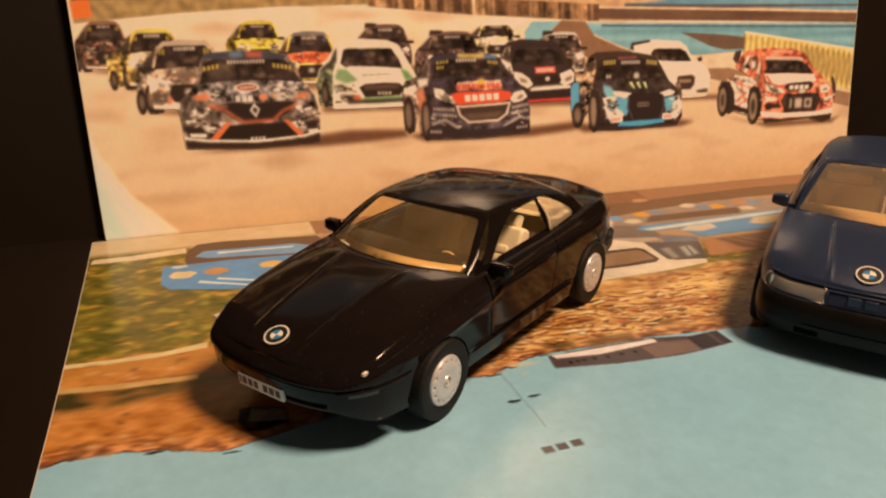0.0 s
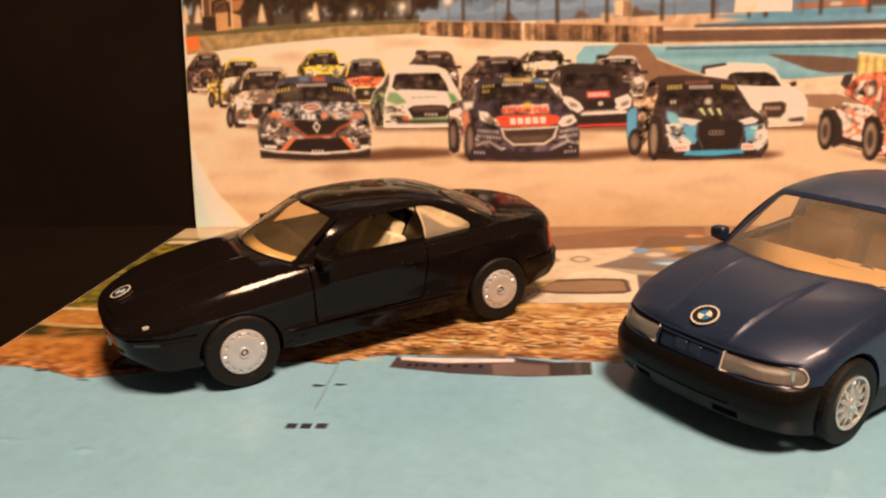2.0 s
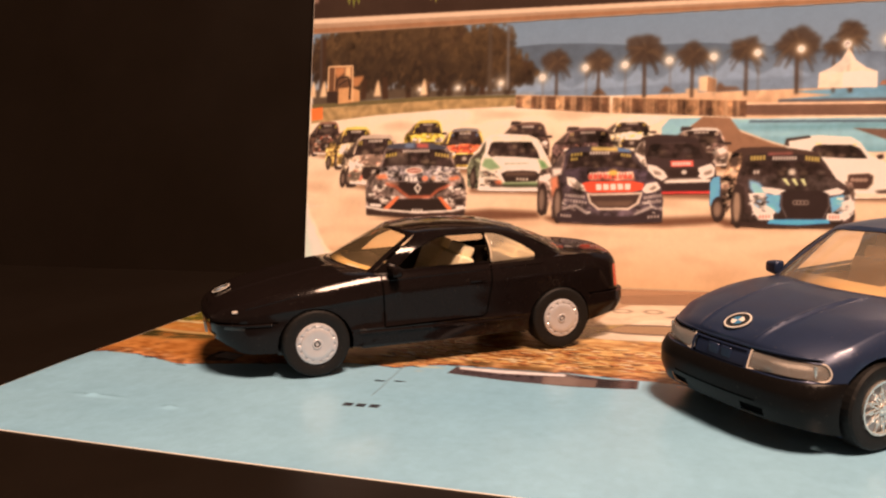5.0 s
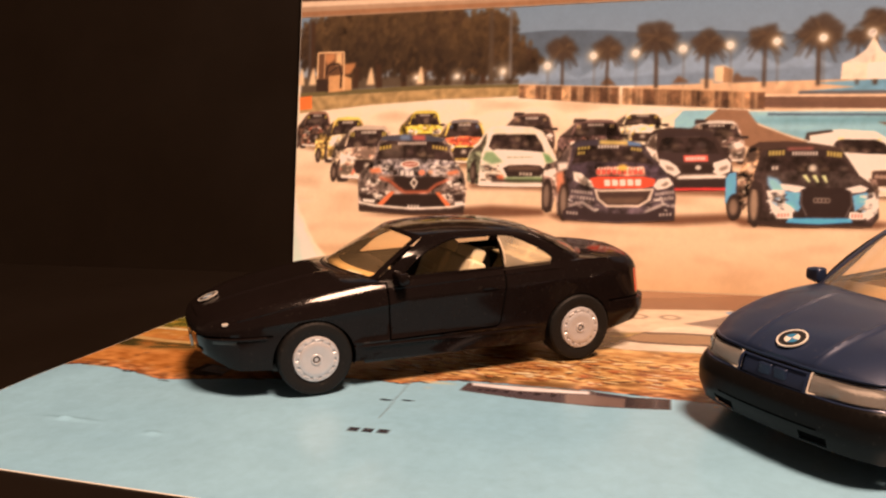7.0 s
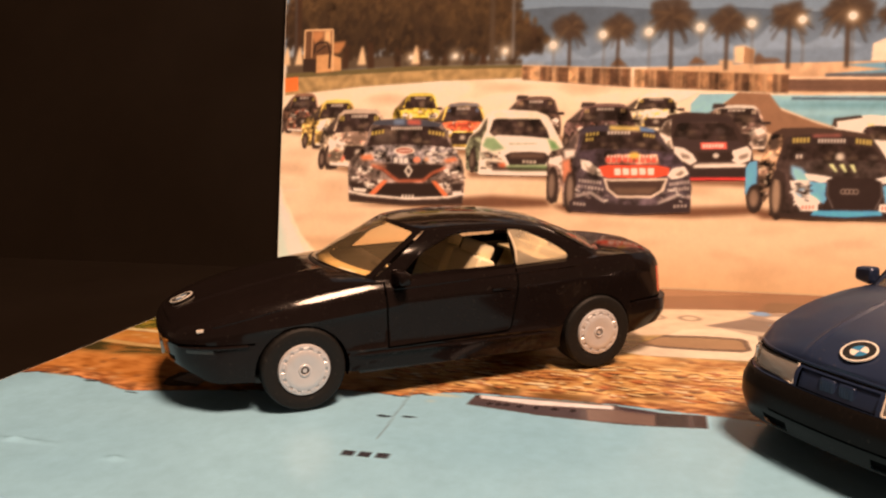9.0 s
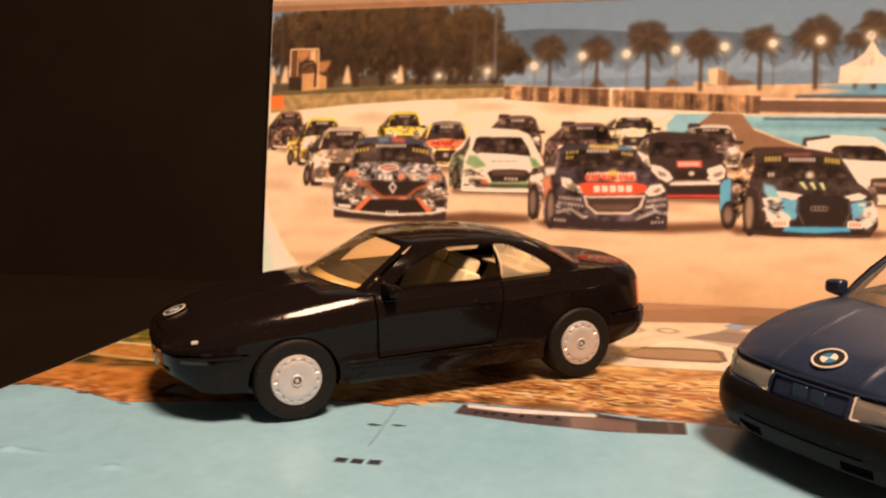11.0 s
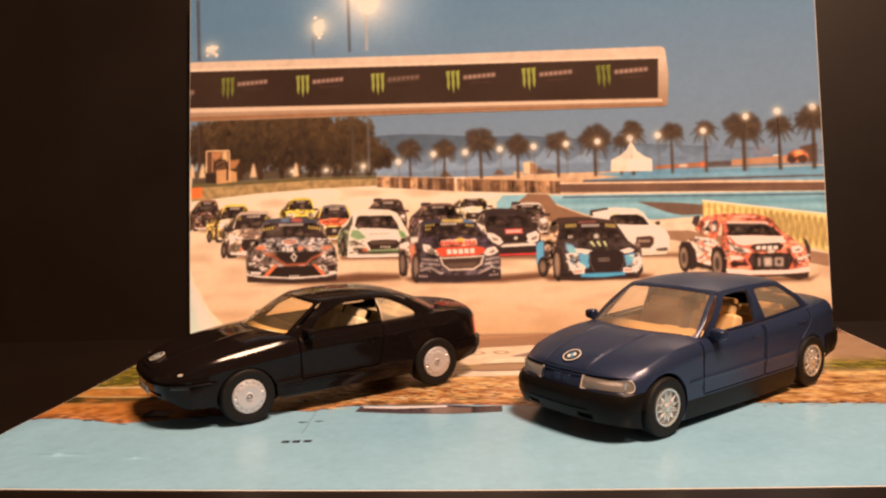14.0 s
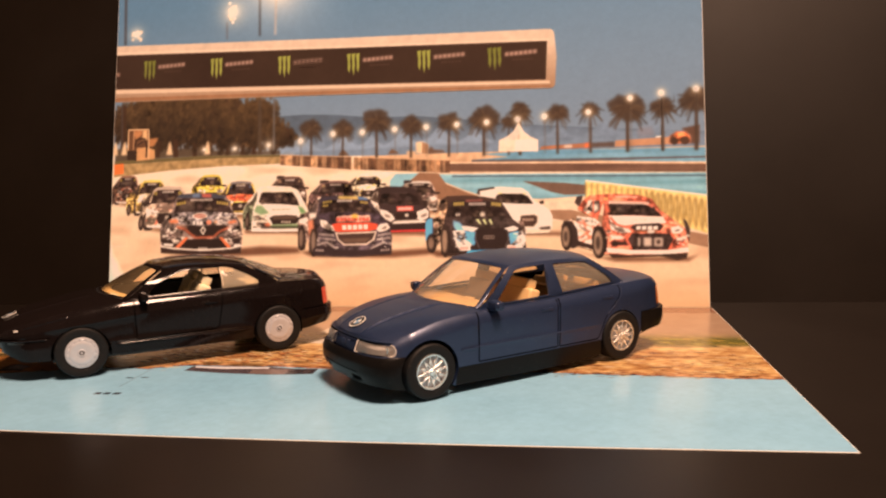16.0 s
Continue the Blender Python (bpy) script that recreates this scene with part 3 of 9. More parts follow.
        for k in range(4):
            add_box(bm, (0.2, yc - sw_ * 0.66, 1.6 + 2.2 * k), (1.1, yc + sw_ * 0.66, 3.4 + 2.2 * k), 0.4, 2, m)
        part("backrest", bm, trim, seat)
        bm = bmesh.new()
        add_box(bm, (-3.6, yc - sw_ * 0.7, c["back_high"] - 0.4), (0.2, yc + sw_ * 0.7, c["back_high"] + 3.0), 1.1, 3, m)
        part("headrest", bm, trim, seat)
    bm = bmesh.new()
    rs = c["rear_seat_s"]
    add_box(bm, (-(rs + 11), -yh + 1.5, fz + 0.8), (-rs, yh - 1.5, fz + 5.6), 1.4, 3)
    m = pose(-(rs + 9) * MM, 0, (fz + 4.2) * MM, 0, -c["recline"] - 6, 0)
    for side in (1, -1):
        add_box(bm, (-2.4, min(side * 0.4, side * (yh - 1.8)), 0), (0.8, max(side * 0.4, side * (yh - 1.8)), c["back_high"] + 0.6), 1.3, 3, m)
        add_box(bm, (-3.0, min(side * 2.6, side * (yh - 5)), c["back_high"] - 0.6), (-0.2, max(side * 2.6, side * (yh - 5)), c["back_high"] + 2.6), 0.9, 3, m)
    part("rear_seat", bm, trim, root)
    bm = bmesh.new()
    add_box(bm, (-(base[3][0] - 1.5), -yh + 2, c["belt_in"] - 1.4), (-(rs + 12), yh - 2, c["belt_in"] - 0.6), 0.3)
    part("parcel_shelf", bm, trim, root)

    for nm, r, line in c["beads"]:
        (s0, z0), (s1, z1) = line
        rim = bead([sh.lift(0.05)(A(s0 + (s1 - s0) * i / 60), z0 + (z1 - z0) * i / 60) for i in range(61)], r)
        part(nm, mirrored(rim), paint, root)
        part(nm, rim, paint, root)

    # mirrors
    ms, my, mz = c["mirror"]
    for side in (1, -1):
        bm = bmesh.new()
        dx, dy, dz = c["mirror_size"]
        add_box(bm, (-ms - dx, my, mz - dz), (-ms + dx, my + dy, mz + dz), dx * 0.7, 3)
        for v in bm.verts:
            # the housing tapers outwards and its front is swept back
            f = (v.co.y / MM - my) / dy
            v.co.z = mz * MM + (v.co.z - mz * MM) * (1.08 - 0.3 * f)
            v.co.x -= 0.7 * MM * f
        add_box(bm, (-ms - 0.6, my - 1.8, mz - dz + 0.1), (-ms + 0.7, my + 0.8, mz - dz + 1.1), 0.3, 2)
        if side < 0:
            for v in bm.verts:
                v.co.y = -v.co.y
            bmesh.ops.reverse_faces(bm, faces=bm.faces)
        part("side_mirror", bm, c["mirror_mat"], root)

    # bonnet badge: a ringed disc with four quarters
    bs, br = c["badge"]
    z0, zf, zr_ = sh.deck_at(bs, 0), sh.deck_at(bs - 2, 0), sh.deck_at(bs + 2, 0)
    tilt = math.degrees(math.atan2(zr_ - zf, 4))
    seat_m = pose(-bs * MM, 0, (z0 + 0.35) * MM, 0, tilt, 0)

    def disc(r0, r1, h, a0=0.0, a1=2 * math.pi, n=36):
        bm = bmesh.new()
        ring = []
        for i in range(n + 1):
            a = a0 + (a1 - a0) * i / n
            ring.append([bm.verts.new((r * math.cos(a) * MM, r * math.sin(a) * MM, z * MM)) for r, z in ((r0, h), (r1, h), (r1, 0.0))])
        for p, q in zip(ring, ring[1:]):
            bm.faces.new((p[0], p[1], q[1], q[0]))
            bm.faces.new((p[1], p[2], q[2], q[1]))
        bmesh.ops.remove_doubles(bm, verts=bm.verts, dist=0.000001)
        bmesh.ops.transform(bm, matrix=seat_m, verts=bm.verts)
        return bm

    badge = part("badge", disc(br * 0.88, br, 0.22), WHITE_INK, root, "round emblem with pale ring and quartered middle", False)
    part("ring", disc(br * 0.5, br * 0.88, 0.18), BLACK_INK, badge, "", False)
    for k in range(4):
        part("quarter", disc(0.0, br * 0.5, 0.2, k * math.pi / 2, (k + 1) * math.pi / 2, 9), WHITE_INK if k % 2 else BLUE_INK, badge, "", False)

    # wheels
    for s0, turn in ((0, c["steer"]), (wb, 0)):
        for side in (1, -1):
            bm = bmesh.new()
            R, w = c["tyre"], c["tyre_w"]
            ri = c["rim"]
            c["rim_shape"](bm, ri, w)
            wheel = part("wheel", bm, c["rim_mats"], root, "", True)
            place = pose(-s0 * MM, side * (c["hub_y"]) * MM, R * MM, 0, 0, turn + (180 if side < 0 else 0)) @ pose(0, 0, 0, 0, 17 * s0 + 8 * side, 0)
            wheel.matrix_local = place
            bm = bmesh.new()
            prof = [(ri - 0.2, -w + 0.6), (R - 0.9, -w), (R - 0.15, -w + 0.7), (R, -w * 0.72), (R, -w * 0.55), (R - 0.25, -w * 0.53), (R - 0.25, -w * 0.47),
                    (R, -w * 0.45), (R, -w * 0.28), (R - 0.15, -0.55), (R - 0.55, -0.12), (R - 1.2, 0.0), (ri + 0.5, -0.12), (ri, -0.35), (ri - 0.25, -0.9)]
            lathe(bm, prof, 120, lambda k, i: (-0.09 if (i % 3 == 0) else 0.0) if k in (2, 3, 8, 9) else 0.0)
            bmesh.ops.recalc_face_normals(bm, faces=bm.faces)
            part("tyre", bm, RUBBER, wheel, "", True)
            c["spokes"](wheel, ri)
    c["extras"](root, sh, c)
    return root


# ---- the dark tabletop and the dark board behind ----
TABLE = mat("dark_table_laminate", (0.0075, 0.005, 0.0033), 0.33, grain=0.4, scale=120, bump=0.03, dust=0.03)
BOARD = mat("dark_board", (0.0056, 0.0031, 0.0013), 0.5, grain=0.35, scale=150, bump=0.12, spec=0.2)


def slab(name, lo, hi, material, bevel=0.8):
    bm = bmesh.new()
    add_box(bm, lo, hi, bevel, 2)
    ob = part(name, bm, material, None, "", False)
    return tagged(ob, kind="structure")


slab("floor", (-900, -800, -30), (1100, 70, 0), TABLE)
board = slab("wall_back", (-900, 0, -1.5), (1100, 18, 700), BOARD, 0.1)
board.matrix_world = pose(0, 0.004, 0.0003, -14.7, 0, 0) @ pose(0, 0, 0, 0, 0, 1.5)


# ---- the magazine: an upright page and a flat page, with what is printed on them ----
INK_WHITE = (1.0, 0.8, 0.62)


def ink(c, gain=1.0):
    """Albedo of printed colours, 0 to 255, from their look under the warm lamp."""
    v = np.clip(np.asarray(c, dtype=np.float32) / 255, 0, 1)
    lin = np.where(v > 0.04, ((v + 0.055) / 1.055) ** 2.4, v / 12.92)
    return np.clip(gain * lin / np.array(INK_WHITE, dtype=np.float32), 0.01, 0.86)


def print_mat(name, rough, mottle):
    """Glossy art paper: the ink colour of each place, broken by a fine screen and soft blotches."""
    m = bpy.data.materials.new(name)
    m.use_nodes = True
    nt = m.node_tree
    b = nt.nodes["Principled BSDF"]
    at = nt.nodes.new("ShaderNodeAttribute")
    at.attribute_name = "ink"
    co = nt.nodes.new("ShaderNodeTexCoord")
    last = at.outputs["Color"]
    for scale, amount in ((2200, mottle), (330, mottle * 0.8), (60, mottle * 0.5)):
        n = nt.nodes.new("ShaderNodeTexNoise")
        n.inputs["Scale"].default_value, n.inputs["Detail"].default_value = scale, 3
        nt.links.new(co.outputs["Object"], n.inputs["Vector"])
        r = nt.nodes.new("ShaderNodeMapRange")
        r.inputs["From Min"].default_value, r.inputs["From Max"].default_value = 0.25, 0.75
        r.inputs["To Min"].default_value, r.inputs["To Max"].default_value = 1 - amount, 1 + amount
        nt.links.new(n.outputs["Fac"], r.inputs["Value"])
        mul = nt.nodes.new("ShaderNodeVectorMath")
        mul.operation = "SCALE"
        nt.links.new(last, mul.inputs[0])
        nt.links.new(r.outputs[0], mul.inputs["Scale"])
        last = mul.outputs[0]
    nt.links.new(last, b.inputs["Base Color"])
    wave = nt.nodes.new("ShaderNodeTexNoise")
    wave.inputs["Scale"].default_value = 24
    nt.links.new(co.outputs["Object"], wave.inputs["Vector"])
    bp = nt.nodes.new("ShaderNodeBump")
    bp.inputs["Strength"].default_value, bp.inputs["Distance"].default_value = 0.12, 0.002
    nt.links.new(wave.outputs["Fac"], bp.inputs["Height"])
    nt.links.new(bp.outputs[0], b.inputs["Normal"])
    b.inputs["Roughness"].default_value = rough
    b.inputs["Specular IOR Level"].default_value = 0.5
    return m


PRINT = print_mat("glossy_printed_paper", 0.22, 0.025)
PAPER_EDGE = mat("paper_edge", (0.8, 0.77, 0.7), 0.7, grain=0.1, scale=800)


def upright(x, z, up=0.0):
    """A place on the upright page; it leans back, more so towards its left edge."""
    return x * MM, (z * (0.249 - 0.000399 * x) - up * 0.98) * MM, (z + up * 0.2) * MM


def flat(x, y, up=0.0):
    """A place on the flat page, which has two small dents and a lifted edge."""
    h = 0.45 * np.exp(-(((x - 52) / 1.7) ** 2 + ((y + 153.6) / 0.8) ** 2)) + 0.3 * np.exp(-(((x - 30 - (y + 151) * 0.4) / 6) ** 2 + ((y + 151) / 0.7) ** 2))
    h = h + 0.4 * np.exp(-(((x - 28.5) / 1.6) ** 2 + ((y + 151 - (x - 28.5) * 0.3) / 0.5) ** 2))
    h = h + 0.5 * np.exp(-(((x - 6) / 9) ** 2 + ((y + 128) / 16) ** 2))
    return x * MM, y * MM, (0.12 + h + up) * MM


def smear(a, n):
    """A soft blur over n dots each way."""
    for axis in (0, 1):
        for _ in range(2):
            acc = np.zeros_like(a)
            for k in range(-n, n + 1):
                acc += np.roll(a, k, axis)
            a = acc / (2 * n + 1)
    return a


def mix(a, b, f):
    f = max(0.0, min(1.0, f))
    return tuple(p + (q - p) * f for p, q in zip(a, b))


def nz(x, y, s, seed=0.0):
    return noise.noise(Vector((x * s, y * s, seed)))


class Picture:
    """What is printed on one page: an array of ink dots, drawn from the back to the front."""

    def __init__(self, x0, y0, x1, y1, dot, seed):
        self.x0, self.y0, self.dot = x0, y0, dot
        self.w, self.h = int((x1 - x0) / dot), int((y1 - y0) / dot)
        self.rgb = np.zeros((self.h, self.w, 3), dtype=np.float32)
        g = np.random.default_rng(seed)
        self.grain = []
        for n in (1, 3, 8):
            f = smear(g.standard_normal((self.h, self.w)).astype(np.float32), n)
            self.grain.append(f / f.std())
        self.jobs, self.sheets = [], []

    def broad(self, tone, x0, y0, nx, ny, step):
        """A colour function read on a coarse net and smoothed between."""
        cx, cy = nx // step + 2, ny // step + 2
        c = np.array([[tone(x0 + i * step * self.dot, y0 + j * step * self.dot) for i in range(cx)] for j in range(cy)], dtype=np.float32)
        fx, fy = np.arange(nx) / step, np.arange(ny) / step
        ix, iy = fx.astype(int), fy.astype(int)
        fx, fy = (fx - ix)[None, :, None], (fy - iy)[:, None, None]
        a = c[iy][:, ix] * (1 - fx) + c[iy][:, ix + 1] * fx
        b = c[iy + 1][:, ix] * (1 - fx) + c[iy + 1][:, ix + 1] * fx
        return a * (1 - fy) + b * fy

    def ground(self, tone, step=3):
        self.rgb[:] = self.broad(tone, self.x0, self.y0, self.w, self.h, step)

    def cover(self, pts, soft=0):
        """How far each dot lies inside an outline, with the corner of its window."""
        pad = 2 + 2 * soft
        xs, ys = [(p[0] - self.x0) / self.dot for p in pts], [(p[1] - self.y0) / self.dot for p in pts]
        i0, i1 = max(0, int(min(xs)) - pad), min(self.w, int(max(xs)) + pad + 1)
        j0, j1 = max(0, int(min(ys)) - pad), min(self.h, int(max(ys)) + pad + 1)
        if i1 <= i0 or j1 <= j0:
            return None
        k = 3
        gx = (np.arange((i1 - i0) * k) + 0.5) / k + i0
        gy = ((np.arange((j1 - j0) * k) + 0.5) / k + j0)[:, None]
        hit = np.zeros((len(gy), len(gx)), dtype=bool)
        n = len(pts)
        for a in range(n):
            xa, ya, xb, yb = xs[a], ys[a], xs[a - 1], ys[a - 1]
            if ya == yb:
                continue
            row = (ya > gy) != (yb > gy)
            hit ^= row & (gx < (xb - xa) * (gy - ya) / (yb - ya) + xa)
        m = hit.reshape(j1 - j0, k, i1 - i0, k).mean((1, 3)).astype(np.float32)
        if soft:
            m = smear(m, soft)
        return m, i0, i1, j0, j1

    def draw(self):
        for order, pts, tone, soft, alpha, rough in sorted(self.jobs, key=lambda q: q[0]):
            got = self.cover(pts, soft)
            if got is None:
                continue
            m, i0, i1, j0, j1 = got
            win = self.rgb[j0:j1, i0:i1]
            if callable(tone):
                c = self.broad(tone, self.x0 + i0 * self.dot, self.y0 + j0 * self.dot, i1 - i0, j1 - j0, 3)
            else:
                c = np.array(tone, dtype=np.float32)[None, None, :]
            g = sum(r * f[j0:j1, i0:i1] for r, f in zip(rough, self.grain))
            c = c * (1 + g[:, :, None])
            m = (m * alpha)[:, :, None]
            win += (c - win) * m

    def glow(self, x, y, r, tone, strength):
        """Light of a photographed lamp, spreading softly over what is round it."""
        i0, j0, n = int((x - self.x0) / self.dot), int((y - self.y0) / self.dot), int(3 * r / self.dot)
        lo_i, hi_i, lo_j, hi_j = max(0, i0 - n), min(self.w, i0 + n), max(0, j0 - n), min(self.h, j0 + n)
        gx, gy = np.arange(lo_i, hi_i)[None, :] - i0, np.arange(lo_j, hi_j)[:, None] - j0
        f = strength * np.exp(-(gx ** 2 + gy ** 2) * (self.dot / r) ** 2)
        win = self.rgb[lo_j:hi_j, lo_i:hi_i]
        win += (np.array(tone, dtype=np.float32) - win) * np.minimum(1, f)[:, :, None]

    def finish(self, crisp, grain, depth, dark):
        """The softness of the print (crisp below zero) or the edge contrast that reproduction gives, and its grain."""
        a = self.rgb
        wide = np.stack([smear(a[:, :, k], 1) for k in range(3)], 2)
        a = a + crisp * (a - wide)
        a *= 1 + grain * self.grain[0][:, :, None] + grain * self.grain[1][:, :, None]
        self.rgb = np.array(dark, dtype=np.float32) + (1 - np.array(dark, dtype=np.float32) / 255) * 255 * np.clip(a / 255, 0.02, 1) ** depth * 1.03

    def read(self, x, y):
        fx = np.clip((x - self.x0) / self.dot - 0.5, 0, self.w - 1.001)
        fy = np.clip((y - self.y0) / self.dot - 0.5, 0, self.h - 1.001)
        ix, iy = fx.astype(int), fy.astype(int)
        fx, fy = (fx - ix)[..., None], (fy - iy)[..., None]
        r = self.rgb
        jx, jy = np.minimum(ix + 1, self.w - 1), np.minimum(iy + 1, self.h - 1)
        return (r[iy, ix] * (1 - fx) + r[iy, jx] * fx) * (1 - fy) + (r[jy, ix] * (1 - fx) + r[jy, jx] * fx) * fy


def mesh_of(me, v, faces, colour, material):
    me.vertices.add(len(v))
    me.vertices.foreach_set("co", np.ascontiguousarray(v, dtype=np.float32).ravel())
    me.loops.add(faces.size)
    me.loops.foreach_set("vertex_index", np.ascontiguousarray(faces, dtype=np.int32).ravel())
    me.polygons.add(len(faces))
    me.polygons.foreach_set("loop_start", np.arange(0, faces.size, 4, dtype=np.int32))
    me.polygons.foreach_set("use_smooth", np.ones(len(faces), dtype=bool))
    me.update(calc_edges=True)
    at = me.color_attributes.new("ink", "FLOAT_COLOR", "POINT")
    at.data.foreach_set("color", np.concatenate([colour, np.ones((len(v), 1), dtype=np.float32)], 1).astype(np.float32).ravel())
    me.materials.append(material)


class Page:
    """One printed page: a fine sheet, its paper edge, and the printed things as parts of it."""

    def __init__(self, name, place, spot, nx, ny, picture, label, outer, gain):
        self.outer, self.gain = outer, gain
        self.place, self.picture = place, picture
        u, v = np.meshgrid(np.arange(nx + 1) / nx, np.arange(ny + 1) / ny)
        self.x, self.y = spot(u, v)
        self.nx, self.ny = nx, ny
        self.things = []
        self.ob = new(name, bpy.data.meshes.new(name))
        self.ob.parent = magazine
        tagged(self.ob, label)

    def grid(self, keep, up):
        """The kept cells of the sheet's net, raised by up."""
        n = self.nx + 1
        j, i = np.nonzero(keep)
        a = j * n + i
        f = np.stack([a, a + 1, a + n + 1, a + n], 1)
        used, back = np.unique(f, return_inverse=True)
        x, y = self.x.ravel()[used], self.y.ravel()[used]
        v = np.stack(np.broadcast_arrays(*self.place(x, y, up)), 1)
        return v, back.reshape(f.shape), ink(self.picture.read(x, y), self.gain)

    def build(self):
        every = np.ones((self.ny, self.nx), dtype=bool)
        mesh_of(self.ob.data, *self.grid(every, 0.0), PRINT)
        cx = (self.x[:-1, :-1] + self.x[1:, 1:]) / 2
        cy = (self.y[:-1, :-1] + self.y[1:, 1:]) / 2
        for me, outlines, up in self.things:
            mask = np.zeros((self.picture.h, self.picture.w), dtype=bool)
            for pts in outlines:
                got = self.picture.cover(pts)
                if got:
                    m, i0, i1, j0, j1 = got
                    mask[j0:j1, i0:i1] |= m > 0.45
            ix = np.clip(((cx - self.picture.x0) / self.picture.dot).astype(int), 0, self.picture.w - 1)
            iy = np.clip(((cy - self.picture.y0) / self.picture.dot).astype(int), 0, self.picture.h - 1)
            keep = mask[iy, ix]
            keep[:2] = keep[-2:] = False
            keep[:, :2] = keep[:, -2:] = False
            if keep.any():
                mesh_of(me, *self.grid(keep, up), PRINT)
        # the cut edge of the paper
        n = self.nx + 1
        ring = np.concatenate([np.arange(n), np.arange(2 * n - 1, n * (self.ny + 1), n), np.arange(n * (self.ny + 1) - 2, n * self.ny - 1, -1), np.arange(n * (self.ny - 1), 0, -n)])
        x, y = self.x.ravel()[ring], self.y.ravel()[ring]
        cxm, cym = x.mean(), y.mean()
        wide = 0.18
        ox, oy = x + np.sign(x - cxm) * wide * (abs(x - cxm) > 140), y + self.outer * wide * (self.outer * (y - cym) > 70)
        v = np.concatenate([np.stack(np.broadcast_arrays(*self.place(x, y, -0.005)), 1), np.stack(np.broadcast_arrays(*self.place(ox, oy, -0.02)), 1), np.stack(np.broadcast_arrays(*self.place(ox, oy, -0.115)), 1)])
        m = len(ring)
        k = np.arange(m)
        k2 = (k + 1) % m
        f = np.concatenate([np.stack([k, m + k, m + k2, k2], 1), np.stack([m + k, 2 * m + k, 2 * m + k2, m + k2], 1)])
        me = bpy.data.meshes.new("paper_edge")
        mesh_of(me, v, f, np.full((len(v), 3), 0.7, dtype=np.float32), PAPER_EDGE)
        ob = new("paper_edge", me)
        ob.parent = self.ob
        tagged(ob, "white cut paper edge")


class Plate:
    """One printed thing: its shapes are drawn into the page's picture, and its outline is a part of the page."""

    def __init__(self, page, level):
        self.page, self.level = page, level
        self.outlines = []

    def poly(self, pts, colour, rise=0.0, soft=0, alpha=1.0, rough=(0.006, 0.012, 0.012), solid=True):
        pts = [tuple(p) for p in pts]
        self.page.picture.jobs.append((self.level + rise, pts, colour, soft, alpha, rough))
        if solid and alpha > 0.5:
            self.outlines.append(pts)

    def disc(self, x, y, rx, ry, colour, rise=0.0, n=14, rough=0.0, rnd=None, **more):
        self.poly([(x + rx * (1 + (rnd.uniform(-rough, rough) if rnd else 0)) * math.cos(2 * math.pi * i / n),
                    y + ry * (1 + (rnd.uniform(-rough, rough) if rnd else 0)) * math.sin(2 * math.pi * i / n)) for i in range(n)], colour, rise, **more)

    def bar(self, x0, y0, x1, y1, w, colour, rise=0.0, w1=None, **more):
        d = Vector((x1 - x0, y1 - y0)).normalized()
        n = Vector((-d.y, d.x))
        w1 = w if w1 is None else w1
        self.poly([(x0 + n.x * w / 2, y0 + n.y * w / 2), (x0 - n.x * w / 2, y0 - n.y * w / 2), (x1 - n.x * w1 / 2, y1 - n.y * w1 / 2), (x1 + n.x * w1 / 2, y1 + n.y * w1 / 2)], colour, rise, **more)

    def line(self, pts, w, colour, rise=0.0, **more):
        for a, b in zip(pts, pts[1:]):
            self.bar(*a, *b, w, colour, rise, **more)

    def dashes(self, a, b, n, high, colour, rise=0.0, fill=0.7):
        """A row of small upright marks, as of lettering too small to read."""
        a, b = Vector(a), Vector(b)
        step = (b - a) / n
        up = Vector((0, high))
        for k in range(n):
            p = a + step * k
            q = p + step * fill
            self.poly([p, q, q + up, p + up], colour, rise, alpha=0.8, solid=False)

    def done(self, name, parent, label="", kind=""):
        me = bpy.data.meshes.new(name)
        ob = new(name, me)
        ob.parent = parent
        self.page.things.append((me, self.outlines, self.level * 0.6 + 0.004 * (len(self.page.things) % 5)))
        return tagged(ob, label, kind=kind)


def picture_tone(x, z):
    """Broad tones of the photograph: dusk sky over pale ground."""
    n = nz(x, z, 0.05) * 0.5 + nz(x, z, 0.21, 3) * 0.3
    if z > 78 - 0.004 * x:
        f = (z - 78) / 85
        right = x / 300
        sky = mix((114, 130, 142), (76, 112, 134), f * 1.15 + 0.06 * n)
        sky = mix(sky, (104, 126, 140), 0.55 * right * (1 - abs(f - 0.35)))
        glow = math.exp(-(((x - 92) / 24) ** 2 + ((z - 160) / 20) ** 2))
        return mix(sky, (176, 186, 188), 0.75 * glow)
    far = (z - 20) / 55
    ground = mix((222, 184, 144), (238, 210, 176), far + 0.5 * n)
    streak = nz(x * 0.25, z, 0.22, 7)
    ground = mix(ground, (192, 150, 114), max(0, streak) * 0.9)
    if z < 16:
        ground = mix(ground, (200, 154, 106), (16 - z) / 16 * 0.7)
    return ground


magazine = new("magazine")
magazine.empty_display_size = 0.02
tagged(magazine, "open glossy magazine with an upright photo page and a flat page", "magazine")


def page_spot(u, v):
    top = 167.0 - 8.0 * u ** 1.6
    x0, x1 = 6.2 - 5.2 * v ** 0.85, 299.3 - 2.4 * v
    return x0 + (x1 - x0) * u, top * v


PHOTO = Page("upright_page", upright, page_spot, 980, 556, Picture(0, 0, 301, 169, 0.3, 3), "photo of rally cars under a gantry at dusk", 1, 1.13)
PHOTO.picture.ground(picture_tone)
photo = PHOTO.ob

LIFT = 0.02
rnd = random.Random(5)

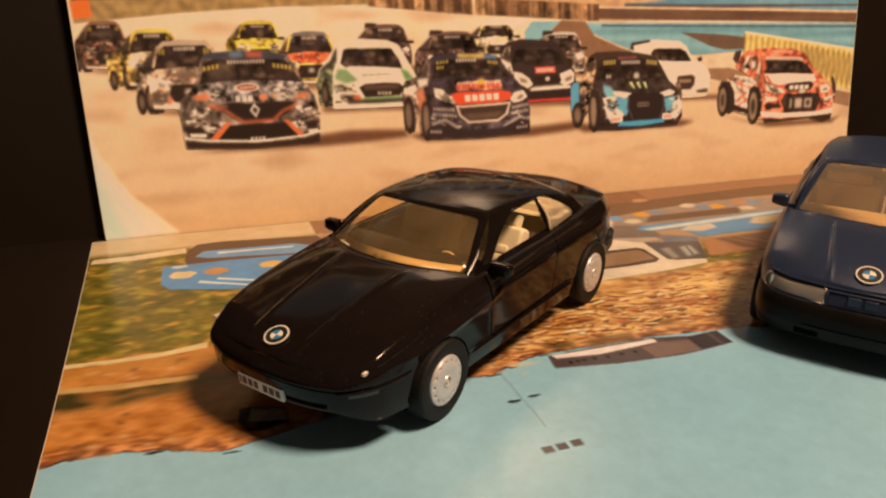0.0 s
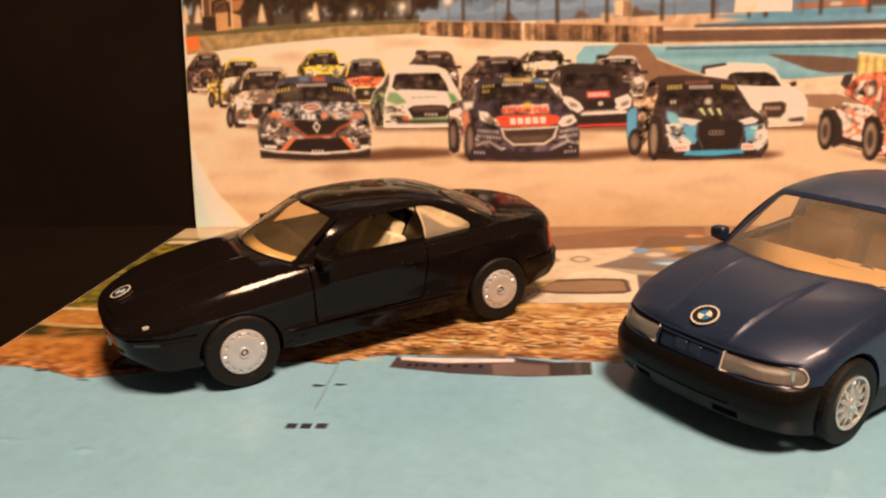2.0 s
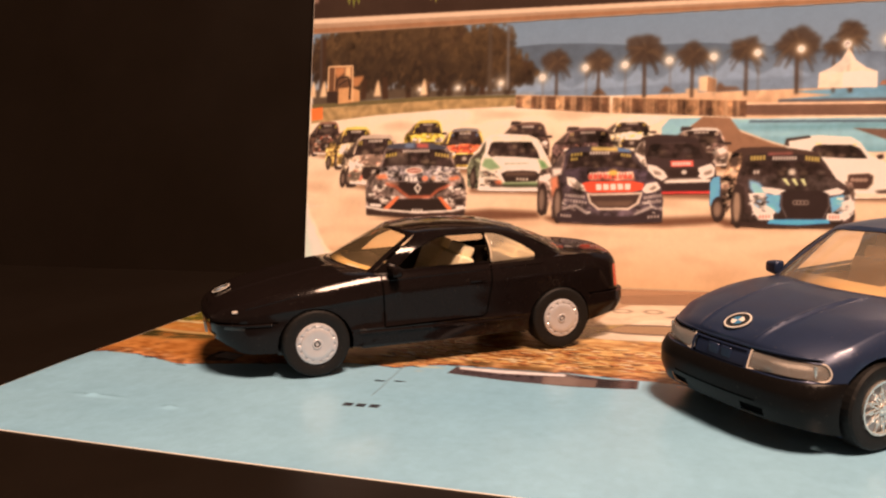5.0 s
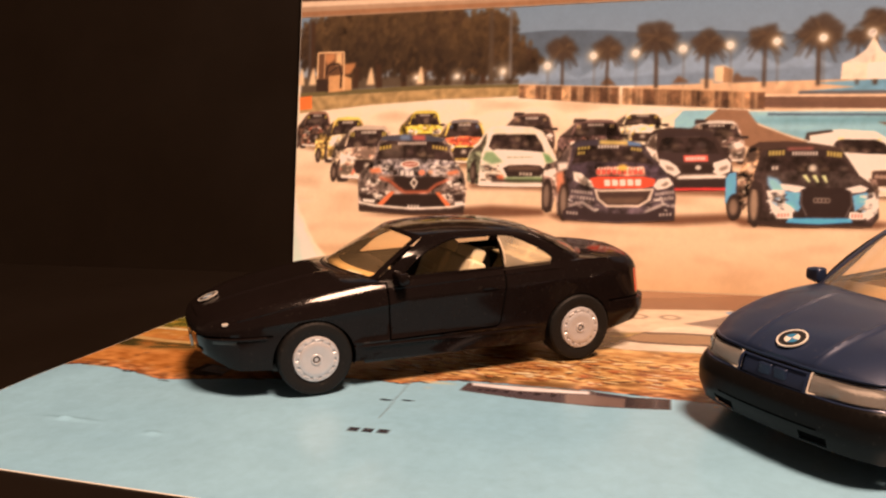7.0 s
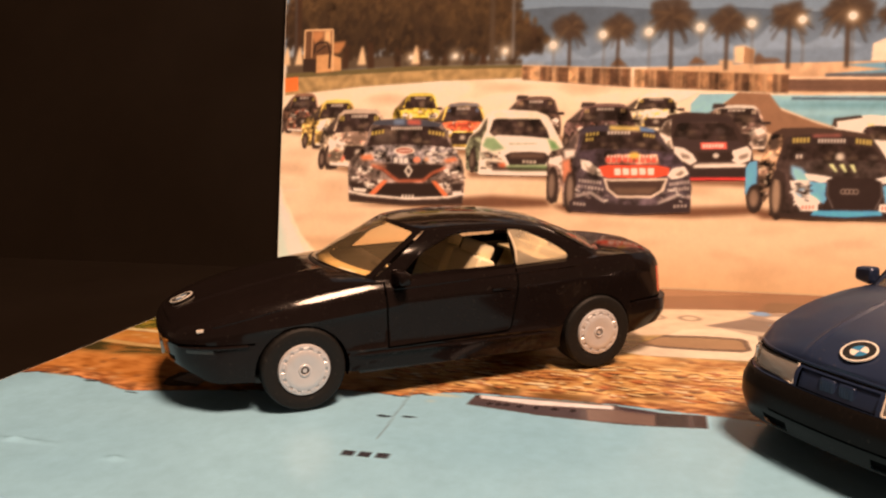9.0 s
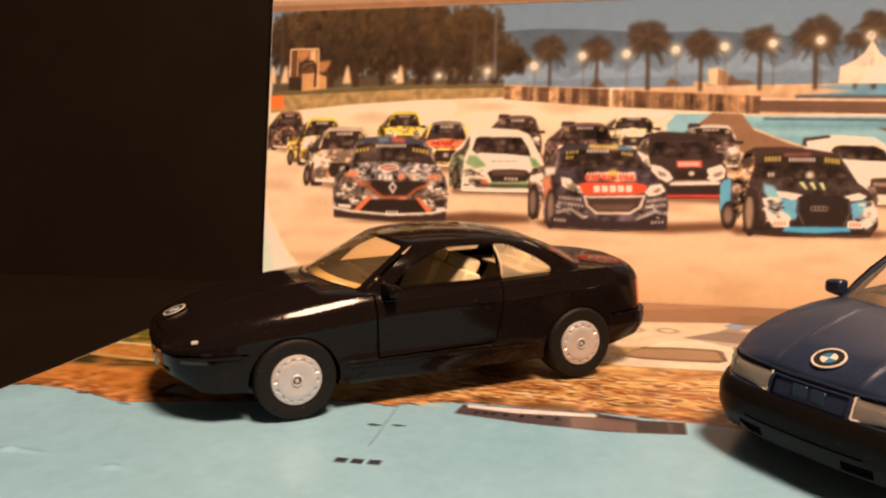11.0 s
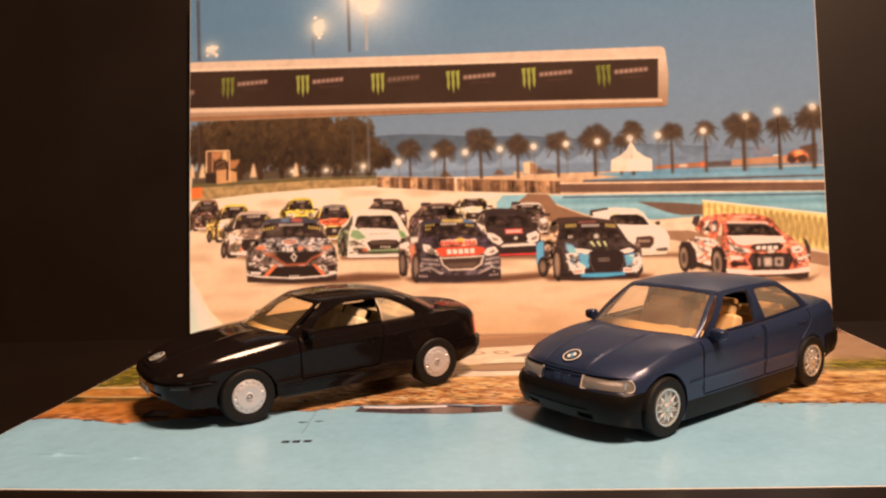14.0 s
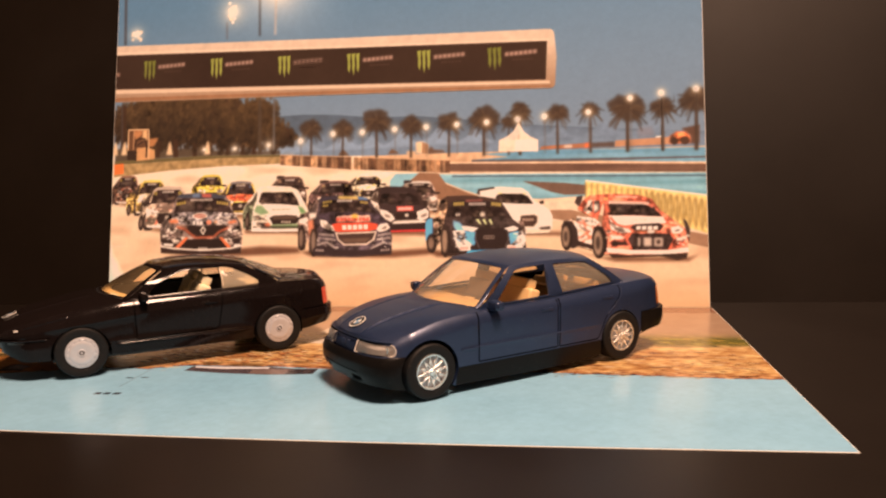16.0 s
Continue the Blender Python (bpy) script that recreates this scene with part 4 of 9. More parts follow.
# far hills and pale tents
p = Plate(PHOTO, LIFT)
p.poly([(92.6, 92.8), (108.2, 93.3), (125.8, 92.4), (143.1, 90.6), (165.8, 90.4), (190.6, 87.8), (214.8, 84.8), (251.3, 82.0), (298.4, 78.9), (298.8, 69.8), (93.1, 72.8)],
       lambda x, z: mix((74, 90, 102), (108, 126, 140), (86 - z) / 9 + nz(x, z, 0.2) * 0.4))
p.done("printed_hill", photo)
p = Plate(PHOTO, LIFT * 2)
for px, h in ((505, 20), (540, 26), (575, 22), (640, 30), (690, 24), (745, 30), (810, 34), (870, 26), (1010, 24), (1085, 30), (1160, 26)):
    x, z = 4.5 + (px - 200) * 0.2817, 74.5 + (px - 500) * 0.006
    k = h * 0.28
    p.poly([(x - k * 1.3, z), (x - k * 0.5, z + k * 0.42), (x, z + k), (x + k * 0.5, z + k * 0.42), (x + k * 1.3, z)], (124, 142, 156) if px < 900 else (106, 124, 138), soft=1)
p.done("printed_tent", photo, kind="stuff")
p = Plate(PHOTO, LIFT * 7.6)
p.poly([(204.6, 72.3), (204.9, 77.6), (208.5, 79.0), (211.8, 81.6), (214.2, 86.0), (216.6, 81.4), (219.8, 78.8), (223.3, 77.3), (223.3, 71.9)], (226, 200, 170))
p.poly([(212.5, 72.3), (212.6, 77.4), (218.0, 77.7), (223.2, 77.0), (223.2, 71.9)], (238, 216, 186), 0.01)
p.poly([(205.4, 77.8), (208.8, 79.3), (212.0, 81.8), (214.2, 85.6), (214.6, 80.5), (212.5, 77.6)], (210, 188, 164), 0.01)
p.done("printed_tent", photo, "pale peaked tent")

# tree clump with trunks and gaps
p = Plate(PHOTO, LIFT * 3)
p.poly([(4.9, 71.2), (4.2, 85.5), (26.2, 84.7), (56.4, 78.9), (95.4, 82.2), (103.1, 82.0), (103.1, 71.8), (56.5, 73.3), (16.5, 71.8)], (132, 140, 144), -0.03, soft=2, solid=False)
crowns = (((10.5, 93.0), 11, 11), ((24.8, 92.4), 17, 17), ((38.0, 93.3), 15, 16), ((52.1, 92.3), 16, 17), ((65.0, 91.8), 14, 17), ((75.9, 87.6), 12, 13), ((83.7, 91.1), 11, 14), ((91.5, 84.2), 8, 9), ((97.3, 83.1), 7, 6))
for k, (c, rx, ry) in enumerate(crowns):
    base = rnd.choice(((46, 33, 23), (56, 41, 27), (50, 36, 25), (62, 46, 29)))
    p.poly(
        [(c[0] + rx * 0.82 * (1 + rnd.uniform(-0.16, 0.16)) * math.cos(2 * math.pi * i / 26), c[1] + ry * 0.86 * (1 + rnd.uniform(-0.16, 0.16)) * math.sin(2 * math.pi * i / 26)) for i in range(26)], base, 0.0, soft=2, rough=(0.08, 0.12, 0.12))
    for j in range(int(rx * ry * 0.85)):
        a, f = rnd.uniform(0, 2 * math.pi), rnd.random() ** 0.6
        x, z = c[0] + rx * f * math.cos(a), c[1] + ry * f * math.sin(a)
        light = 0.5 + 0.5 * (z - c[1]) / ry + rnd.uniform(-0.35, 0.35)
        tone = mix((32, 25, 19), (94, 70, 42), light * 0.72)
        w = rnd.uniform(0.5, 1.5)
        p.disc(x, z, w, w * rnd.uniform(0.8, 2.0), tone, 0.001 + 0.00001 * (j + 300 * k), 7, 0.3, rnd, soft=1, alpha=0.75)
for a, b, w in (((8.0, 101.8), (8.9, 78.7), 2.6), ((38.3, 83.4), (39.0, 73.9), 2.4), ((49.2, 81.1), (49.4, 73.9), 2.0), ((58.1, 79.8), (57.7, 74.2), 1.6), ((67.2, 81.4), (67.5, 74.5), 2.0), ((75.2, 79.2), (75.5, 74.2), 1.8),
                ((81.3, 82.7), (81.5, 74.4), 2.2), ((91.7, 81.4), (92.2, 74.0), 1.6), ((29.3, 82.7), (28.6, 74.2), 2.2)):
    p.bar(*a, *b, w, (54, 36, 25), 0.01, w * 1.1, soft=1)
p.poly([(4.5, 78.8), (28.3, 81.8), (39.5, 78.1), (48.4, 78.8), (58.4, 77.0), (80.9, 75.8), (95.4, 75.8), (95.4, 74.1), (36.6, 74.0), (4.8, 72.2)], (66, 50, 33), -0.001, soft=1, alpha=0.85)
p.done("printed_tree_clump", photo, "dark clump of trees", "stuff")
p = Plate(PHOTO, LIFT * 5)
p.bar(*(6.9, 102.8), *(8.4, 76.8), 0.9, (62, 62, 60), 0, soft=1, alpha=0.7)
p.bar(*(84.0, 101.8), *(84.6, 74.3), 1.6, (66, 54, 42), 0, 2.0, soft=1)
p.bar(*(91.6, 102.0), *(92.0, 75.9), 1.0, (88, 84, 80), 0, soft=1)
p.bar(*(82.2, 163.0), *(82.9, 134.1), 1.2, (66, 74, 80), 0, soft=1)
p.bar(*(91.3, 156.0), *(91.3, 134.2), 1.3, (150, 146, 140), 0, soft=1)
p.bar(*(5.0, 165.0), *(6.6, 133.8), 1.5, (60, 66, 72), 0, soft=1)
p.bar(*(64.6, 142.2), *(64.9, 133.4), 0.8, (84, 92, 98), 0, soft=1)
p.done("printed_mast", photo, kind="stuff")
# scaffold tower and parasols
p = Plate(PHOTO, LIFT * 6)
p.poly([(11.4, 78.1), (11.2, 89.1), (23.1, 89.0), (24.2, 73.0), (17.0, 72.7)], (92, 62, 42))
p.poly([(17.0, 72.7), (16.8, 79.4), (22.5, 79.7), (26.9, 78.1), (27.2, 73.5)], (196, 142, 92), 0.001)
p.poly([(14.5, 86.1), (14.8, 88.4), (19.1, 88.4), (19.2, 86.1), (16.0, 83.7)], (176, 116, 72), 0.001, soft=1)
p.poly([(19.7, 83.5), (19.5, 88.4), (22.1, 88.5), (22.6, 83.4)], (214, 164, 112), 0.001, soft=1)
p.line([(11.8, 78.2), (11.5, 88.9), (23.0, 88.7), (23.8, 73.4)], 0.7, (214, 168, 120), 0.002)
p.line([(14.8, 78.5), (14.6, 88.8)], 0.5, (190, 140, 96), 0.002)
p.line([(15.7, 79.9), (16.1, 83.2), (17.5, 84.1), (21.1, 84.0), (22.3, 80.1), (22.3, 74.4)], 0.7, (40, 28, 22), 0.003)
p.line([(16.7, 80.5), (20.6, 83.0)], 0.6, (46, 34, 28), 0.003)
p.poly([(23.1, 83.9), (28.4, 84.3), (28.1, 82.6), (26.3, 80.0), (23.7, 79.7)], (170, 112, 68), 0.001, soft=1)
p.poly([(11.6, 73.3), (11.4, 78.2), (16.7, 78.0), (16.9, 73.1)], (44, 32, 26), 0.0005)
p.done("printed_tower", photo, "wooden scaffold tower")
for c in ((4.4, 82.7), (9.7, 82.7), (35.3, 82.1), (56.3, 81.8)):
    p = Plate(PHOTO, LIFT * 6)
    p.poly([(c[0] - 1.7, c[1] - 6.8), (c[0] - 1.1, c[1] - 3), (c[0] - 0.3, c[1]), (c[0] + 0.3, c[1]), (c[0] + 1.1, c[1] - 3), (c[0] + 1.7, c[1] - 6.8)], (216, 178, 134), soft=1)
    p.done("printed_parasol", photo, "furled pale parasol")

# walls, banks and painted run-off
p = Plate(PHOTO, LIFT * 5)
p.poly([(4.6, 71.1), (35.5, 72.1), (66.5, 73.3), (96.7, 73.0), (96.8, 69.4), (66.7, 69.0), (35.7, 67.5), (4.7, 64.7)],
       lambda x, z: mix((178, 142, 92), (128, 104, 66), nz(x, z, 0.4) + 0.35))
p.poly([(4.2, 71.1), (9.7, 71.6), (10.1, 66.4), (4.6, 65.9)], (232, 112, 52), 0.01)
p.poly([(4.5, 72.9), (54.1, 74.4), (95.5, 73.9), (95.5, 72.8), (66.5, 73.0), (4.6, 71.1)], (96, 84, 52), 0.005)
p.done("printed_wall", photo, "curved trackside wall")
p = Plate(PHOTO, LIFT * 4)
p.poly([(137.6, 71.9), (171.4, 72.3), (209.4, 72.3), (298.8, 72.3), (299.0, 61.7), (181.0, 63.0), (137.6, 68.3)], lambda x, z: mix((214, 170, 128), (188, 146, 110), nz(x, z, 0.3) + 0.4))
p.poly([(196.0, 71.4), (225.3, 72.4), (298.8, 71.8), (299.0, 65.0), (235.7, 67.4), (190.6, 68.6), (209.4, 69.7)], lambda x, z: mix((92, 138, 156), (118, 160, 172), nz(x * 0.04, z, 0.5) + 0.5), 0.01)
p.poly([(191.9, 68.8), (235.7, 68.2), (299.0, 67.8), (299.0, 67.0), (235.7, 66.9), (191.9, 67.8)], (84, 84, 86), 0.012)
p.poly([(181.0, 67.8), (235.7, 66.1), (299.0, 64.2), (298.9, 60.7), (181.0, 63.5)], lambda x, z: mix((112, 82, 64), (92, 66, 54), nz(x * 0.05, z, 0.6) + 0.5), 0.014)
p.poly([(181.0, 68.0), (299.0, 65.2), (299.0, 64.6), (181.0, 67.2)], (226, 186, 148), 0.016)
p.poly([(175.5, 62.3), (235.6, 61.4), (298.9, 60.4), (299.3, 48.6), (248.4, 51.0), (225.1, 49.9), (201.3, 50.3), (187.8, 54.8), (178.5, 58.7)],
       lambda x, z: mix((100, 148, 156), (138, 180, 184), nz(x * 0.05, z, 0.4) + 0.5), 0.018)
p.poly([(182.4, 61.6), (298.9, 59.4), (298.9, 58.7), (182.4, 60.8)], (70, 92, 104), 0.02)
p.poly([(216.0, 58.2), (235.6, 57.0), (251.0, 55.1), (251.0, 51.5), (235.5, 51.5), (229.1, 53.0)], (104, 80, 66), 0.022)
p.poly([(151.9, 59.8), (154.7, 63.0), (166.4, 63.0), (160.8, 59.1), (159.2, 54.3), (151.9, 56.1)], (132, 178, 184), 0.02)
p.poly([(166.4, 63.3), (175.8, 62.8), (179.6, 57.6), (190.5, 53.2), (203.9, 49.2), (179.6, 48.6), (165.9, 55.8), (161.4, 59.1)], (136, 98, 72), 0.021)
p.poly([(137.7, 63.4), (149.0, 64.5), (154.7, 63.6), (145.7, 59.4), (132.0, 58.6)], (242, 214, 180), 0.021)
p.poly([(219.8, 47.9), (238.1, 48.6), (299.2, 41.5), (299.1, 30.4), (273.5, 36.8), (230.2, 39.4)], (222, 192, 158), 0.02)
p.poly([(225.1, 44.7), (238.1, 44.5), (299.1, 32.5), (299.1, 26.9), (266.0, 34.3), (225.0, 41.5)], (150, 112, 84), 0.022)
p.done("printed_runoff", photo, "blue painted run-off with dark tyre curves")
for a, b, c, d, n in (((95.6, 68.8), (132.5, 65.7), (132.4, 71.8), (95.5, 73.6), 11), ((133.6, 65.7), (181.3, 62.9), (181.3, 68.8), (133.6, 71.5), 12)):
    a, b, c, d = Vector(a), Vector(b), Vector(c), Vector(d)
    f0 = 0.0
    for k in range(n):
        f1 = min(1.0, (k + 1 + rnd.uniform(-0.25, 0.25)) / n) if k < n - 1 else 1.0
        p = Plate(PHOTO, LIFT * 7)
        tone = rnd.choice(((112, 78, 54), (96, 66, 46), (142, 102, 70), (84, 58, 42), (176, 132, 92)))
        p.poly([a.lerp(b, f0), a.lerp(b, f1), d.lerp(c, f1), d.lerp(c, f0)], tone, 0, rough=(0.08, 0.1, 0.1))
        for j in range(rnd.choice((1, 2, 3))):
            g = f0 + (f1 - f0) * rnd.random()
            p.bar(*a.lerp(b, g), *d.lerp(c, g), rnd.uniform(0.3, 1.0), rnd.choice(((214, 168, 122), (60, 42, 32), (184, 140, 98))), 0.001, solid=False, soft=1, alpha=0.7)
        p.bar(*d.lerp(c, f0), *d.lerp(c, f1), 0.5, (206, 162, 118), 0.002, solid=False, alpha=0.7)
        p.done("printed_barrier", photo, "stacked tyre barrier")
        f0 = f1
p = Plate(PHOTO, LIFT * 6)
p.poly([(164.8, 72.5), (164.7, 77.9), (167.6, 78.2), (170.8, 76.8), (170.7, 72.3)], (226, 186, 142), soft=1)
p.poly([(167.7, 72.4), (167.8, 77.8), (170.8, 76.6), (170.7, 72.3)], (160, 118, 84), 0.001)
p.poly([(160.2, 72.2), (160.2, 73.7), (164.6, 73.6), (164.6, 71.8)], (214, 170, 126), soft=1)
p.poly([(170.8, 74.1), (172.1, 75.7), (173.9, 74.0), (177.6, 73.9), (179.4, 72.7), (170.7, 72.1)], (96, 72, 56), soft=1)
p.poly([(125.4, 72.7), (128.2, 75.6), (131.3, 72.4)], (96, 70, 50), soft=1)
p.poly([(150.6, 72.5), (152.9, 75.2), (156.6, 72.8)], (104, 76, 56), soft=1)
p.poly([(223.9, 72.7), (224.8, 74.2), (236.1, 74.7), (247.4, 75.2), (247.8, 72.9)], (160, 104, 74))
p.poly([(244.6, 73.0), (244.8, 75.1), (247.6, 75.2), (247.8, 72.9)], (214, 104, 62), 0.001, soft=1)
p.poly([(235.2, 73.2), (235.4, 74.4), (238.9, 74.4), (238.9, 73.1)], (214, 190, 168), 0.001, soft=1)
p.poly([(247.8, 73.0), (247.8, 75.1), (258.1, 75.3), (258.5, 73.0)], (78, 66, 60), soft=1)
p.poly([(258.3, 73.0), (258.6, 75.8), (282.7, 76.8), (282.6, 73.4)], (178, 128, 94))
p.poly([(282.6, 73.4), (282.7, 77.2), (285.7, 79.0), (289.9, 78.8), (291.9, 76.8), (291.8, 73.6)], (176, 92, 54), 0.001, soft=1, rough=(0.15, 0.25, 0.1))
p.disc(*(284.7, 74.9), 1.6, 1.6, (60, 42, 34), 0.003)
p.disc(*(289.3, 75.0), 2.0, 1.9, (70, 48, 36), 0.003)
p.poly([(282.4, 74.4), (283.3, 77.2), (284.8, 77.1), (284.4, 74.0)], (70, 48, 38), 0.002, soft=1)
p.poly([(291.8, 73.4), (291.9, 76.8), (287.8, 80.4), (295.8, 81.9), (295.6, 73.6)], (86, 62, 50), soft=1)
p.poly([(276.4, 76.7), (276.6, 77.2), (279.6, 77.3), (279.6, 76.7)], (255, 240, 214), 0.003)
p.poly([(268.8, 77.0), (268.5, 81.2), (274.8, 81.6), (276.4, 77.4)], (116, 112, 116), -0.01, soft=2, alpha=0.6)
p.done("printed_hut", photo, kind="stuff")


def printed_palm(x, z, foot, size, full, seed):
    """A date palm: a drooping head of fronds on a slim trunk; full: how dense its head is."""
    r = random.Random(seed)
    q = Plate(PHOTO, LIFT * 7)
    q.bar(x + r.uniform(-0.3, 0.3), foot, x, z, size * 0.15, (62, 48, 38), 0, size * 0.12, soft=1)
    q.disc(x, z + size * 0.02, size * (0.46 + 0.36 * full), size * (0.34 + 0.34 * full), (58, 45, 35), 0.0001, 18, 0.25, r, soft=2, alpha=0.9)
    n = int(16 + 22 * full)
    for k in range(n):
        a = math.radians(-55 + 290 * k / (n - 1) + r.uniform(-9, 9))
        long = size * r.uniform(0.6, 1.0)
        last = Vector((x, z))
        droop = r.uniform(0.2, 0.6)
        tone = r.choice(((54, 42, 33), (70, 55, 42), (60, 47, 37), (48, 38, 31), (82, 64, 46)))
        for j in range(1, 5):
            f = j / 4
            pt = Vector((x + long * f * math.cos(a), z + long * (0.92 * f * math.sin(a) - droop * f * f)))
            q.bar(*last, *pt, size * 0.17 * (1.05 - f * 0.6), tone, 0.0002 + 0.00001 * k, size * 0.17 * (1.05 - (f + 0.2) * 0.6), alpha=0.7, soft=1)
            last = pt
    return q.done("printed_palm", photo)


for k, (c, foot, size, full) in enumerate((((111.5, 86.2), 277, 6.6, 0.9), ((128.0, 85.2), 360, 6.8, 0.9), ((144.9, 88.6), 352, 8.4, 1.0), ((162.4, 86.1), 345, 7.6, 0.6), ((181.0, 87.2), 335, 7.6, 0.6), ((197.7, 87.9), 320, 9.0, 0.8),
                                ((214.7, 92.6), 200, 5.6, 0.3), ((209.6, 86.1), 300, 5.0, 0.7), ((215.0, 89.9), 300, 7.2, 0.4), ((232.3, 89.4), 388, 7.0, 0.6), ((247.4, 90.3), 372, 6.8, 0.3), ((264.1, 90.5), 356, 10.2, 0.9), ((279.7, 90.3), 345, 8.2, 0.5), ((294.4, 93.1), 300, 10.0, 0.6))):
    printed_palm(c[0], c[1], 70.5 if k else 72.5, size, full, k)
LAMPS = ((122.9, 83.3), (137.8, 83.6), (154.1, 84.5), (169.7, 85.0), (184.7, 85.7), (199.0, 86.3), (213.8, 87.2), (226.2, 87.9), (246.4, 89.3), (265.4, 94.9), (279.0, 96.8), (294.4, 97.8), (106.0, 80.3), (123.0, 83.3))
for k, c in enumerate(LAMPS[:13]):
    p = Plate(PHOTO, LIFT * 8)
    p.bar(c[0] + 0.3, c[1], c[0] + 0.3, 71, 0.4, (96, 84, 72), 0.0, alpha=0.7, soft=1)
    tall = 1.15 if k > 5 else 0.95
    p.disc(c[0], c[1], 0.9, tall, (255, 246, 220), 0.012)
    p.done("printed_lamp", photo, "glowing lamp on a slim post")
for c, rx, ry in (((67.6, 147.0), 2.6, 5.6), ((12.8, 138.9), 3.6, 3.4), ((92.4, 156.5), 2.4, 7.0), ((84.6, 163.0), 4.0, 1.6)):
    p = Plate(PHOTO, LIFT * 6)
    for k in range(14):
        p.disc(c[0] + rnd.uniform(-0.8, 0.8) * rx, c[1] + rnd.uniform(-0.9, 0.9) * ry, 0.95, 0.9, rnd.choice(((255, 240, 206), (240, 214, 170), (214, 190, 160))), 0.001 * k, 8, alpha=0.85)
    p.done("printed_floodlight", photo, "cluster of bright floodlights")

# the gantry over the track
g = Plate(PHOTO, LIFT * 9)
g.poly(rounded([(0.9, 133.3), (125.3, 130.5), (231.0, 128.8), (232.2, 115.8), (231.3, 101.1), (125.7, 102.4), (2.0, 103.5)], [0.2, 1, 2.6, 1, 2.2, 1, 0.2]), lambda x, z: mix((146, 112, 84), (198, 170, 142), (z - 101) / 22), rough=(0, 0.008, 0.01))
gantry = g.done("printed_gantry", photo, "pale gantry with a dark advertising panel")
g = Plate(PHOTO, LIFT * 10)
g.poly([(1.2, 128.4), (125.3, 125.4), (227.8, 123.2), (227.1, 105.2), (125.6, 107.4), (1.8, 110.4)], lambda x, z: mix((40, 28, 22), (48, 35, 27), nz(x, z, 0.03) + 0.4), rough=(0, 0.01, 0.01))
g.done("panel", gantry)
g = Plate(PHOTO, LIFT * 9.5)
g.poly([(0.8, 130.0), (125.3, 126.5), (228.9, 124.2), (228.8, 123.4), (125.3, 125.7), (0.9, 128.7)], (212, 184, 154), rough=(0, 0, 0))
g.poly([(1.9, 110.1), (125.6, 107.2), (228.7, 104.6), (229.2, 103.3), (125.6, 105.5), (2.0, 108.0)], (206, 174, 142), rough=(0, 0, 0))
g.poly([(2.1, 105.9), (125.6, 104.4), (229.2, 102.5), (229.7, 101.7), (125.7, 103.0), (2.3, 104.1)], (140, 98, 68))
g.done("frame_light", gantry)
for k, c in enumerate(((21.6, 119.6), (59.5, 118.9), (96.5, 118.1), (132.8, 117.4), (168.5, 117.0), (202.9, 116.5))):
    q = Plate(PHOTO, LIFT * 11)
    for j in (-1, 0, 1):
        x = c[0] + j * 2.3
        q.poly([(x - 1.0, c[1] + 4.8), (x + 1.0, c[1] + 5.1), (x + 0.8, c[1] + 1.5), (x + 0.9, c[1] - 1.5), (x + 0.35, c[1] - 4.8 - (j == 0) * 1.4), (x - 0.55, c[1] - 2.4), (x - 0.5, c[1] + 1.0)], (140, 142, 62))
    q.done("claw_mark", gantry)
    q = Plate(PHOTO, LIFT * 11)
    for j in range(7):
        x = c[0] + 5.0 + j * 2.2
        q.poly([(x, c[1] + 0.5 + j * 0.1), (x + 1.9, c[1] + 0.6 + j * 0.1), (x + 1.9, c[1] + 2.5 + j * 0.1), (x, c[1] + 2.4 + j * 0.1)], (156, 122, 104), soft=1)
    for j in range(6):
        x = c[0] + 8.6 + j * 1.7
        q.poly([(x, c[1] - 1.6), (x + 1.2, c[1] - 1.6), (x + 1.2, c[1] - 0.9), (x, c[1] - 0.9)], (64, 46, 37))
    if k == 0:
        q.poly([(1.6, 117.2), (1.6, 119.4), (4.4, 119.2), (4.4, 117.0)], (130, 100, 84), soft=1)
    q.done("sign_bar", gantry, kind="stuff")

# banner fence
q = Plate(PHOTO, LIFT * 8)
fa, fb, fc, fd = (244.9, 57.8), (299.1, 50.1), (298.9, 33.2), (244.8, 49.5)
q.poly([fa, fb, fc, fd], lambda x, z: mix((238, 208, 132), (214, 178, 100), nz(x, z, 0.5) + 0.5))
for k in range(20):
    f, g = (k + 0.12) / 20, (k + 0.82) / 20
    top = [fa[0] + (fb[0] - fa[0]) * f, fa[1] + (fb[1] - fa[1]) * f, fa[0] + (fb[0] - fa[0]) * g, fa[1] + (fb[1] - fa[1]) * g]
    zb = fd[1] + (fc[1] - fd[1]) * f
    hi = top[1] - zb
    if k > 9:
        q.bar(top[0], zb + hi * 0.12, top[2], top[1] - hi * 0.14, 0.6, (150, 118, 66), 0.01, soft=1)
        q.bar(top[0], top[1] - hi * 0.14, top[2], zb + hi * 0.1, 0.6, (160, 126, 70), 0.0105, soft=1)
    q.bar(top[0] - 0.25, zb + hi * 0.05, top[0] - 0.25, top[1] - hi * 0.08, 0.5, (120, 92, 54), 0.011, soft=1)
q.line([fa, fb], 0.7, (246, 226, 180), 0.013)
q.done("printed_fence", photo, "yellow banner fence", "stuff")

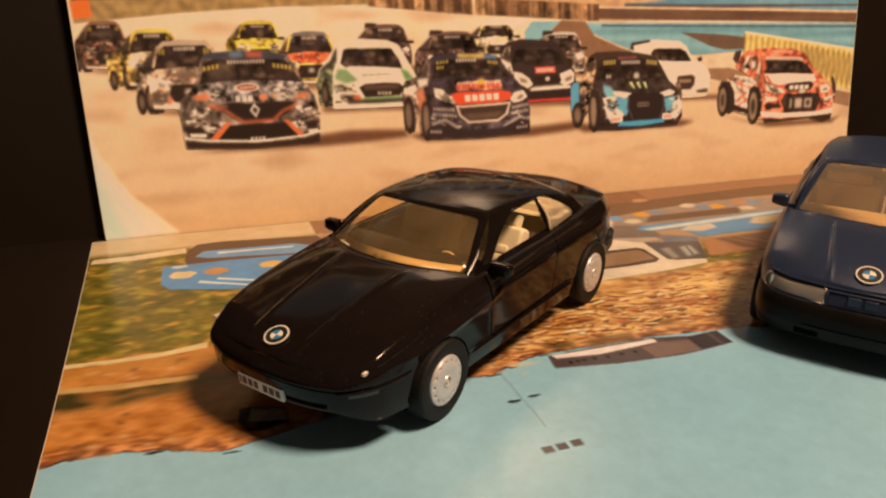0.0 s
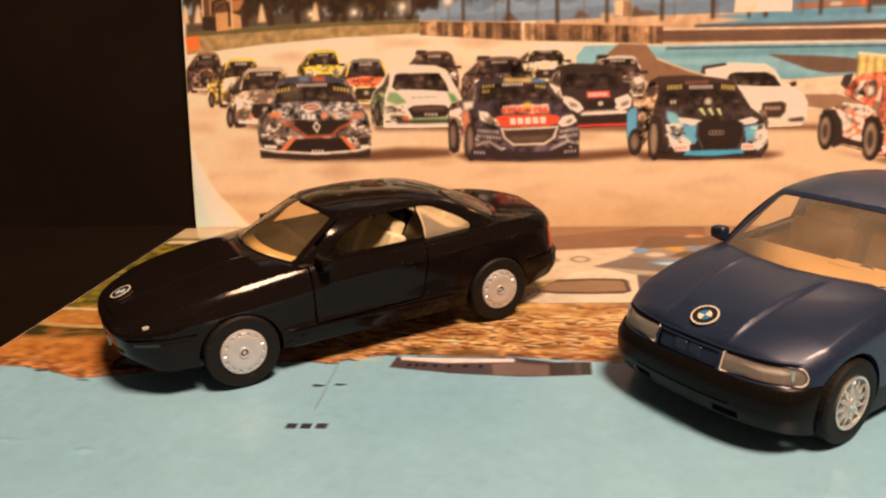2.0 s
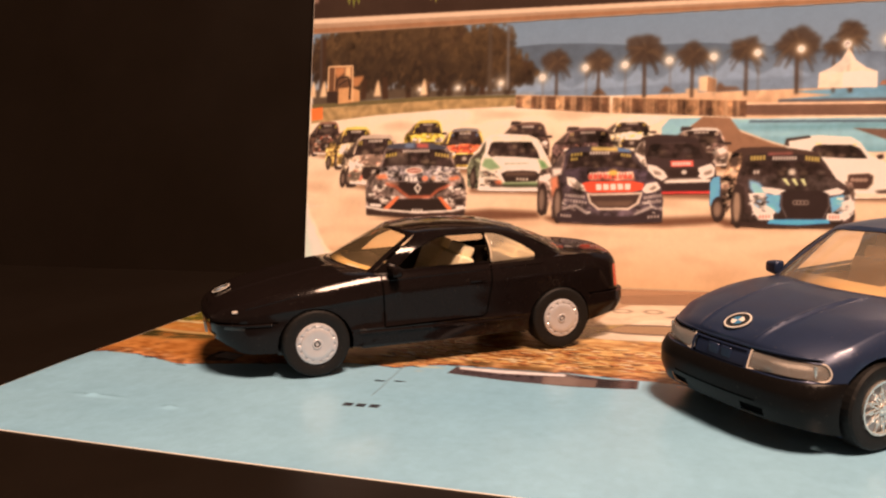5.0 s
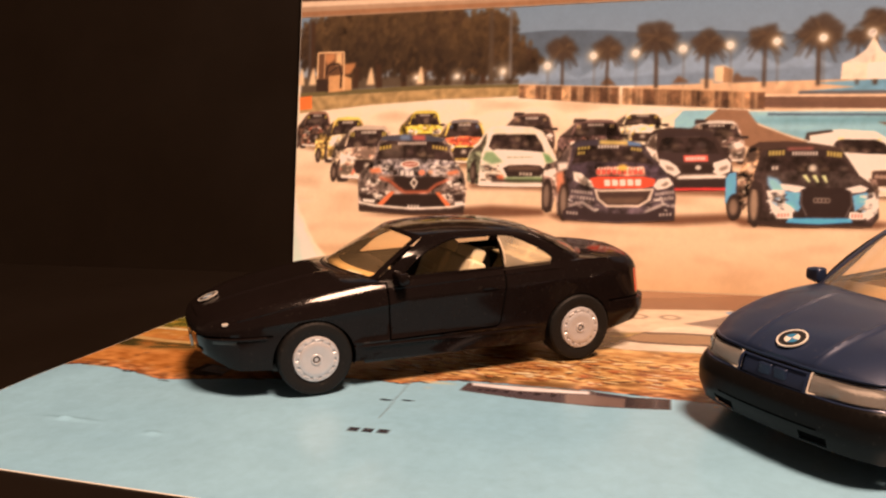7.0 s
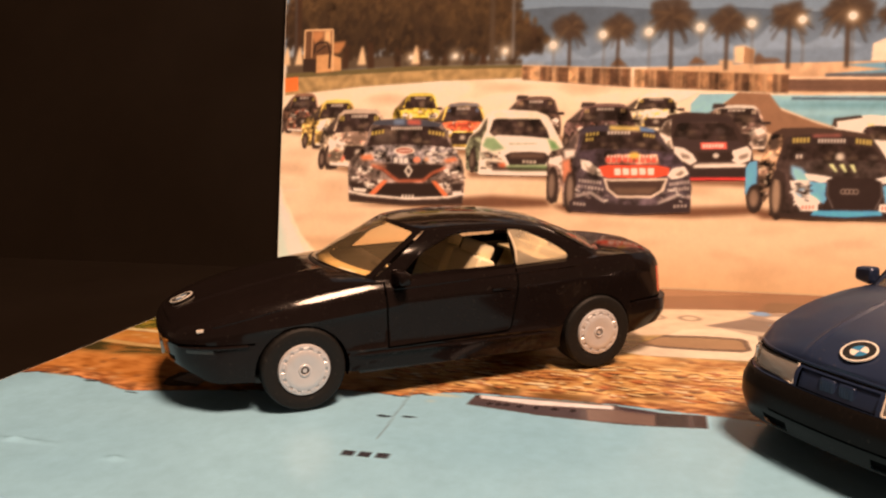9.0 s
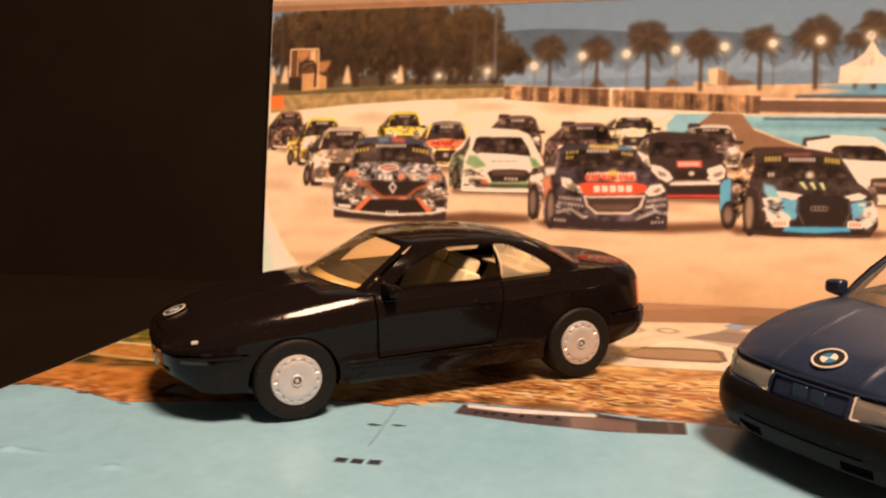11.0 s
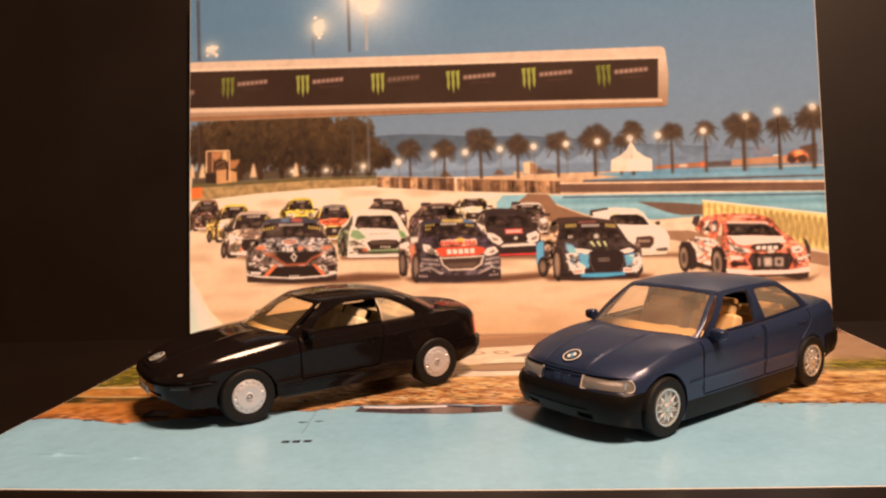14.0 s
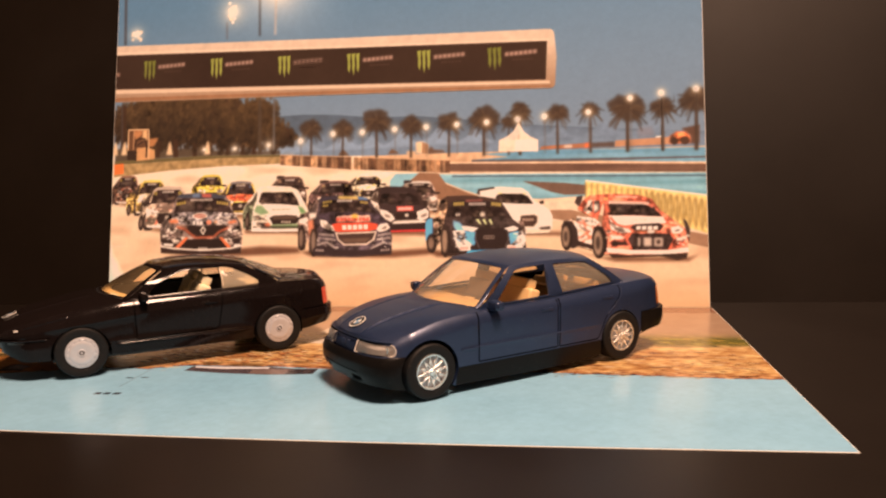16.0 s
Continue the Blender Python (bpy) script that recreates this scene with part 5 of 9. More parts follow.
# edge of the track at the foot of the page
q = Plate(PHOTO, LIFT)
q.poly([(4.4, 34.6), (6.7, 27.3), (14.9, 13.5), (28.5, 0.4), (4.8, 0.6)], (234, 208, 172), 0, soft=1)
q.poly([(4.4, 32.5), (5.8, 25.3), (12.5, 12.8), (20.9, 0.8), (4.9, 0.6)], (212, 210, 190), 0.01, soft=2, rough=(0, 0, 0))
q.poly([(4.1, 27.4), (5.2, 20.2), (8.8, 9.6), (13.4, 0.6), (4.9, 0.6)], (192, 204, 194), 0.012, soft=3, rough=(0, 0, 0))
q.done("printed_kerb", photo, "pale kerb line")


W_, D_ = (232, 210, 184), (40, 31, 29)


def screen(q, pts, glints, seed, rise=0.002):
    """A dark windscreen with what shows dimly through it."""
    r = random.Random(seed)
    q.poly(pts, (36, 27, 26), rise, rough=(0.12, 0.25, 0.15))
    xs, zs = [p[0] for p in pts], [p[1] for p in pts]
    for k in range(glints):
        x, z = r.uniform(min(xs) + 2, max(xs) - 2), r.uniform(min(zs) + 1.0, max(zs) - 2)
        w = r.uniform(0.5, 1.8)
        q.disc(x, z, w, w * r.uniform(0.3, 0.8), r.choice(((104, 84, 68), (70, 60, 58), (136, 112, 90), (18, 14, 14))), rise + 0.00001 * k, 8, 0.3, r, soft=1, alpha=0.55, solid=False)


def stickers(q, pts, n, tones, seed, size=1.2, rise=0.004):
    """Small patches of colour, as of many sponsors' marks."""
    r = random.Random(seed)
    xs, zs = [p[0] for p in pts], [p[1] for p in pts]
    for k in range(n):
        x, z = r.uniform(min(xs), max(xs)), r.uniform(min(zs), max(zs))
        if not inside(pts, x, z):
            continue
        w, h = size * r.uniform(0.4, 1.5), size * r.uniform(0.2, 0.6)
        a = r.uniform(-0.3, 0.3)
        q.poly([(x - w, z - h - a), (x + w, z - h + a), (x + w * 0.9, z + h + a), (x - w * 0.9, z + h - a)], r.choice(tones), rise + 0.000003 * k, alpha=0.85, solid=False)


MIXED = (W_, (40, 32, 30), (150, 124, 102), (206, 172, 140), (88, 66, 56))


def printed_car(x, z, w, h, body, hood, trim, strip_c, flank=0.0, seed=1, level=12, roof=None, wing=False, label=""):
    """A rally car of the rear rows, seen from the front and a little from its side: x, z its lower left corner."""
    r = random.Random(seed)
    q = Plate(PHOTO, LIFT * level)

    def go(*uv):
        return [(x + (flank + (1 - flank) * u) * w, z + v * h) for u, v in uv]

    def sh(c, f):
        return tuple(min(255, t * f) for t in c)

    rise = [0.0]

    def quad(*uv, c, **more):
        rise[0] += 0.0003
        q.poly(go(*uv), c, rise[0], **more)

    q.poly(go((-0.1, 0.03), (0.5, -0.05), (1.3, -0.03), (1.3, 0.06), (0.9, 0.1)), (120, 80, 54), -0.003, soft=2, alpha=0.85, solid=False)
    e = -flank / (1 - flank) if flank else -0.02
    # the flank with its wheels and side windows
    if flank:
        quad((e, 0.16), (e, 0.5), (e * 0.75, 0.62), (e * 0.3, 0.68), (0.16, 0.93), (0.2, 0.6), (0.06, 0.1), (e * 0.5, 0.06), c=sh(body, 0.78), rough=(0.25, 0.35, 0.15))
        quad((e * 0.6, 0.63), (e * 0.2, 0.7), (0.13, 0.9), (0.13, 0.64), c=(66, 54, 48), soft=1)
        for u, k in ((e * 0.72, 0.17), (0.0, 0.2)):
            rise[0] += 0.0003
            p = go((u, k))[0]
            q.disc(p[0], p[1], 0.055 * w, k * h, (36, 27, 25), rise[0])
            q.disc(p[0], p[1], 0.028 * w, k * 0.6 * h, (120, 98, 82), rise[0] + 0.0001, soft=1)
    quad((0.03, 0.0), (0.02, 0.3), (0.16, 0.3), (0.16, 0.02), c=(36, 27, 25))
    quad((0.86, 0.02), (0.86, 0.3), (0.98, 0.3), (0.97, 0.0), c=(36, 27, 25))
    quad((0.02, 0.08), (0.0, 0.32), (0.02, 0.5), (0.05, 0.6), (0.14, 0.9), (0.23, 0.98), (0.5, 1.0), (0.77, 0.98), (0.86, 0.9), (0.95, 0.6), (0.98, 0.5), (1.0, 0.32), (0.98, 0.08), (0.5, 0.05), c=body, rough=(0.15, 0.2, 0.1))
    quad((0.16, 0.9), (0.23, 0.98), (0.5, 1.0), (0.77, 0.98), (0.84, 0.9), (0.5, 0.93), c=roof or sh(body, 1.1))
    if wing:
        quad((0.1, 0.92), (0.12, 1.03), (0.34, 1.02), (0.3, 0.95), c=(48, 38, 36))
    rise[0] += 0.0003
    screen(q, go((0.085, 0.6), (0.17, 0.86), (0.25, 0.92), (0.75, 0.92), (0.83, 0.86), (0.915, 0.6), (0.5, 0.63)), 9, seed, rise[0])
    rise[0] += 0.0003
    a, b = go((0.36, 0.85), (0.64, 0.85))
    q.dashes(a, b, 7, 0.055 * h, (240, 218, 192), rise[0])
    for u in (0.17, 0.74):
        a, b = go((u, 0.8), (u + 0.08, 0.8))
        q.dashes(a, b, 2, 0.08 * h, strip_c, rise[0])
    quad((0.07, 0.59), (0.5, 0.63), (0.93, 0.59), (0.86, 0.46), (0.68, 0.42), (0.32, 0.42), (0.14, 0.46), c=hood, rough=(0.2, 0.3, 0.1))
    quad((0.36, 0.47), (0.38, 0.57), (0.62, 0.57), (0.64, 0.47), c=sh(hood, 0.8), soft=1, solid=False)
    for m in (lambda u: u, lambda u: 1 - u):
        quad((m(0.04), 0.45), (m(0.1), 0.51), (m(0.29), 0.43), (m(0.28), 0.36), (m(0.09), 0.37), c=(240, 218, 192), rough=(0.2, 0.3, 0.1))
        quad((m(0.11), 0.43), (m(0.23), 0.41), (m(0.22), 0.38), (m(0.12), 0.39), c=(86, 70, 62), soft=1)
        quad((m(0.04), 0.13), (m(0.03), 0.3), (m(0.2), 0.3), (m(0.24), 0.14), c=sh(body, 0.45), soft=1)
        quad((m(-0.05), 0.58), (m(-0.04), 0.64), (m(0.08), 0.64), (m(0.1), 0.58), c=(46, 36, 33))
        quad((m(0.21), 0.12), (m(0.26), 0.12), (m(0.34), 0.32), (m(0.29), 0.33), c=trim, soft=1)
    quad((0.3, 0.15), (0.25, 0.27), (0.3, 0.39), (0.7, 0.39), (0.75, 0.27), (0.7, 0.15), c=(40, 30, 28))
    quad((0.44, 0.25), (0.46, 0.33), (0.54, 0.33), (0.56, 0.25), c=(206, 184, 160), soft=1)
    rise[0] += 0.0003
    stickers(q, go((0.0, 0.14), (0.02, 0.5), (0.3, 0.5), (0.3, 0.14)), 14, MIXED + (trim, body), seed + 1, 0.6, rise[0])
    stickers(q, go((0.7, 0.14), (0.7, 0.5), (0.98, 0.5), (1.0, 0.14)), 14, MIXED + (trim, body), seed + 2, 0.6, rise[0])
    stickers(q, go((0.25, 0.42), (0.3, 0.6), (0.7, 0.6), (0.75, 0.42)), 8, (W_, trim, sh(hood, 0.6)), seed + 3, 0.6, rise[0])
    quad((0.04, 0.07), (0.03, 0.12), (0.5, 0.09), (0.97, 0.12), (0.96, 0.07), (0.5, 0.04), c=(236, 212, 186))
    return q.done("printed_car", photo, label)


# back rows first
printed_car(3.9, 50.6, 15.6, 14.8, (120, 86, 68), (84, 62, 54), (206, 110, 80), (206, 176, 70), flank=0.15, seed=21, label="dark rally car")
printed_car(12.6, 44.9, 22.4, 18.0, (222, 176, 96), (236, 204, 156), (84, 120, 156), (226, 190, 60), flank=0.24, seed=22, level=13, roof=(214, 188, 90), label="yellow and blue rally car")
printed_car(48.6, 50.4, 17.8, 14.4, (216, 178, 62), (222, 186, 70), (70, 56, 46), (214, 184, 70), flank=0.16, seed=23, roof=(214, 186, 80), label="yellow rally car")
printed_car(64.0, 44.0, 20.2, 17.2, (222, 180, 84), (220, 92, 62), (216, 180, 70), (90, 110, 140), flank=0.1, seed=24, level=13, roof=(120, 112, 110), label="yellow and red rally car")
printed_car(89.2, 48.0, 20.6, 15.0, (88, 66, 56), (78, 58, 50), (150, 112, 90), (170, 136, 100), flank=0.14, seed=25, wing=True, label="dark rally car")
printed_car(128.4, 50.6, 20.8, 12.3, (244, 218, 170), (248, 224, 178), (220, 180, 60), (220, 184, 80), flank=0.22, seed=26, roof=(240, 220, 180), label="white and yellow rally car")
printed_car(152.0, 44.4, 23.6, 15.0, (150, 124, 106), (88, 68, 60), (214, 190, 168), (206, 180, 150), flank=0.2, seed=27, roof=(206, 190, 170), wing=True, label="dark and white rally car")
printed_car(110.8, 45.0, 24.2, 15.3, (96, 72, 66), (90, 66, 62), (176, 110, 90), (206, 170, 110), flank=0.14, seed=28, level=13, wing=True, label="dark rally car")
printed_car(20.4, 37.4, 27.2, 22.0, (210, 178, 146), (150, 120, 100), (206, 96, 70), (206, 176, 80), flank=0.13, seed=29, level=15, roof=(190, 164, 140), label="white and black rally car")
# the nearer cars, each with its own face
q = Plate(PHOTO, LIFT * 15)
q.poly([(77.4, 37.1), (112.0, 36.3), (112.8, 34.9), (78.2, 35.5)], (92, 56, 38), -0.004, soft=2, alpha=0.9, solid=False)
q.poly([(77.0, 38.0), (76.4, 45.4), (77.4, 48.9), (80.0, 51.6), (84.0, 57.4), (85.8, 58.3), (93.2, 58.5), (101.3, 57.9), (105.1, 56.4), (107.3, 52.5), (109.6, 48.4), (111.4, 44.9), (111.9, 40.1), (111.3, 36.0), (81.9, 36.1), (79.2, 37.5)], (236, 214, 184), 0.0002)
q.poly([(77.0, 38.0), (76.4, 45.4), (77.8, 48.9), (81.5, 51.6), (84.0, 56.0), (83.7, 51.5), (82.3, 48.8), (81.7, 44.6), (81.2, 37.0), (78.6, 37.5)], (110, 112, 86), 0.0004, rough=(0.2, 0.3, 0.15))
q.poly([(77.8, 49.1), (81.5, 51.6), (83.7, 56.0), (83.4, 51.8), (81.5, 49.4)], (60, 52, 44), 0.0006, soft=1)
q.disc(79.1, 41.2, 1.28, 4.26, (38, 28, 26), 0.0008, 16)
q.disc(78.9, 41.2, 0.71, 2.56, (110, 92, 76), 0.0010, 16, soft=1)
screen(q, [(84.8, 50.8), (86.1, 55.0), (88.8, 55.9), (97.7, 56.0), (102.4, 55.4), (105.2, 51.2), (106.0, 48.7), (97.9, 49.2), (86.8, 49.3)], 16, 1, 0.0012)
q.poly([(85.8, 57.1), (88.0, 57.7), (100.6, 57.3), (103.6, 56.2), (102.4, 55.2), (87.3, 55.4)], (226, 206, 172), 0.0014)
q.dashes((88.8, 56.0), (101.0, 55.8), 10, 0.85, (236, 216, 190), 0.0016, 0.7)
q.poly([(84.2, 49.0), (88.2, 49.8), (97.9, 49.4), (106.7, 48.4), (108.9, 44.9), (105.3, 45.7), (97.9, 46.3), (90.6, 45.9), (86.1, 44.6), (81.6, 45.7)], (248, 230, 202), 0.0018)
q.poly([(83.8, 49.0), (86.8, 49.0), (90.6, 45.2), (86.2, 44.3), (82.4, 46.0)], (126, 150, 106), 0.0020, soft=1)
q.poly([(105.2, 48.7), (107.9, 47.6), (110.0, 44.9), (106.8, 44.8)], (100, 138, 84), 0.0022, soft=1)
q.dashes((92.0, 46.4), (102.0, 46.5), 12, 0.85, (120, 116, 92), 0.0024, 0.7)
q.poly([(81.4, 43.9), (84.4, 44.3), (88.0, 42.9), (88.5, 41.5), (84.0, 41.3), (81.5, 42.1)], (210, 196, 168), 0.0026, rough=(0.12, 0.18, 0.1))
q.poly([(83.2, 43.5), (86.2, 43.2), (87.4, 42.1), (84.4, 41.8)], (38, 28, 26), 0.0028, soft=1)
q.poly([(89.9, 42.9), (92.1, 44.2), (99.4, 44.7), (105.3, 44.0), (106.8, 42.6), (105.4, 39.4), (92.2, 39.0)], (250, 230, 204), 0.0030)
q.poly([(90.6, 42.9), (92.7, 43.9), (99.5, 44.2), (104.7, 43.8), (106.2, 42.5), (104.8, 39.8), (92.5, 39.5)], (38, 28, 26), 0.0032)
q.poly([(92.7, 43.7), (104.7, 43.5), (104.5, 42.1), (92.1, 42.0)], (86, 66, 54), 0.0034, soft=1, solid=False)
q.dashes((96.9, 40.3), (101.9, 40.2), 4, 0.99, (220, 198, 170), 0.0036, 0.8)
q.poly([(84.0, 40.7), (88.5, 40.4), (89.3, 38.5), (84.5, 38.8)], (38, 28, 26), 0.0038, soft=1)
q.poly([(88.0, 40.4), (90.7, 40.4), (91.4, 38.4), (89.3, 38.2)], (196, 96, 60), 0.0040, soft=1)
q.poly([(91.0, 39.0), (92.2, 39.5), (105.4, 39.6), (106.9, 38.8), (106.9, 37.7), (92.3, 37.6)], (104, 136, 84), 0.0042, soft=1)
q.poly([(82.6, 37.4), (86.3, 37.9), (95.2, 37.3), (111.3, 37.7), (111.6, 36.6), (95.2, 35.9), (84.2, 36.3)], (250, 230, 204), 0.0044)
q.poly([(86.3, 38.8), (106.9, 38.5), (107.2, 37.7), (86.3, 37.7)], (38, 28, 26), 0.0046, soft=1)
stickers(q, [(81.7, 43.9), (90.6, 43.8), (90.8, 38.2), (81.9, 38.3)], 18, MIXED, 5, 0.7, 0.0048)
stickers(q, [(106.8, 45.0), (111.4, 44.9), (111.6, 37.9), (107.2, 38.0)], 12, MIXED, 35, 0.7, 0.0050)
q.done("printed_car", photo, "white and green rally car")
q = Plate(PHOTO, LIFT * 15)
q.poly([(151.7, 35.8), (171.8, 35.4), (178.0, 34.5), (171.8, 33.5), (152.4, 34.2)], (92, 56, 38), -0.004, soft=2, alpha=0.9, solid=False)
q.poly([(141.8, 50.5), (143.4, 54.3), (144.8, 56.2), (150.2, 57.2), (158.6, 56.7), (164.2, 55.8), (166.3, 52.8), (169.0, 48.1), (171.1, 46.0), (171.8, 40.7), (171.1, 35.4), (153.1, 35.3), (147.5, 39.7)], (48, 36, 34), 0.0002)
q.poly([(141.8, 50.3), (143.9, 54.3), (146.0, 55.1), (146.0, 49.1), (147.2, 45.1), (143.9, 46.5)], (206, 184, 160), 0.0004, rough=(0.25, 0.3, 0.1))
q.poly([(142.9, 50.8), (144.6, 54.3), (145.7, 54.5), (145.7, 49.1)], (70, 56, 48), 0.0006, soft=1)
screen(q, [(146.7, 49.1), (147.7, 53.2), (150.2, 53.9), (162.8, 53.4), (165.3, 51.5), (167.2, 47.7), (158.6, 48.1)], 14, 2, 0.0008)
q.dashes((150.9, 53.9), (160.7, 53.7), 9, 0.85, (206, 184, 158), 0.0010, 0.7)
q.poly([(147.1, 54.8), (148.8, 56.1), (164.2, 55.3), (165.0, 53.9), (147.4, 53.7)], (44, 34, 34), 0.0012)
q.poly([(147.1, 48.0), (158.6, 48.4), (167.5, 47.7), (169.7, 45.4), (164.2, 44.8), (150.3, 45.0), (147.2, 45.7)], (52, 40, 40), 0.0014)
q.poly([(155.3, 47.4), (163.4, 47.5), (163.6, 45.3), (155.6, 45.2)], (224, 92, 76), 0.0016)
q.dashes((156.1, 45.7), (162.8, 45.8), 7, 1.14, (252, 230, 210), 0.0018, 0.7)
q.poly([(147.2, 46.1), (150.3, 45.5), (153.1, 43.6), (154.5, 41.4), (152.4, 40.1), (148.9, 42.1), (147.2, 44.0)], (248, 228, 204), 0.0020)
q.poly([(165.3, 44.8), (169.7, 46.3), (171.1, 44.7), (170.8, 41.8), (167.3, 40.5), (165.0, 41.8)], (248, 228, 204), 0.0022)
q.poly([(148.6, 44.2), (151.7, 43.4), (152.8, 42.0), (150.3, 42.3)], (120, 100, 86), 0.0024, soft=1)
q.poly([(167.0, 43.2), (170.3, 44.2), (170.0, 42.6), (167.5, 41.8)], (120, 100, 86), 0.0026, soft=1)
q.poly([(154.5, 44.1), (165.0, 44.3), (165.9, 42.6), (164.2, 40.8), (155.9, 40.6)], (38, 28, 26), 0.0028)
q.disc(160.3, 43.2, 0.99, 0.85, (206, 188, 168), 0.0030, 16)
q.poly([(153.1, 40.1), (155.9, 40.6), (164.2, 40.8), (169.7, 40.7), (169.7, 39.4), (153.8, 38.8)], (250, 230, 204), 0.0032, soft=1)
q.poly([(152.4, 39.1), (170.8, 39.6), (171.1, 36.2), (152.6, 35.8)], (40, 30, 30), 0.0034)
q.poly([(152.4, 36.1), (171.1, 36.4), (171.1, 35.4), (152.4, 35.2)], (214, 54, 52), 0.0036)
stickers(q, [(147.2, 45.6), (153.1, 39.6), (150.3, 39.1), (147.2, 42.4)], 8, MIXED, 41, 0.7, 0.0038)
q.done("printed_car", photo, "black rally car with a white lower front")
q = Plate(PHOTO, LIFT * 15)
q.poly([(215.5, 34.9), (233.8, 34.4), (233.8, 32.9), (216.2, 33.3)], (92, 56, 38), -0.004, soft=2, alpha=0.9, solid=False)
q.poly([(194.3, 52.3), (195.0, 54.7), (199.7, 55.4), (205.0, 55.8), (215.6, 55.0), (218.5, 53.1), (221.5, 48.5), (225.4, 46.8), (228.4, 44.5), (229.7, 41.9), (229.4, 35.8), (227.3, 34.1), (215.5, 33.8), (205.0, 44.2)], (250, 234, 206), 0.0002)
q.poly([(194.3, 52.6), (194.8, 54.9), (202.3, 55.8), (203.0, 55.0), (195.6, 53.9), (195.9, 52.0)], (56, 46, 42), 0.0004)
screen(q, [(203.0, 50.8), (203.9, 52.1), (205.7, 52.6), (215.6, 52.4), (218.5, 51.1), (220.9, 47.6), (213.0, 47.7), (206.3, 48.4)], 14, 3, 0.0006)
q.dashes((209.0, 52.5), (214.3, 52.4), 6, 0.71, (236, 216, 190), 0.0008, 0.7)
q.dashes((204.3, 52.4), (206.3, 52.5), 3, 0.85, (214, 184, 96), 0.0010, 0.7)
q.dashes((216.3, 52.1), (217.6, 52.0), 2, 0.85, (214, 184, 96), 0.0012, 0.7)
q.poly([(206.3, 47.9), (221.5, 47.3), (227.4, 44.4), (223.5, 43.3), (215.6, 43.4)], (255, 242, 218), 0.0014)
q.poly([(214.5, 42.5), (221.5, 42.9), (223.2, 41.8), (222.9, 38.7), (221.0, 36.6), (215.5, 36.7), (214.2, 38.8)], (206, 184, 156), 0.0016)
q.poly([(215.0, 42.1), (221.2, 42.5), (222.7, 41.6), (222.4, 39.0), (220.8, 37.2), (216.1, 37.2), (214.7, 39.1)], (64, 46, 40), 0.0018)
q.disc(216.3, 40.4, 0.85, 0.71, (150, 122, 102), 0.0020, 16)
q.disc(217.7, 40.3, 0.85, 0.71, (150, 122, 102), 0.0022, 16)
q.disc(219.0, 40.3, 0.85, 0.71, (150, 122, 102), 0.0024, 16)
q.disc(220.3, 40.3, 0.85, 0.71, (150, 122, 102), 0.0026, 16)
q.poly([(223.7, 42.6), (227.4, 43.3), (228.7, 42.0), (224.7, 41.3)], (214, 202, 180), 0.0028, soft=1)
q.poly([(222.9, 36.6), (228.6, 37.3), (228.9, 35.8), (224.7, 35.3)], (60, 46, 40), 0.0030, soft=1)
q.poly([(215.5, 35.9), (228.6, 35.5), (228.1, 34.2), (216.2, 34.1)], (226, 200, 168), 0.0032)
q.poly([(223.5, 48.6), (225.5, 49.1), (225.8, 47.8), (224.3, 47.3)], (38, 28, 26), 0.0034)
q.done("printed_car", photo, "plain white rally car")
q = Plate(PHOTO, LIFT * 18)
q.poly([(73.3, 27.9), (86.6, 29.1), (105.7, 28.2), (107.2, 25.8), (92.6, 25.0), (77.8, 24.5), (33.9, 24.8)], (92, 56, 38), -0.004, soft=2, alpha=0.9, solid=False)
q.poly([(33.1, 26.3), (32.1, 38.0), (33.0, 41.4), (36.3, 43.9), (38.6, 47.4), (40.2, 53.4), (42.0, 55.1), (50.9, 55.8), (61.7, 55.2), (67.5, 54.1), (69.8, 50.4), (72.1, 45.1), (75.2, 41.1), (76.2, 37.5), (76.4, 30.9), (76.0, 26.0), (55.3, 25.2)], (112, 94, 84), 0.0002, rough=(0.15, 0.25, 0.15))
q.poly([(40.5, 53.7), (42.3, 55.1), (50.9, 55.6), (61.7, 55.0), (67.5, 53.8), (66.4, 52.7), (43.3, 53.4)], (58, 62, 72), 0.0004)
q.poly([(49.1, 55.5), (53.2, 55.6), (53.3, 53.6), (49.2, 53.7)], (96, 112, 132), 0.0006, soft=1)
q.poly([(54.3, 55.4), (59.2, 55.2), (59.6, 53.4), (54.4, 53.6)], (180, 84, 70), 0.0008, soft=1)
screen(q, [(39.0, 45.8), (41.5, 52.0), (43.9, 53.4), (66.4, 52.7), (68.9, 50.1), (71.2, 45.3), (62.0, 46.3), (46.7, 46.5)], 18, 4, 0.0010)
q.poly([(41.6, 50.2), (46.5, 51.1), (51.2, 49.3), (49.8, 47.1), (42.1, 46.6)], (96, 80, 70), 0.0012, soft=2, alpha=0.7)
q.dashes((48.3, 51.7), (60.3, 51.7), 12, 1.14, (240, 218, 192), 0.0014, 0.7)
q.dashes((40.7, 49.7), (45.9, 50.5), 4, 1.42, (222, 186, 80), 0.0016, 0.7)
q.dashes((62.5, 50.2), (68.9, 49.3), 5, 1.42, (214, 178, 84), 0.0018, 0.7)
q.poly([(37.0, 43.6), (39.3, 45.8), (46.7, 46.4), (62.0, 46.2), (71.2, 45.3), (73.9, 43.1), (72.8, 40.6), (62.3, 39.9), (54.7, 39.4), (47.0, 40.1), (38.5, 41.0)], (108, 98, 94), 0.0020, rough=(0.3, 0.4, 0.15))
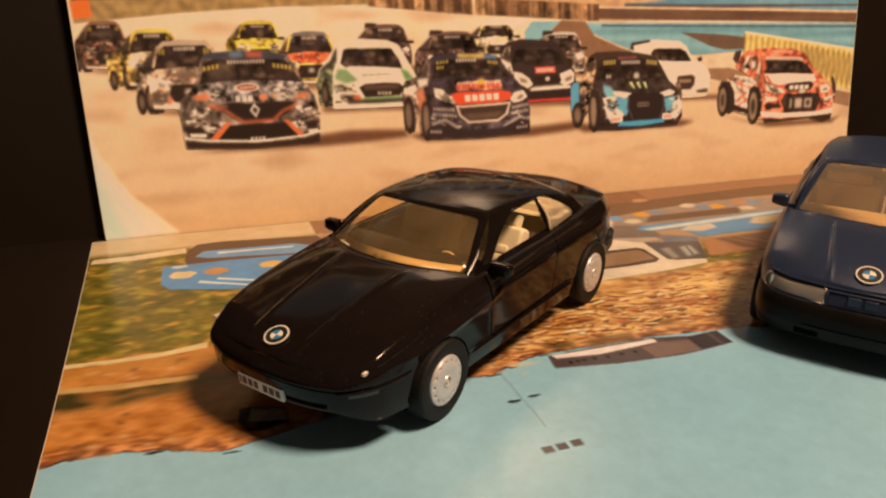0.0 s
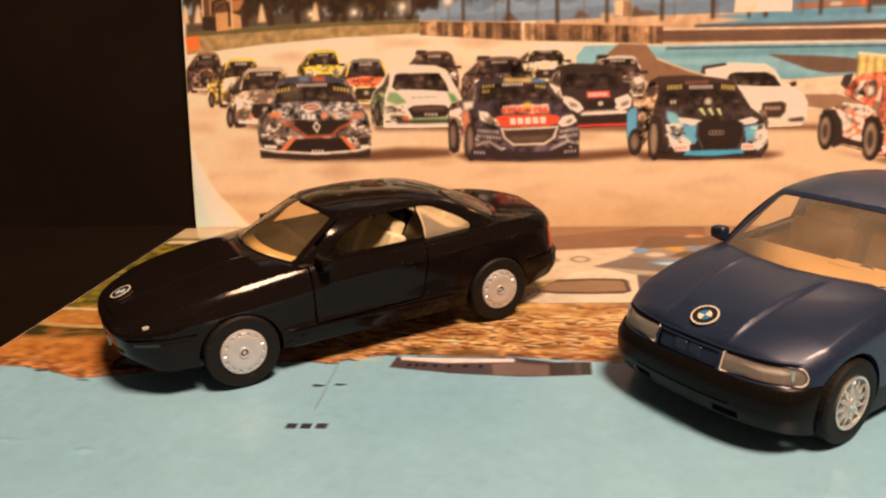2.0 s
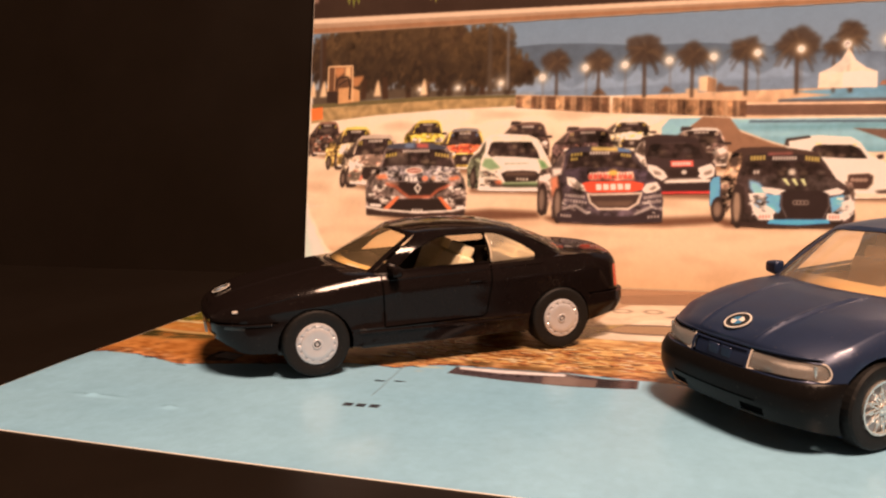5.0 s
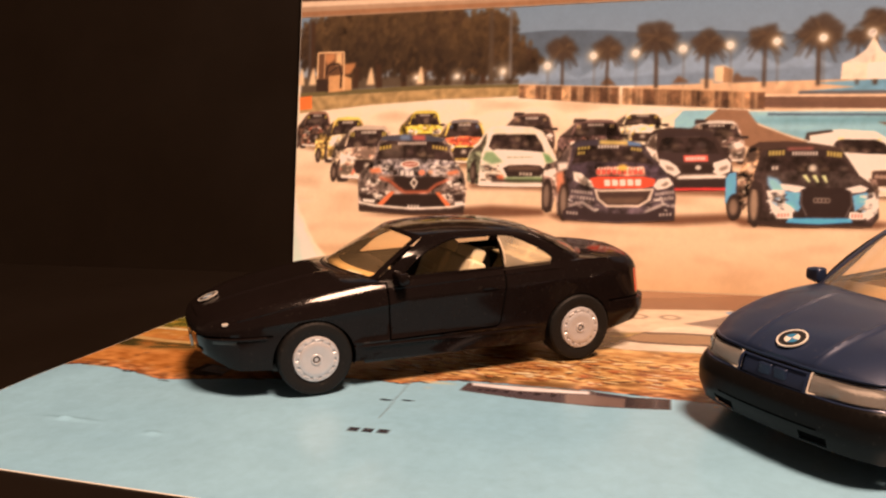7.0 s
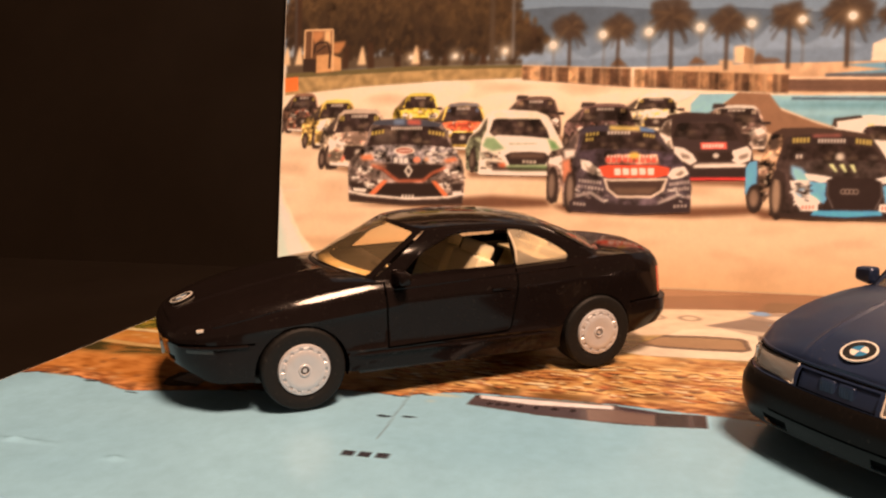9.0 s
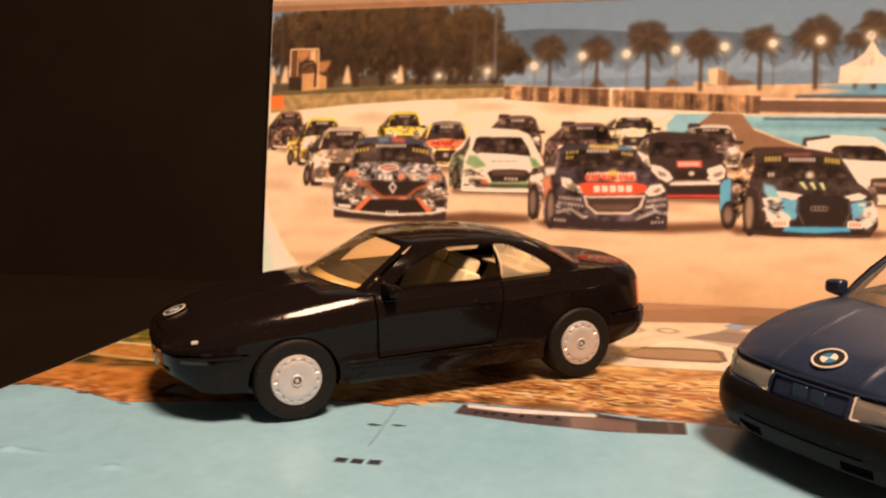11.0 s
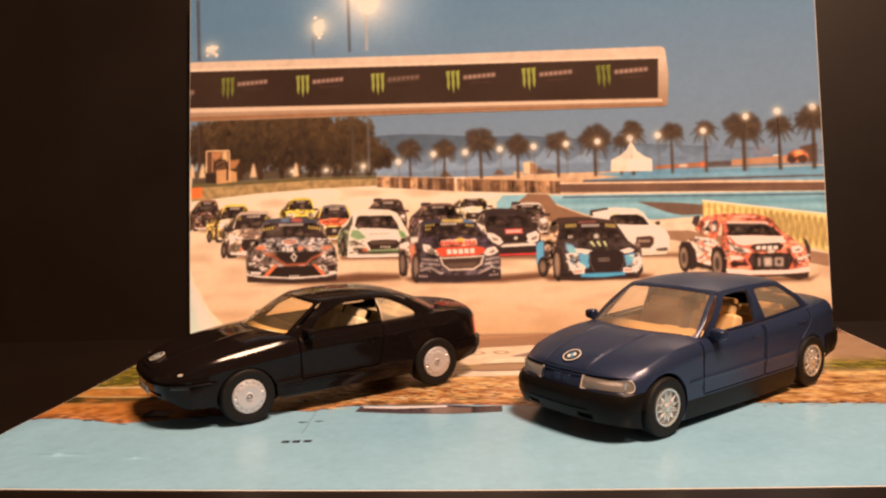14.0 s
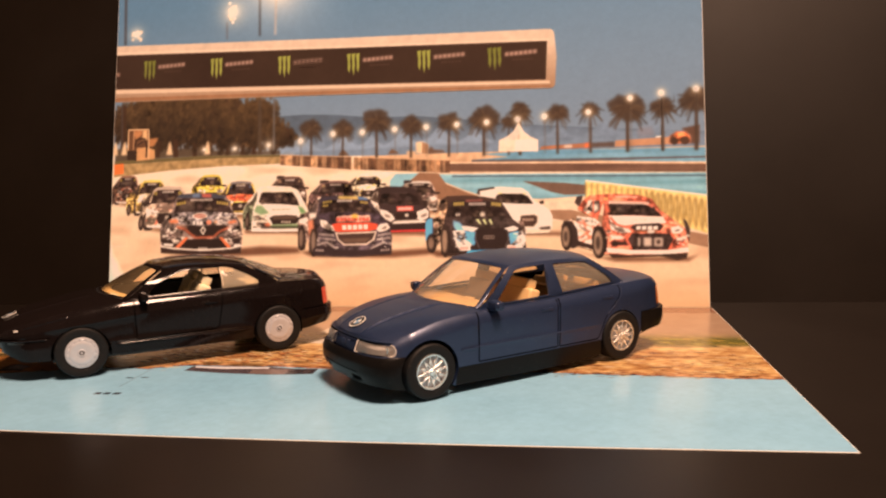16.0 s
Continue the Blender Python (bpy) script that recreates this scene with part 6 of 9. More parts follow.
stickers(q, [(37.0, 43.6), (46.7, 46.3), (48.5, 40.9), (38.5, 41.0)], 34, ((230, 212, 192), (170, 152, 138), (60, 48, 44), (206, 186, 166)), 14, 1.0, 0.0022)
stickers(q, [(60.5, 46.1), (71.5, 45.3), (73.6, 43.1), (72.2, 40.6), (61.5, 40.2)], 30, ((230, 212, 192), (170, 152, 138), (60, 48, 44), (206, 186, 166)), 15, 1.0, 0.0024)
q.disc(53.7, 44.3, 3.98, 1.42, (236, 210, 182), 0.0026, 16)
q.disc(53.7, 44.3, 3.27, 0.99, (150, 78, 62), 0.0028, 16)
q.dashes((51.5, 43.9), (56.3, 44.0), 6, 0.71, (236, 214, 190), 0.0030, 0.7)
q.dashes((49.8, 39.9), (55.6, 39.8), 3, 1.99, (246, 226, 204), 0.0032, 0.8)
q.disc(58.6, 41.1, 1.42, 1.14, (220, 130, 96), 0.0034, 16)
q.disc(62.2, 41.3, 0.99, 0.85, (206, 150, 110), 0.0036, 16, soft=1)
q.poly([(36.7, 42.5), (41.0, 43.0), (42.4, 41.0), (37.7, 40.8)], (212, 118, 76), 0.0038, soft=1)
q.poly([(68.3, 41.2), (72.8, 42.3), (73.7, 40.9), (69.8, 40.1)], (212, 118, 76), 0.0040, soft=1)
q.poly([(42.8, 39.3), (48.6, 39.8), (54.7, 39.1), (62.3, 39.6), (68.7, 39.3), (66.2, 35.7), (61.8, 33.8), (55.0, 33.3), (50.1, 33.9), (46.4, 36.4)], (34, 25, 23), 0.0042)
q.poly([(55.5, 39.4), (57.2, 37.4), (55.8, 34.7), (53.9, 37.2)], (226, 206, 182), 0.0044)
q.poly([(55.5, 38.3), (56.5, 37.3), (55.8, 35.9), (54.8, 37.2)], (60, 48, 42), 0.0046)
q.line([(41.2, 39.0), (45.9, 37.8), (49.1, 35.3), (51.9, 33.6), (61.3, 33.8), (64.5, 36.5), (69.3, 38.4)], 0.84, (214, 104, 68), 0.0048, soft=1, solid=False)
q.line([(41.2, 39.6), (47.1, 38.7)], 0.42, (246, 170, 130), 0.0050, soft=1, solid=False)
q.poly([(35.0, 39.4), (41.3, 38.5), (42.6, 36.5), (36.7, 36.8)], (190, 170, 150), 0.0052, rough=(0.35, 0.4, 0.1))
q.poly([(68.7, 37.6), (74.4, 38.9), (75.0, 37.2), (70.3, 35.9)], (190, 170, 150), 0.0054, rough=(0.35, 0.4, 0.1))
q.disc(38.8, 37.9, 1.42, 0.85, (46, 36, 34), 0.0056, 16, soft=1)
q.disc(72.0, 37.5, 1.42, 0.85, (46, 36, 34), 0.0058, 16, soft=1)
stickers(q, [(32.6, 38.0), (41.3, 36.5), (46.7, 33.9), (41.7, 30.0), (33.3, 31.0)], 46, ((255, 236, 210), (40, 30, 28), (170, 148, 128), (230, 206, 180), (86, 66, 56)), 6, 1.0, 0.0060)
stickers(q, [(67.0, 35.7), (75.9, 37.5), (76.2, 30.6), (69.6, 29.8), (65.6, 33.5)], 40, ((255, 236, 210), (40, 30, 28), (170, 148, 128), (230, 206, 180), (86, 66, 56)), 7, 1.0, 0.0062)
q.poly([(42.9, 28.9), (47.4, 32.8), (65.6, 32.9), (69.9, 29.3), (68.8, 27.6), (43.8, 27.5)], (30, 22, 20), 0.0064)
q.poly([(40.5, 28.7), (46.4, 33.9), (47.9, 33.6), (43.3, 28.6)], (220, 110, 66), 0.0066)
q.poly([(64.3, 33.7), (66.1, 33.7), (71.1, 28.7), (69.0, 28.4)], (220, 110, 66), 0.0068)
q.poly([(33.8, 32.9), (38.8, 32.6), (40.4, 30.3), (34.3, 30.4)], (38, 28, 26), 0.0070, soft=1)
q.poly([(71.6, 32.8), (75.5, 33.4), (75.6, 30.6), (72.3, 30.1)], (38, 28, 26), 0.0072, soft=1)
q.poly([(34.5, 30.9), (39.8, 30.6), (39.5, 29.5), (34.9, 29.8)], (250, 230, 204), 0.0074)
q.poly([(72.3, 30.1), (75.6, 30.3), (75.6, 29.2), (72.6, 29.0)], (250, 230, 204), 0.0076)
q.line([(32.9, 29.6), (39.9, 28.4), (55.2, 27.4), (70.3, 28.2), (76.5, 29.5)], 0.70, (244, 222, 196), 0.0078, solid=False)
q.dashes((53.4, 27.7), (58.5, 27.7), 4, 1.14, (250, 230, 204), 0.0080, 0.7)
q.poly([(33.1, 28.7), (41.5, 27.5), (55.2, 26.9), (70.3, 27.3), (76.2, 28.4), (75.7, 25.9), (55.3, 25.2), (33.5, 26.2)], (44, 31, 27), 0.0082)
q.done("printed_car", photo, "dark rally car with orange nose trim")
q = Plate(PHOTO, LIFT * 18)
q.poly([(106.3, 26.5), (153.2, 26.5), (169.8, 27.4), (176.6, 26.0), (169.8, 24.5), (153.2, 23.2), (113.5, 23.8)], (92, 56, 38), -0.004, soft=2, alpha=0.9, solid=False)
q.poly([(113.0, 24.4), (112.2, 31.9), (112.6, 41.5), (114.6, 45.5), (116.2, 51.5), (118.1, 52.9), (127.5, 53.3), (137.5, 52.5), (141.8, 51.1), (144.9, 46.4), (148.9, 42.3), (152.0, 38.3), (153.1, 32.9), (152.6, 24.9), (133.5, 23.6)], (62, 52, 56), 0.0002, rough=(0.12, 0.18, 0.1))
q.poly([(105.8, 27.9), (105.4, 41.6), (106.8, 44.3), (111.1, 45.6), (114.5, 50.3), (116.2, 51.5), (115.5, 45.5), (114.1, 41.4), (114.2, 36.0), (113.5, 26.5), (111.5, 25.8), (110.8, 33.3), (109.2, 27.2)], (96, 78, 68), 0.0004, rough=(0.3, 0.4, 0.15))
q.poly([(110.6, 44.5), (114.5, 49.9), (115.4, 49.4), (114.9, 44.7)], (70, 58, 54), 0.0006, soft=1)
q.disc(107.6, 33.0, 1.99, 6.25, (36, 27, 25), 0.0008, 16)
q.disc(107.3, 32.8, 1.14, 4.26, (120, 98, 82), 0.0010, 16, soft=1)
q.poly([(105.7, 40.2), (106.2, 42.1), (110.3, 42.9), (111.2, 38.7), (111.0, 36.0), (109.5, 39.3), (107.4, 40.2)], (226, 206, 182), 0.0012, rough=(0.12, 0.18, 0.1))
q.disc(113.8, 31.2, 2.13, 7.38, (34, 26, 24), 0.0014, 16)
q.disc(113.6, 31.2, 1.14, 5.11, (124, 102, 86), 0.0016, 16, soft=1)
q.poly([(110.6, 40.8), (113.2, 42.1), (113.9, 37.3), (112.7, 37.1), (111.4, 33.3)], (214, 128, 92), 0.0018, soft=1)
q.poly([(111.1, 44.8), (114.6, 45.0), (114.9, 42.8), (111.5, 41.7)], (226, 206, 184), 0.0020, soft=1)
screen(q, [(116.4, 44.7), (118.0, 50.1), (120.3, 51.2), (138.9, 50.6), (141.8, 48.1), (145.5, 44.3), (136.1, 45.2), (123.3, 45.4)], 18, 8, 0.0022)
q.poly([(116.8, 51.3), (119.1, 52.7), (127.5, 53.0), (127.5, 51.5), (117.7, 50.4)], (52, 48, 58), 0.0024)
q.poly([(126.0, 52.9), (136.1, 52.5), (136.4, 51.2), (126.1, 51.5)], (214, 180, 96), 0.0026, soft=1)
q.poly([(135.8, 52.6), (140.3, 51.7), (141.2, 50.6), (136.4, 51.0)], (84, 116, 150), 0.0028)
q.dashes((125.5, 50.0), (133.2, 50.0), 7, 1.14, (246, 226, 204), 0.0030, 0.7)
q.dashes((118.3, 49.3), (122.9, 49.8), 4, 1.14, (222, 190, 92), 0.0032, 0.7)
q.dashes((118.3, 47.7), (121.2, 47.9), 3, 1.14, (222, 190, 92), 0.0034, 0.7)
q.dashes((137.2, 49.3), (141.2, 48.7), 4, 1.14, (222, 190, 92), 0.0036, 0.7)
q.poly([(116.1, 44.1), (123.3, 45.1), (136.1, 44.9), (146.1, 44.0), (150.3, 40.2), (146.1, 39.1), (141.9, 39.7), (124.8, 39.9), (121.9, 38.6), (116.4, 40.6)], (52, 43, 50), 0.0038, rough=(0.12, 0.18, 0.1))
q.poly([(124.7, 43.5), (141.8, 43.5), (142.7, 40.3), (125.1, 40.2)], (170, 116, 92), 0.0040, rough=(0.25, 0.4, 0.1))
q.dashes((125.3, 40.7), (142.1, 40.8), 9, 2.27, (214, 74, 60), 0.0042, 0.75)
q.dashes((125.6, 42.4), (141.8, 42.4), 14, 0.85, (250, 226, 200), 0.0044, 0.6)
q.disc(134.5, 43.1, 1.70, 1.14, (226, 176, 80), 0.0046, 16, soft=1)
q.poly([(122.8, 39.2), (125.6, 39.9), (141.9, 40.0), (146.1, 39.1), (145.5, 36.7), (141.9, 35.9), (126.3, 35.6), (124.6, 36.1)], (226, 76, 50), 0.0048)
q.poly([(128.3, 36.6), (130.3, 36.6), (130.2, 38.8), (128.2, 38.8)], (255, 232, 206), 0.0050)
q.poly([(131.0, 36.7), (133.0, 36.7), (132.9, 38.8), (130.9, 38.9)], (255, 232, 206), 0.0052)
q.poly([(133.7, 36.7), (135.7, 36.7), (135.6, 38.9), (133.6, 38.9)], (255, 232, 206), 0.0054)
q.poly([(136.4, 36.8), (138.4, 36.8), (138.3, 38.9), (136.3, 39.0)], (255, 232, 206), 0.0056)
q.poly([(139.1, 36.8), (141.0, 36.8), (141.0, 39.0), (139.0, 39.0)], (255, 232, 206), 0.0058)
q.poly([(116.7, 41.7), (119.7, 41.1), (123.7, 38.1), (124.6, 35.9), (120.5, 37.0), (117.3, 38.7)], (236, 214, 188), 0.0060, rough=(0.12, 0.18, 0.1))
q.poly([(145.5, 36.7), (146.9, 38.9), (150.6, 39.6), (152.0, 37.4), (150.3, 36.1), (146.7, 35.4)], (236, 214, 188), 0.0062, rough=(0.12, 0.18, 0.1))
q.poly([(118.5, 39.5), (121.9, 37.8), (121.4, 37.0), (118.8, 38.1)], (110, 92, 80), 0.0064, soft=1)
q.poly([(147.5, 37.2), (150.6, 38.3), (150.3, 36.9), (147.8, 36.2)], (110, 92, 80), 0.0066, soft=1)
q.poly([(124.6, 35.6), (126.3, 35.3), (141.9, 35.7), (145.6, 35.9), (144.5, 31.6), (140.5, 29.2), (129.2, 29.1), (125.8, 31.8)], (216, 190, 164), 0.0068)
q.poly([(125.7, 34.8), (127.0, 34.5), (141.9, 34.9), (144.7, 35.1), (143.3, 31.9), (140.3, 30.0), (129.5, 29.9), (126.6, 32.1)], (60, 45, 40), 0.0070)
q.poly([(127.5, 32.3), (142.8, 32.7), (140.2, 30.6), (129.8, 30.4)], (96, 74, 60), 0.0072, soft=1)
q.dashes((116.5, 34.1), (124.3, 33.4), 8, 1.14, (214, 192, 172), 0.0074, 0.65)
q.dashes((116.3, 32.1), (125.2, 31.3), 8, 1.14, (214, 192, 172), 0.0076, 0.65)
q.dashes((146.1, 33.2), (152.6, 34.2), 8, 1.14, (214, 192, 172), 0.0078, 0.65)
q.dashes((145.6, 31.3), (152.6, 32.1), 8, 1.14, (214, 192, 172), 0.0080, 0.65)
q.line([(115.8, 29.4), (120.6, 30.8), (125.2, 27.7)], 0.70, (224, 204, 182), 0.0082, soft=1, solid=False)
q.line([(142.8, 27.6), (149.0, 30.5), (152.9, 29.9)], 0.70, (224, 204, 182), 0.0084, soft=1, solid=False)
q.poly([(113.5, 27.6), (115.8, 28.9), (120.6, 29.7), (125.8, 26.9), (142.0, 26.8), (148.4, 29.4), (152.9, 28.9), (152.9, 24.8), (133.5, 23.9), (113.8, 24.8)], (42, 33, 36), 0.0086)
q.dashes((114.9, 26.5), (119.3, 26.2), 4, 0.99, (200, 178, 160), 0.0088, 0.7)
q.dashes((147.6, 26.2), (152.1, 26.5), 4, 0.99, (200, 178, 160), 0.0090, 0.7)
stickers(q, [(115.1, 33.8), (126.3, 33.1), (127.2, 27.7), (115.8, 27.8)], 22, ((230, 210, 190), (60, 52, 60), (150, 130, 120)), 45, 0.7, 0.0092)
stickers(q, [(143.3, 33.5), (152.6, 34.2), (152.6, 27.5), (143.7, 27.3)], 18, ((230, 210, 190), (60, 52, 60), (150, 130, 120)), 46, 0.7, 0.0094)
q.done("printed_car", photo, "navy rally car with a red bonnet")
q = Plate(PHOTO, LIFT * 18)
q.poly([(169.8, 26.3), (217.4, 25.7), (223.3, 24.9), (217.4, 23.4), (175.2, 23.4)], (92, 56, 38), -0.004, soft=2, alpha=0.9, solid=False)
q.poly([(177.1, 24.7), (176.9, 32.6), (178.0, 39.9), (180.1, 47.2), (181.4, 50.1), (187.5, 51.4), (197.0, 50.9), (205.0, 49.7), (208.2, 45.5), (211.1, 40.8), (215.5, 37.5), (217.1, 34.2), (217.3, 27.0), (215.4, 24.2), (188.8, 23.6)], (46, 36, 34), 0.0002, rough=(0.12, 0.18, 0.1))
q.poly([(175.8, 47.3), (176.9, 50.2), (180.0, 51.9), (188.9, 52.1), (197.0, 51.4), (205.0, 50.0), (205.0, 48.9), (188.9, 50.0), (181.5, 49.1), (180.1, 45.9)], (60, 44, 38), 0.0004)
q.poly([(169.7, 40.4), (170.8, 42.0), (173.3, 41.7), (174.7, 40.0), (175.0, 32.7), (174.1, 26.0), (171.1, 25.8), (169.7, 31.4)], (52, 44, 44), 0.0006)
q.poly([(169.5, 31.4), (169.5, 39.4), (170.6, 41.2), (172.8, 41.7), (173.0, 38.0), (172.8, 31.9), (171.1, 29.8)], (88, 158, 196), 0.0008)
q.disc(172.5, 29.8, 2.56, 4.54, (36, 28, 26), 0.0010, 16)
q.disc(172.2, 29.8, 1.42, 2.84, (130, 104, 84), 0.0012, 16, soft=1)
q.poly([(173.9, 41.3), (175.8, 47.3), (177.4, 49.9), (180.4, 49.9), (180.1, 45.9), (178.5, 40.9), (178.2, 36.6)], (146, 112, 84), 0.0014, rough=(0.35, 0.45, 0.15))
q.poly([(175.8, 44.6), (176.9, 48.6), (179.3, 48.8), (179.1, 45.1)], (66, 52, 44), 0.0016, soft=1)
q.disc(177.4, 43.0, 0.99, 1.14, (200, 172, 142), 0.0018, 16, soft=1)
q.poly([(173.0, 41.3), (178.2, 40.9), (178.2, 36.3), (177.1, 31.3), (175.2, 28.7), (174.1, 31.3)], (96, 74, 60), 0.0020, rough=(0.35, 0.45, 0.15))
stickers(q, [(173.3, 41.2), (178.2, 40.6), (177.1, 31.3), (174.4, 31.3)], 22, ((176, 144, 112), (50, 40, 36), (120, 94, 74), (220, 196, 166)), 9, 0.8, 0.0022)
q.disc(179.2, 31.0, 2.41, 7.95, (34, 26, 24), 0.0024, 16)
q.disc(178.8, 30.9, 1.28, 5.68, (150, 122, 98), 0.0026, 16, soft=1)
q.poly([(177.1, 36.4), (178.8, 38.7), (181.2, 37.9), (182.0, 32.6), (180.7, 35.3)], (44, 34, 32), 0.0028)
screen(q, [(182.1, 41.9), (182.9, 46.5), (184.0, 47.4), (205.0, 47.1), (207.1, 45.2), (209.7, 41.2), (202.3, 42.1), (191.5, 42.5)], 18, 10, 0.0030)
q.poly([(182.3, 49.0), (188.9, 50.0), (205.0, 48.9), (206.6, 47.1), (182.9, 46.9)], (36, 28, 28), 0.0032)
q.dashes((190.5, 47.3), (198.6, 47.3), 9, 1.28, (250, 230, 206), 0.0034, 0.7)
q.dashes((183.1, 47.2), (188.3, 47.4), 5, 1.70, (228, 196, 96), 0.0036, 0.7)
q.dashes((201.2, 47.1), (206.0, 46.5), 5, 1.70, (228, 196, 96), 0.0038, 0.7)
q.line([(188.9, 49.5), (197.0, 49.6)], 0.56, (206, 110, 96), 0.0040, soft=1, solid=False)
q.dashes((184.2, 42.4), (186.4, 42.5), 2, 1.28, (240, 220, 196), 0.0042, 0.7)
q.disc(196.9, 43.0, 1.28, 1.28, (206, 188, 164), 0.0044, 16, soft=1)
q.poly([(182.3, 41.3), (191.5, 42.0), (202.3, 41.9), (210.0, 41.0), (213.4, 38.3), (211.6, 36.8), (206.2, 36.0), (192.9, 36.2), (188.8, 37.8), (183.7, 39.2)], (54, 45, 42), 0.0046, rough=(0.12, 0.18, 0.1))
q.poly([(193.7, 40.7), (195.0, 40.9), (196.4, 38.5), (195.8, 38.3)], (214, 214, 150), 0.0048)
q.poly([(196.7, 40.6), (198.0, 40.9), (199.1, 38.5), (198.5, 38.2)], (214, 214, 150), 0.0050)
q.poly([(199.6, 40.6), (200.9, 40.8), (201.7, 38.4), (201.2, 38.2)], (214, 214, 150), 0.0052)
q.poly([(182.9, 40.3), (186.1, 39.4), (188.8, 36.2), (188.8, 33.8), (184.8, 34.9), (183.1, 37.6)], (126, 178, 206), 0.0054, soft=1)
q.poly([(186.9, 37.8), (190.4, 37.5), (195.0, 36.7), (195.6, 35.4), (191.5, 35.1), (188.0, 36.0)], (255, 240, 220), 0.0056)
q.poly([(205.7, 36.0), (211.6, 37.5), (213.9, 36.5), (212.9, 35.4), (207.6, 34.7)], (255, 240, 220), 0.0058)
q.poly([(182.9, 35.5), (188.8, 35.7), (192.9, 34.1), (193.7, 31.2), (192.8, 29.1), (186.1, 25.9), (183.7, 31.3)], (206, 190, 172), 0.0060, rough=(0.25, 0.3, 0.1))
q.poly([(209.2, 33.6), (215.5, 35.4), (217.1, 33.6), (217.0, 28.6), (214.1, 26.3), (209.9, 28.9)], (206, 190, 172), 0.0062, rough=(0.25, 0.3, 0.1))
q.poly([(188.6, 35.4), (193.7, 34.9), (194.2, 31.2), (192.8, 28.5), (188.8, 31.2)], (96, 166, 206), 0.0064)
q.poly([(209.2, 34.2), (213.7, 35.2), (214.2, 32.3), (210.2, 28.9)], (96, 166, 206), 0.0066)
stickers(q, [(183.1, 35.2), (188.8, 35.4), (189.3, 29.1), (184.7, 28.1)], 34, ((255, 240, 218), (56, 48, 48), (150, 180, 200), (230, 210, 188)), 11, 0.9, 0.0068)
stickers(q, [(211.5, 33.9), (217.1, 34.6), (217.0, 28.6), (212.0, 28.1)], 26, ((255, 240, 218), (56, 48, 48), (150, 180, 200), (230, 210, 188)), 12, 0.9, 0.0070)
q.poly([(193.4, 35.9), (195.6, 36.7), (206.3, 36.6), (208.9, 35.5), (209.4, 31.0), (207.5, 27.1), (195.0, 26.9), (193.1, 31.2)], (34, 26, 26), 0.0072)
q.line([(193.7, 35.4), (193.7, 31.2), (195.5, 27.2)], 0.42, (96, 84, 80), 0.0074, solid=False)
q.line([(208.9, 35.2), (209.1, 31.0), (207.3, 27.1)], 0.42, (96, 84, 80), 0.0076, solid=False)
q.disc(198.2, 32.4, 0.85, 0.85, (170, 148, 130), 0.0078, 16)
q.disc(198.2, 32.4, 0.57, 0.57, (38, 28, 26), 0.0080, 16)
q.disc(199.4, 32.4, 0.85, 0.85, (170, 148, 130), 0.0082, 16)
q.disc(199.4, 32.4, 0.57, 0.57, (38, 28, 26), 0.0084, 16)
q.disc(200.6, 32.4, 0.85, 0.85, (170, 148, 130), 0.0086, 16)
q.disc(200.6, 32.4, 0.57, 0.57, (38, 28, 26), 0.0088, 16)
q.disc(201.8, 32.4, 0.85, 0.85, (170, 148, 130), 0.0090, 16)
q.disc(201.8, 32.4, 0.57, 0.57, (38, 28, 26), 0.0092, 16)
q.poly([(185.6, 28.6), (191.0, 28.8), (191.2, 26.2), (186.6, 26.2)], (255, 238, 216), 0.0094)
q.dashes((186.4, 26.7), (190.4, 26.8), 4, 1.28, (206, 90, 70), 0.0096, 0.7)
q.poly([(208.6, 28.7), (213.9, 28.6), (212.8, 26.3), (208.3, 26.3)], (255, 238, 216), 0.0098)
q.dashes((209.1, 26.8), (212.8, 26.8), 4, 1.28, (206, 90, 70), 0.0100, 0.7)
q.poly([(190.1, 26.4), (208.9, 26.6), (209.6, 25.3), (199.5, 24.5), (188.8, 24.6)], (70, 160, 208), 0.0102)
q.poly([(179.6, 25.5), (188.8, 24.9), (199.5, 24.3), (215.4, 25.2), (215.4, 23.9), (188.8, 23.3), (180.1, 23.9)], (44, 33, 30), 0.0104)
q.poly([(213.7, 39.9), (216.2, 39.3), (217.1, 35.9), (216.5, 32.3), (215.5, 35.9)], (90, 72, 62), 0.0106, rough=(0.3, 0.4, 0.1))
q.done("printed_car", photo, "black and light blue rally car")
q = Plate(PHOTO, LIFT * 18)
q.poly([(233.7, 26.9), (251.7, 22.9), (290.4, 22.4), (295.3, 23.9), (290.4, 20.8), (258.0, 20.8)], (92, 56, 38), -0.004, soft=2, alpha=0.9, solid=False)
q.poly([(251.7, 24.2), (251.1, 30.6), (252.1, 37.0), (253.2, 45.4), (252.7, 49.3), (257.0, 50.1), (270.9, 49.3), (274.6, 47.6), (278.3, 43.7), (282.6, 40.5), (286.9, 37.3), (289.6, 34.7), (290.3, 30.3), (290.0, 24.6), (271.9, 23.3)], (212, 112, 84), 0.0002, rough=(0.12, 0.18, 0.1))
q.poly([(239.9, 47.8), (240.9, 50.6), (243.6, 51.1), (243.2, 48.8), (241.9, 46.0)], (56, 44, 42), 0.0004)
q.poly([(241.0, 44.9), (243.7, 48.8), (246.8, 51.1), (257.1, 51.6), (268.4, 50.9), (274.6, 48.9), (278.3, 43.7), (270.9, 47.7), (257.0, 48.8), (252.7, 47.9), (251.4, 43.5), (250.1, 39.6), (244.2, 43.0)], (206, 98, 72), 0.0006, rough=(0.12, 0.18, 0.1))
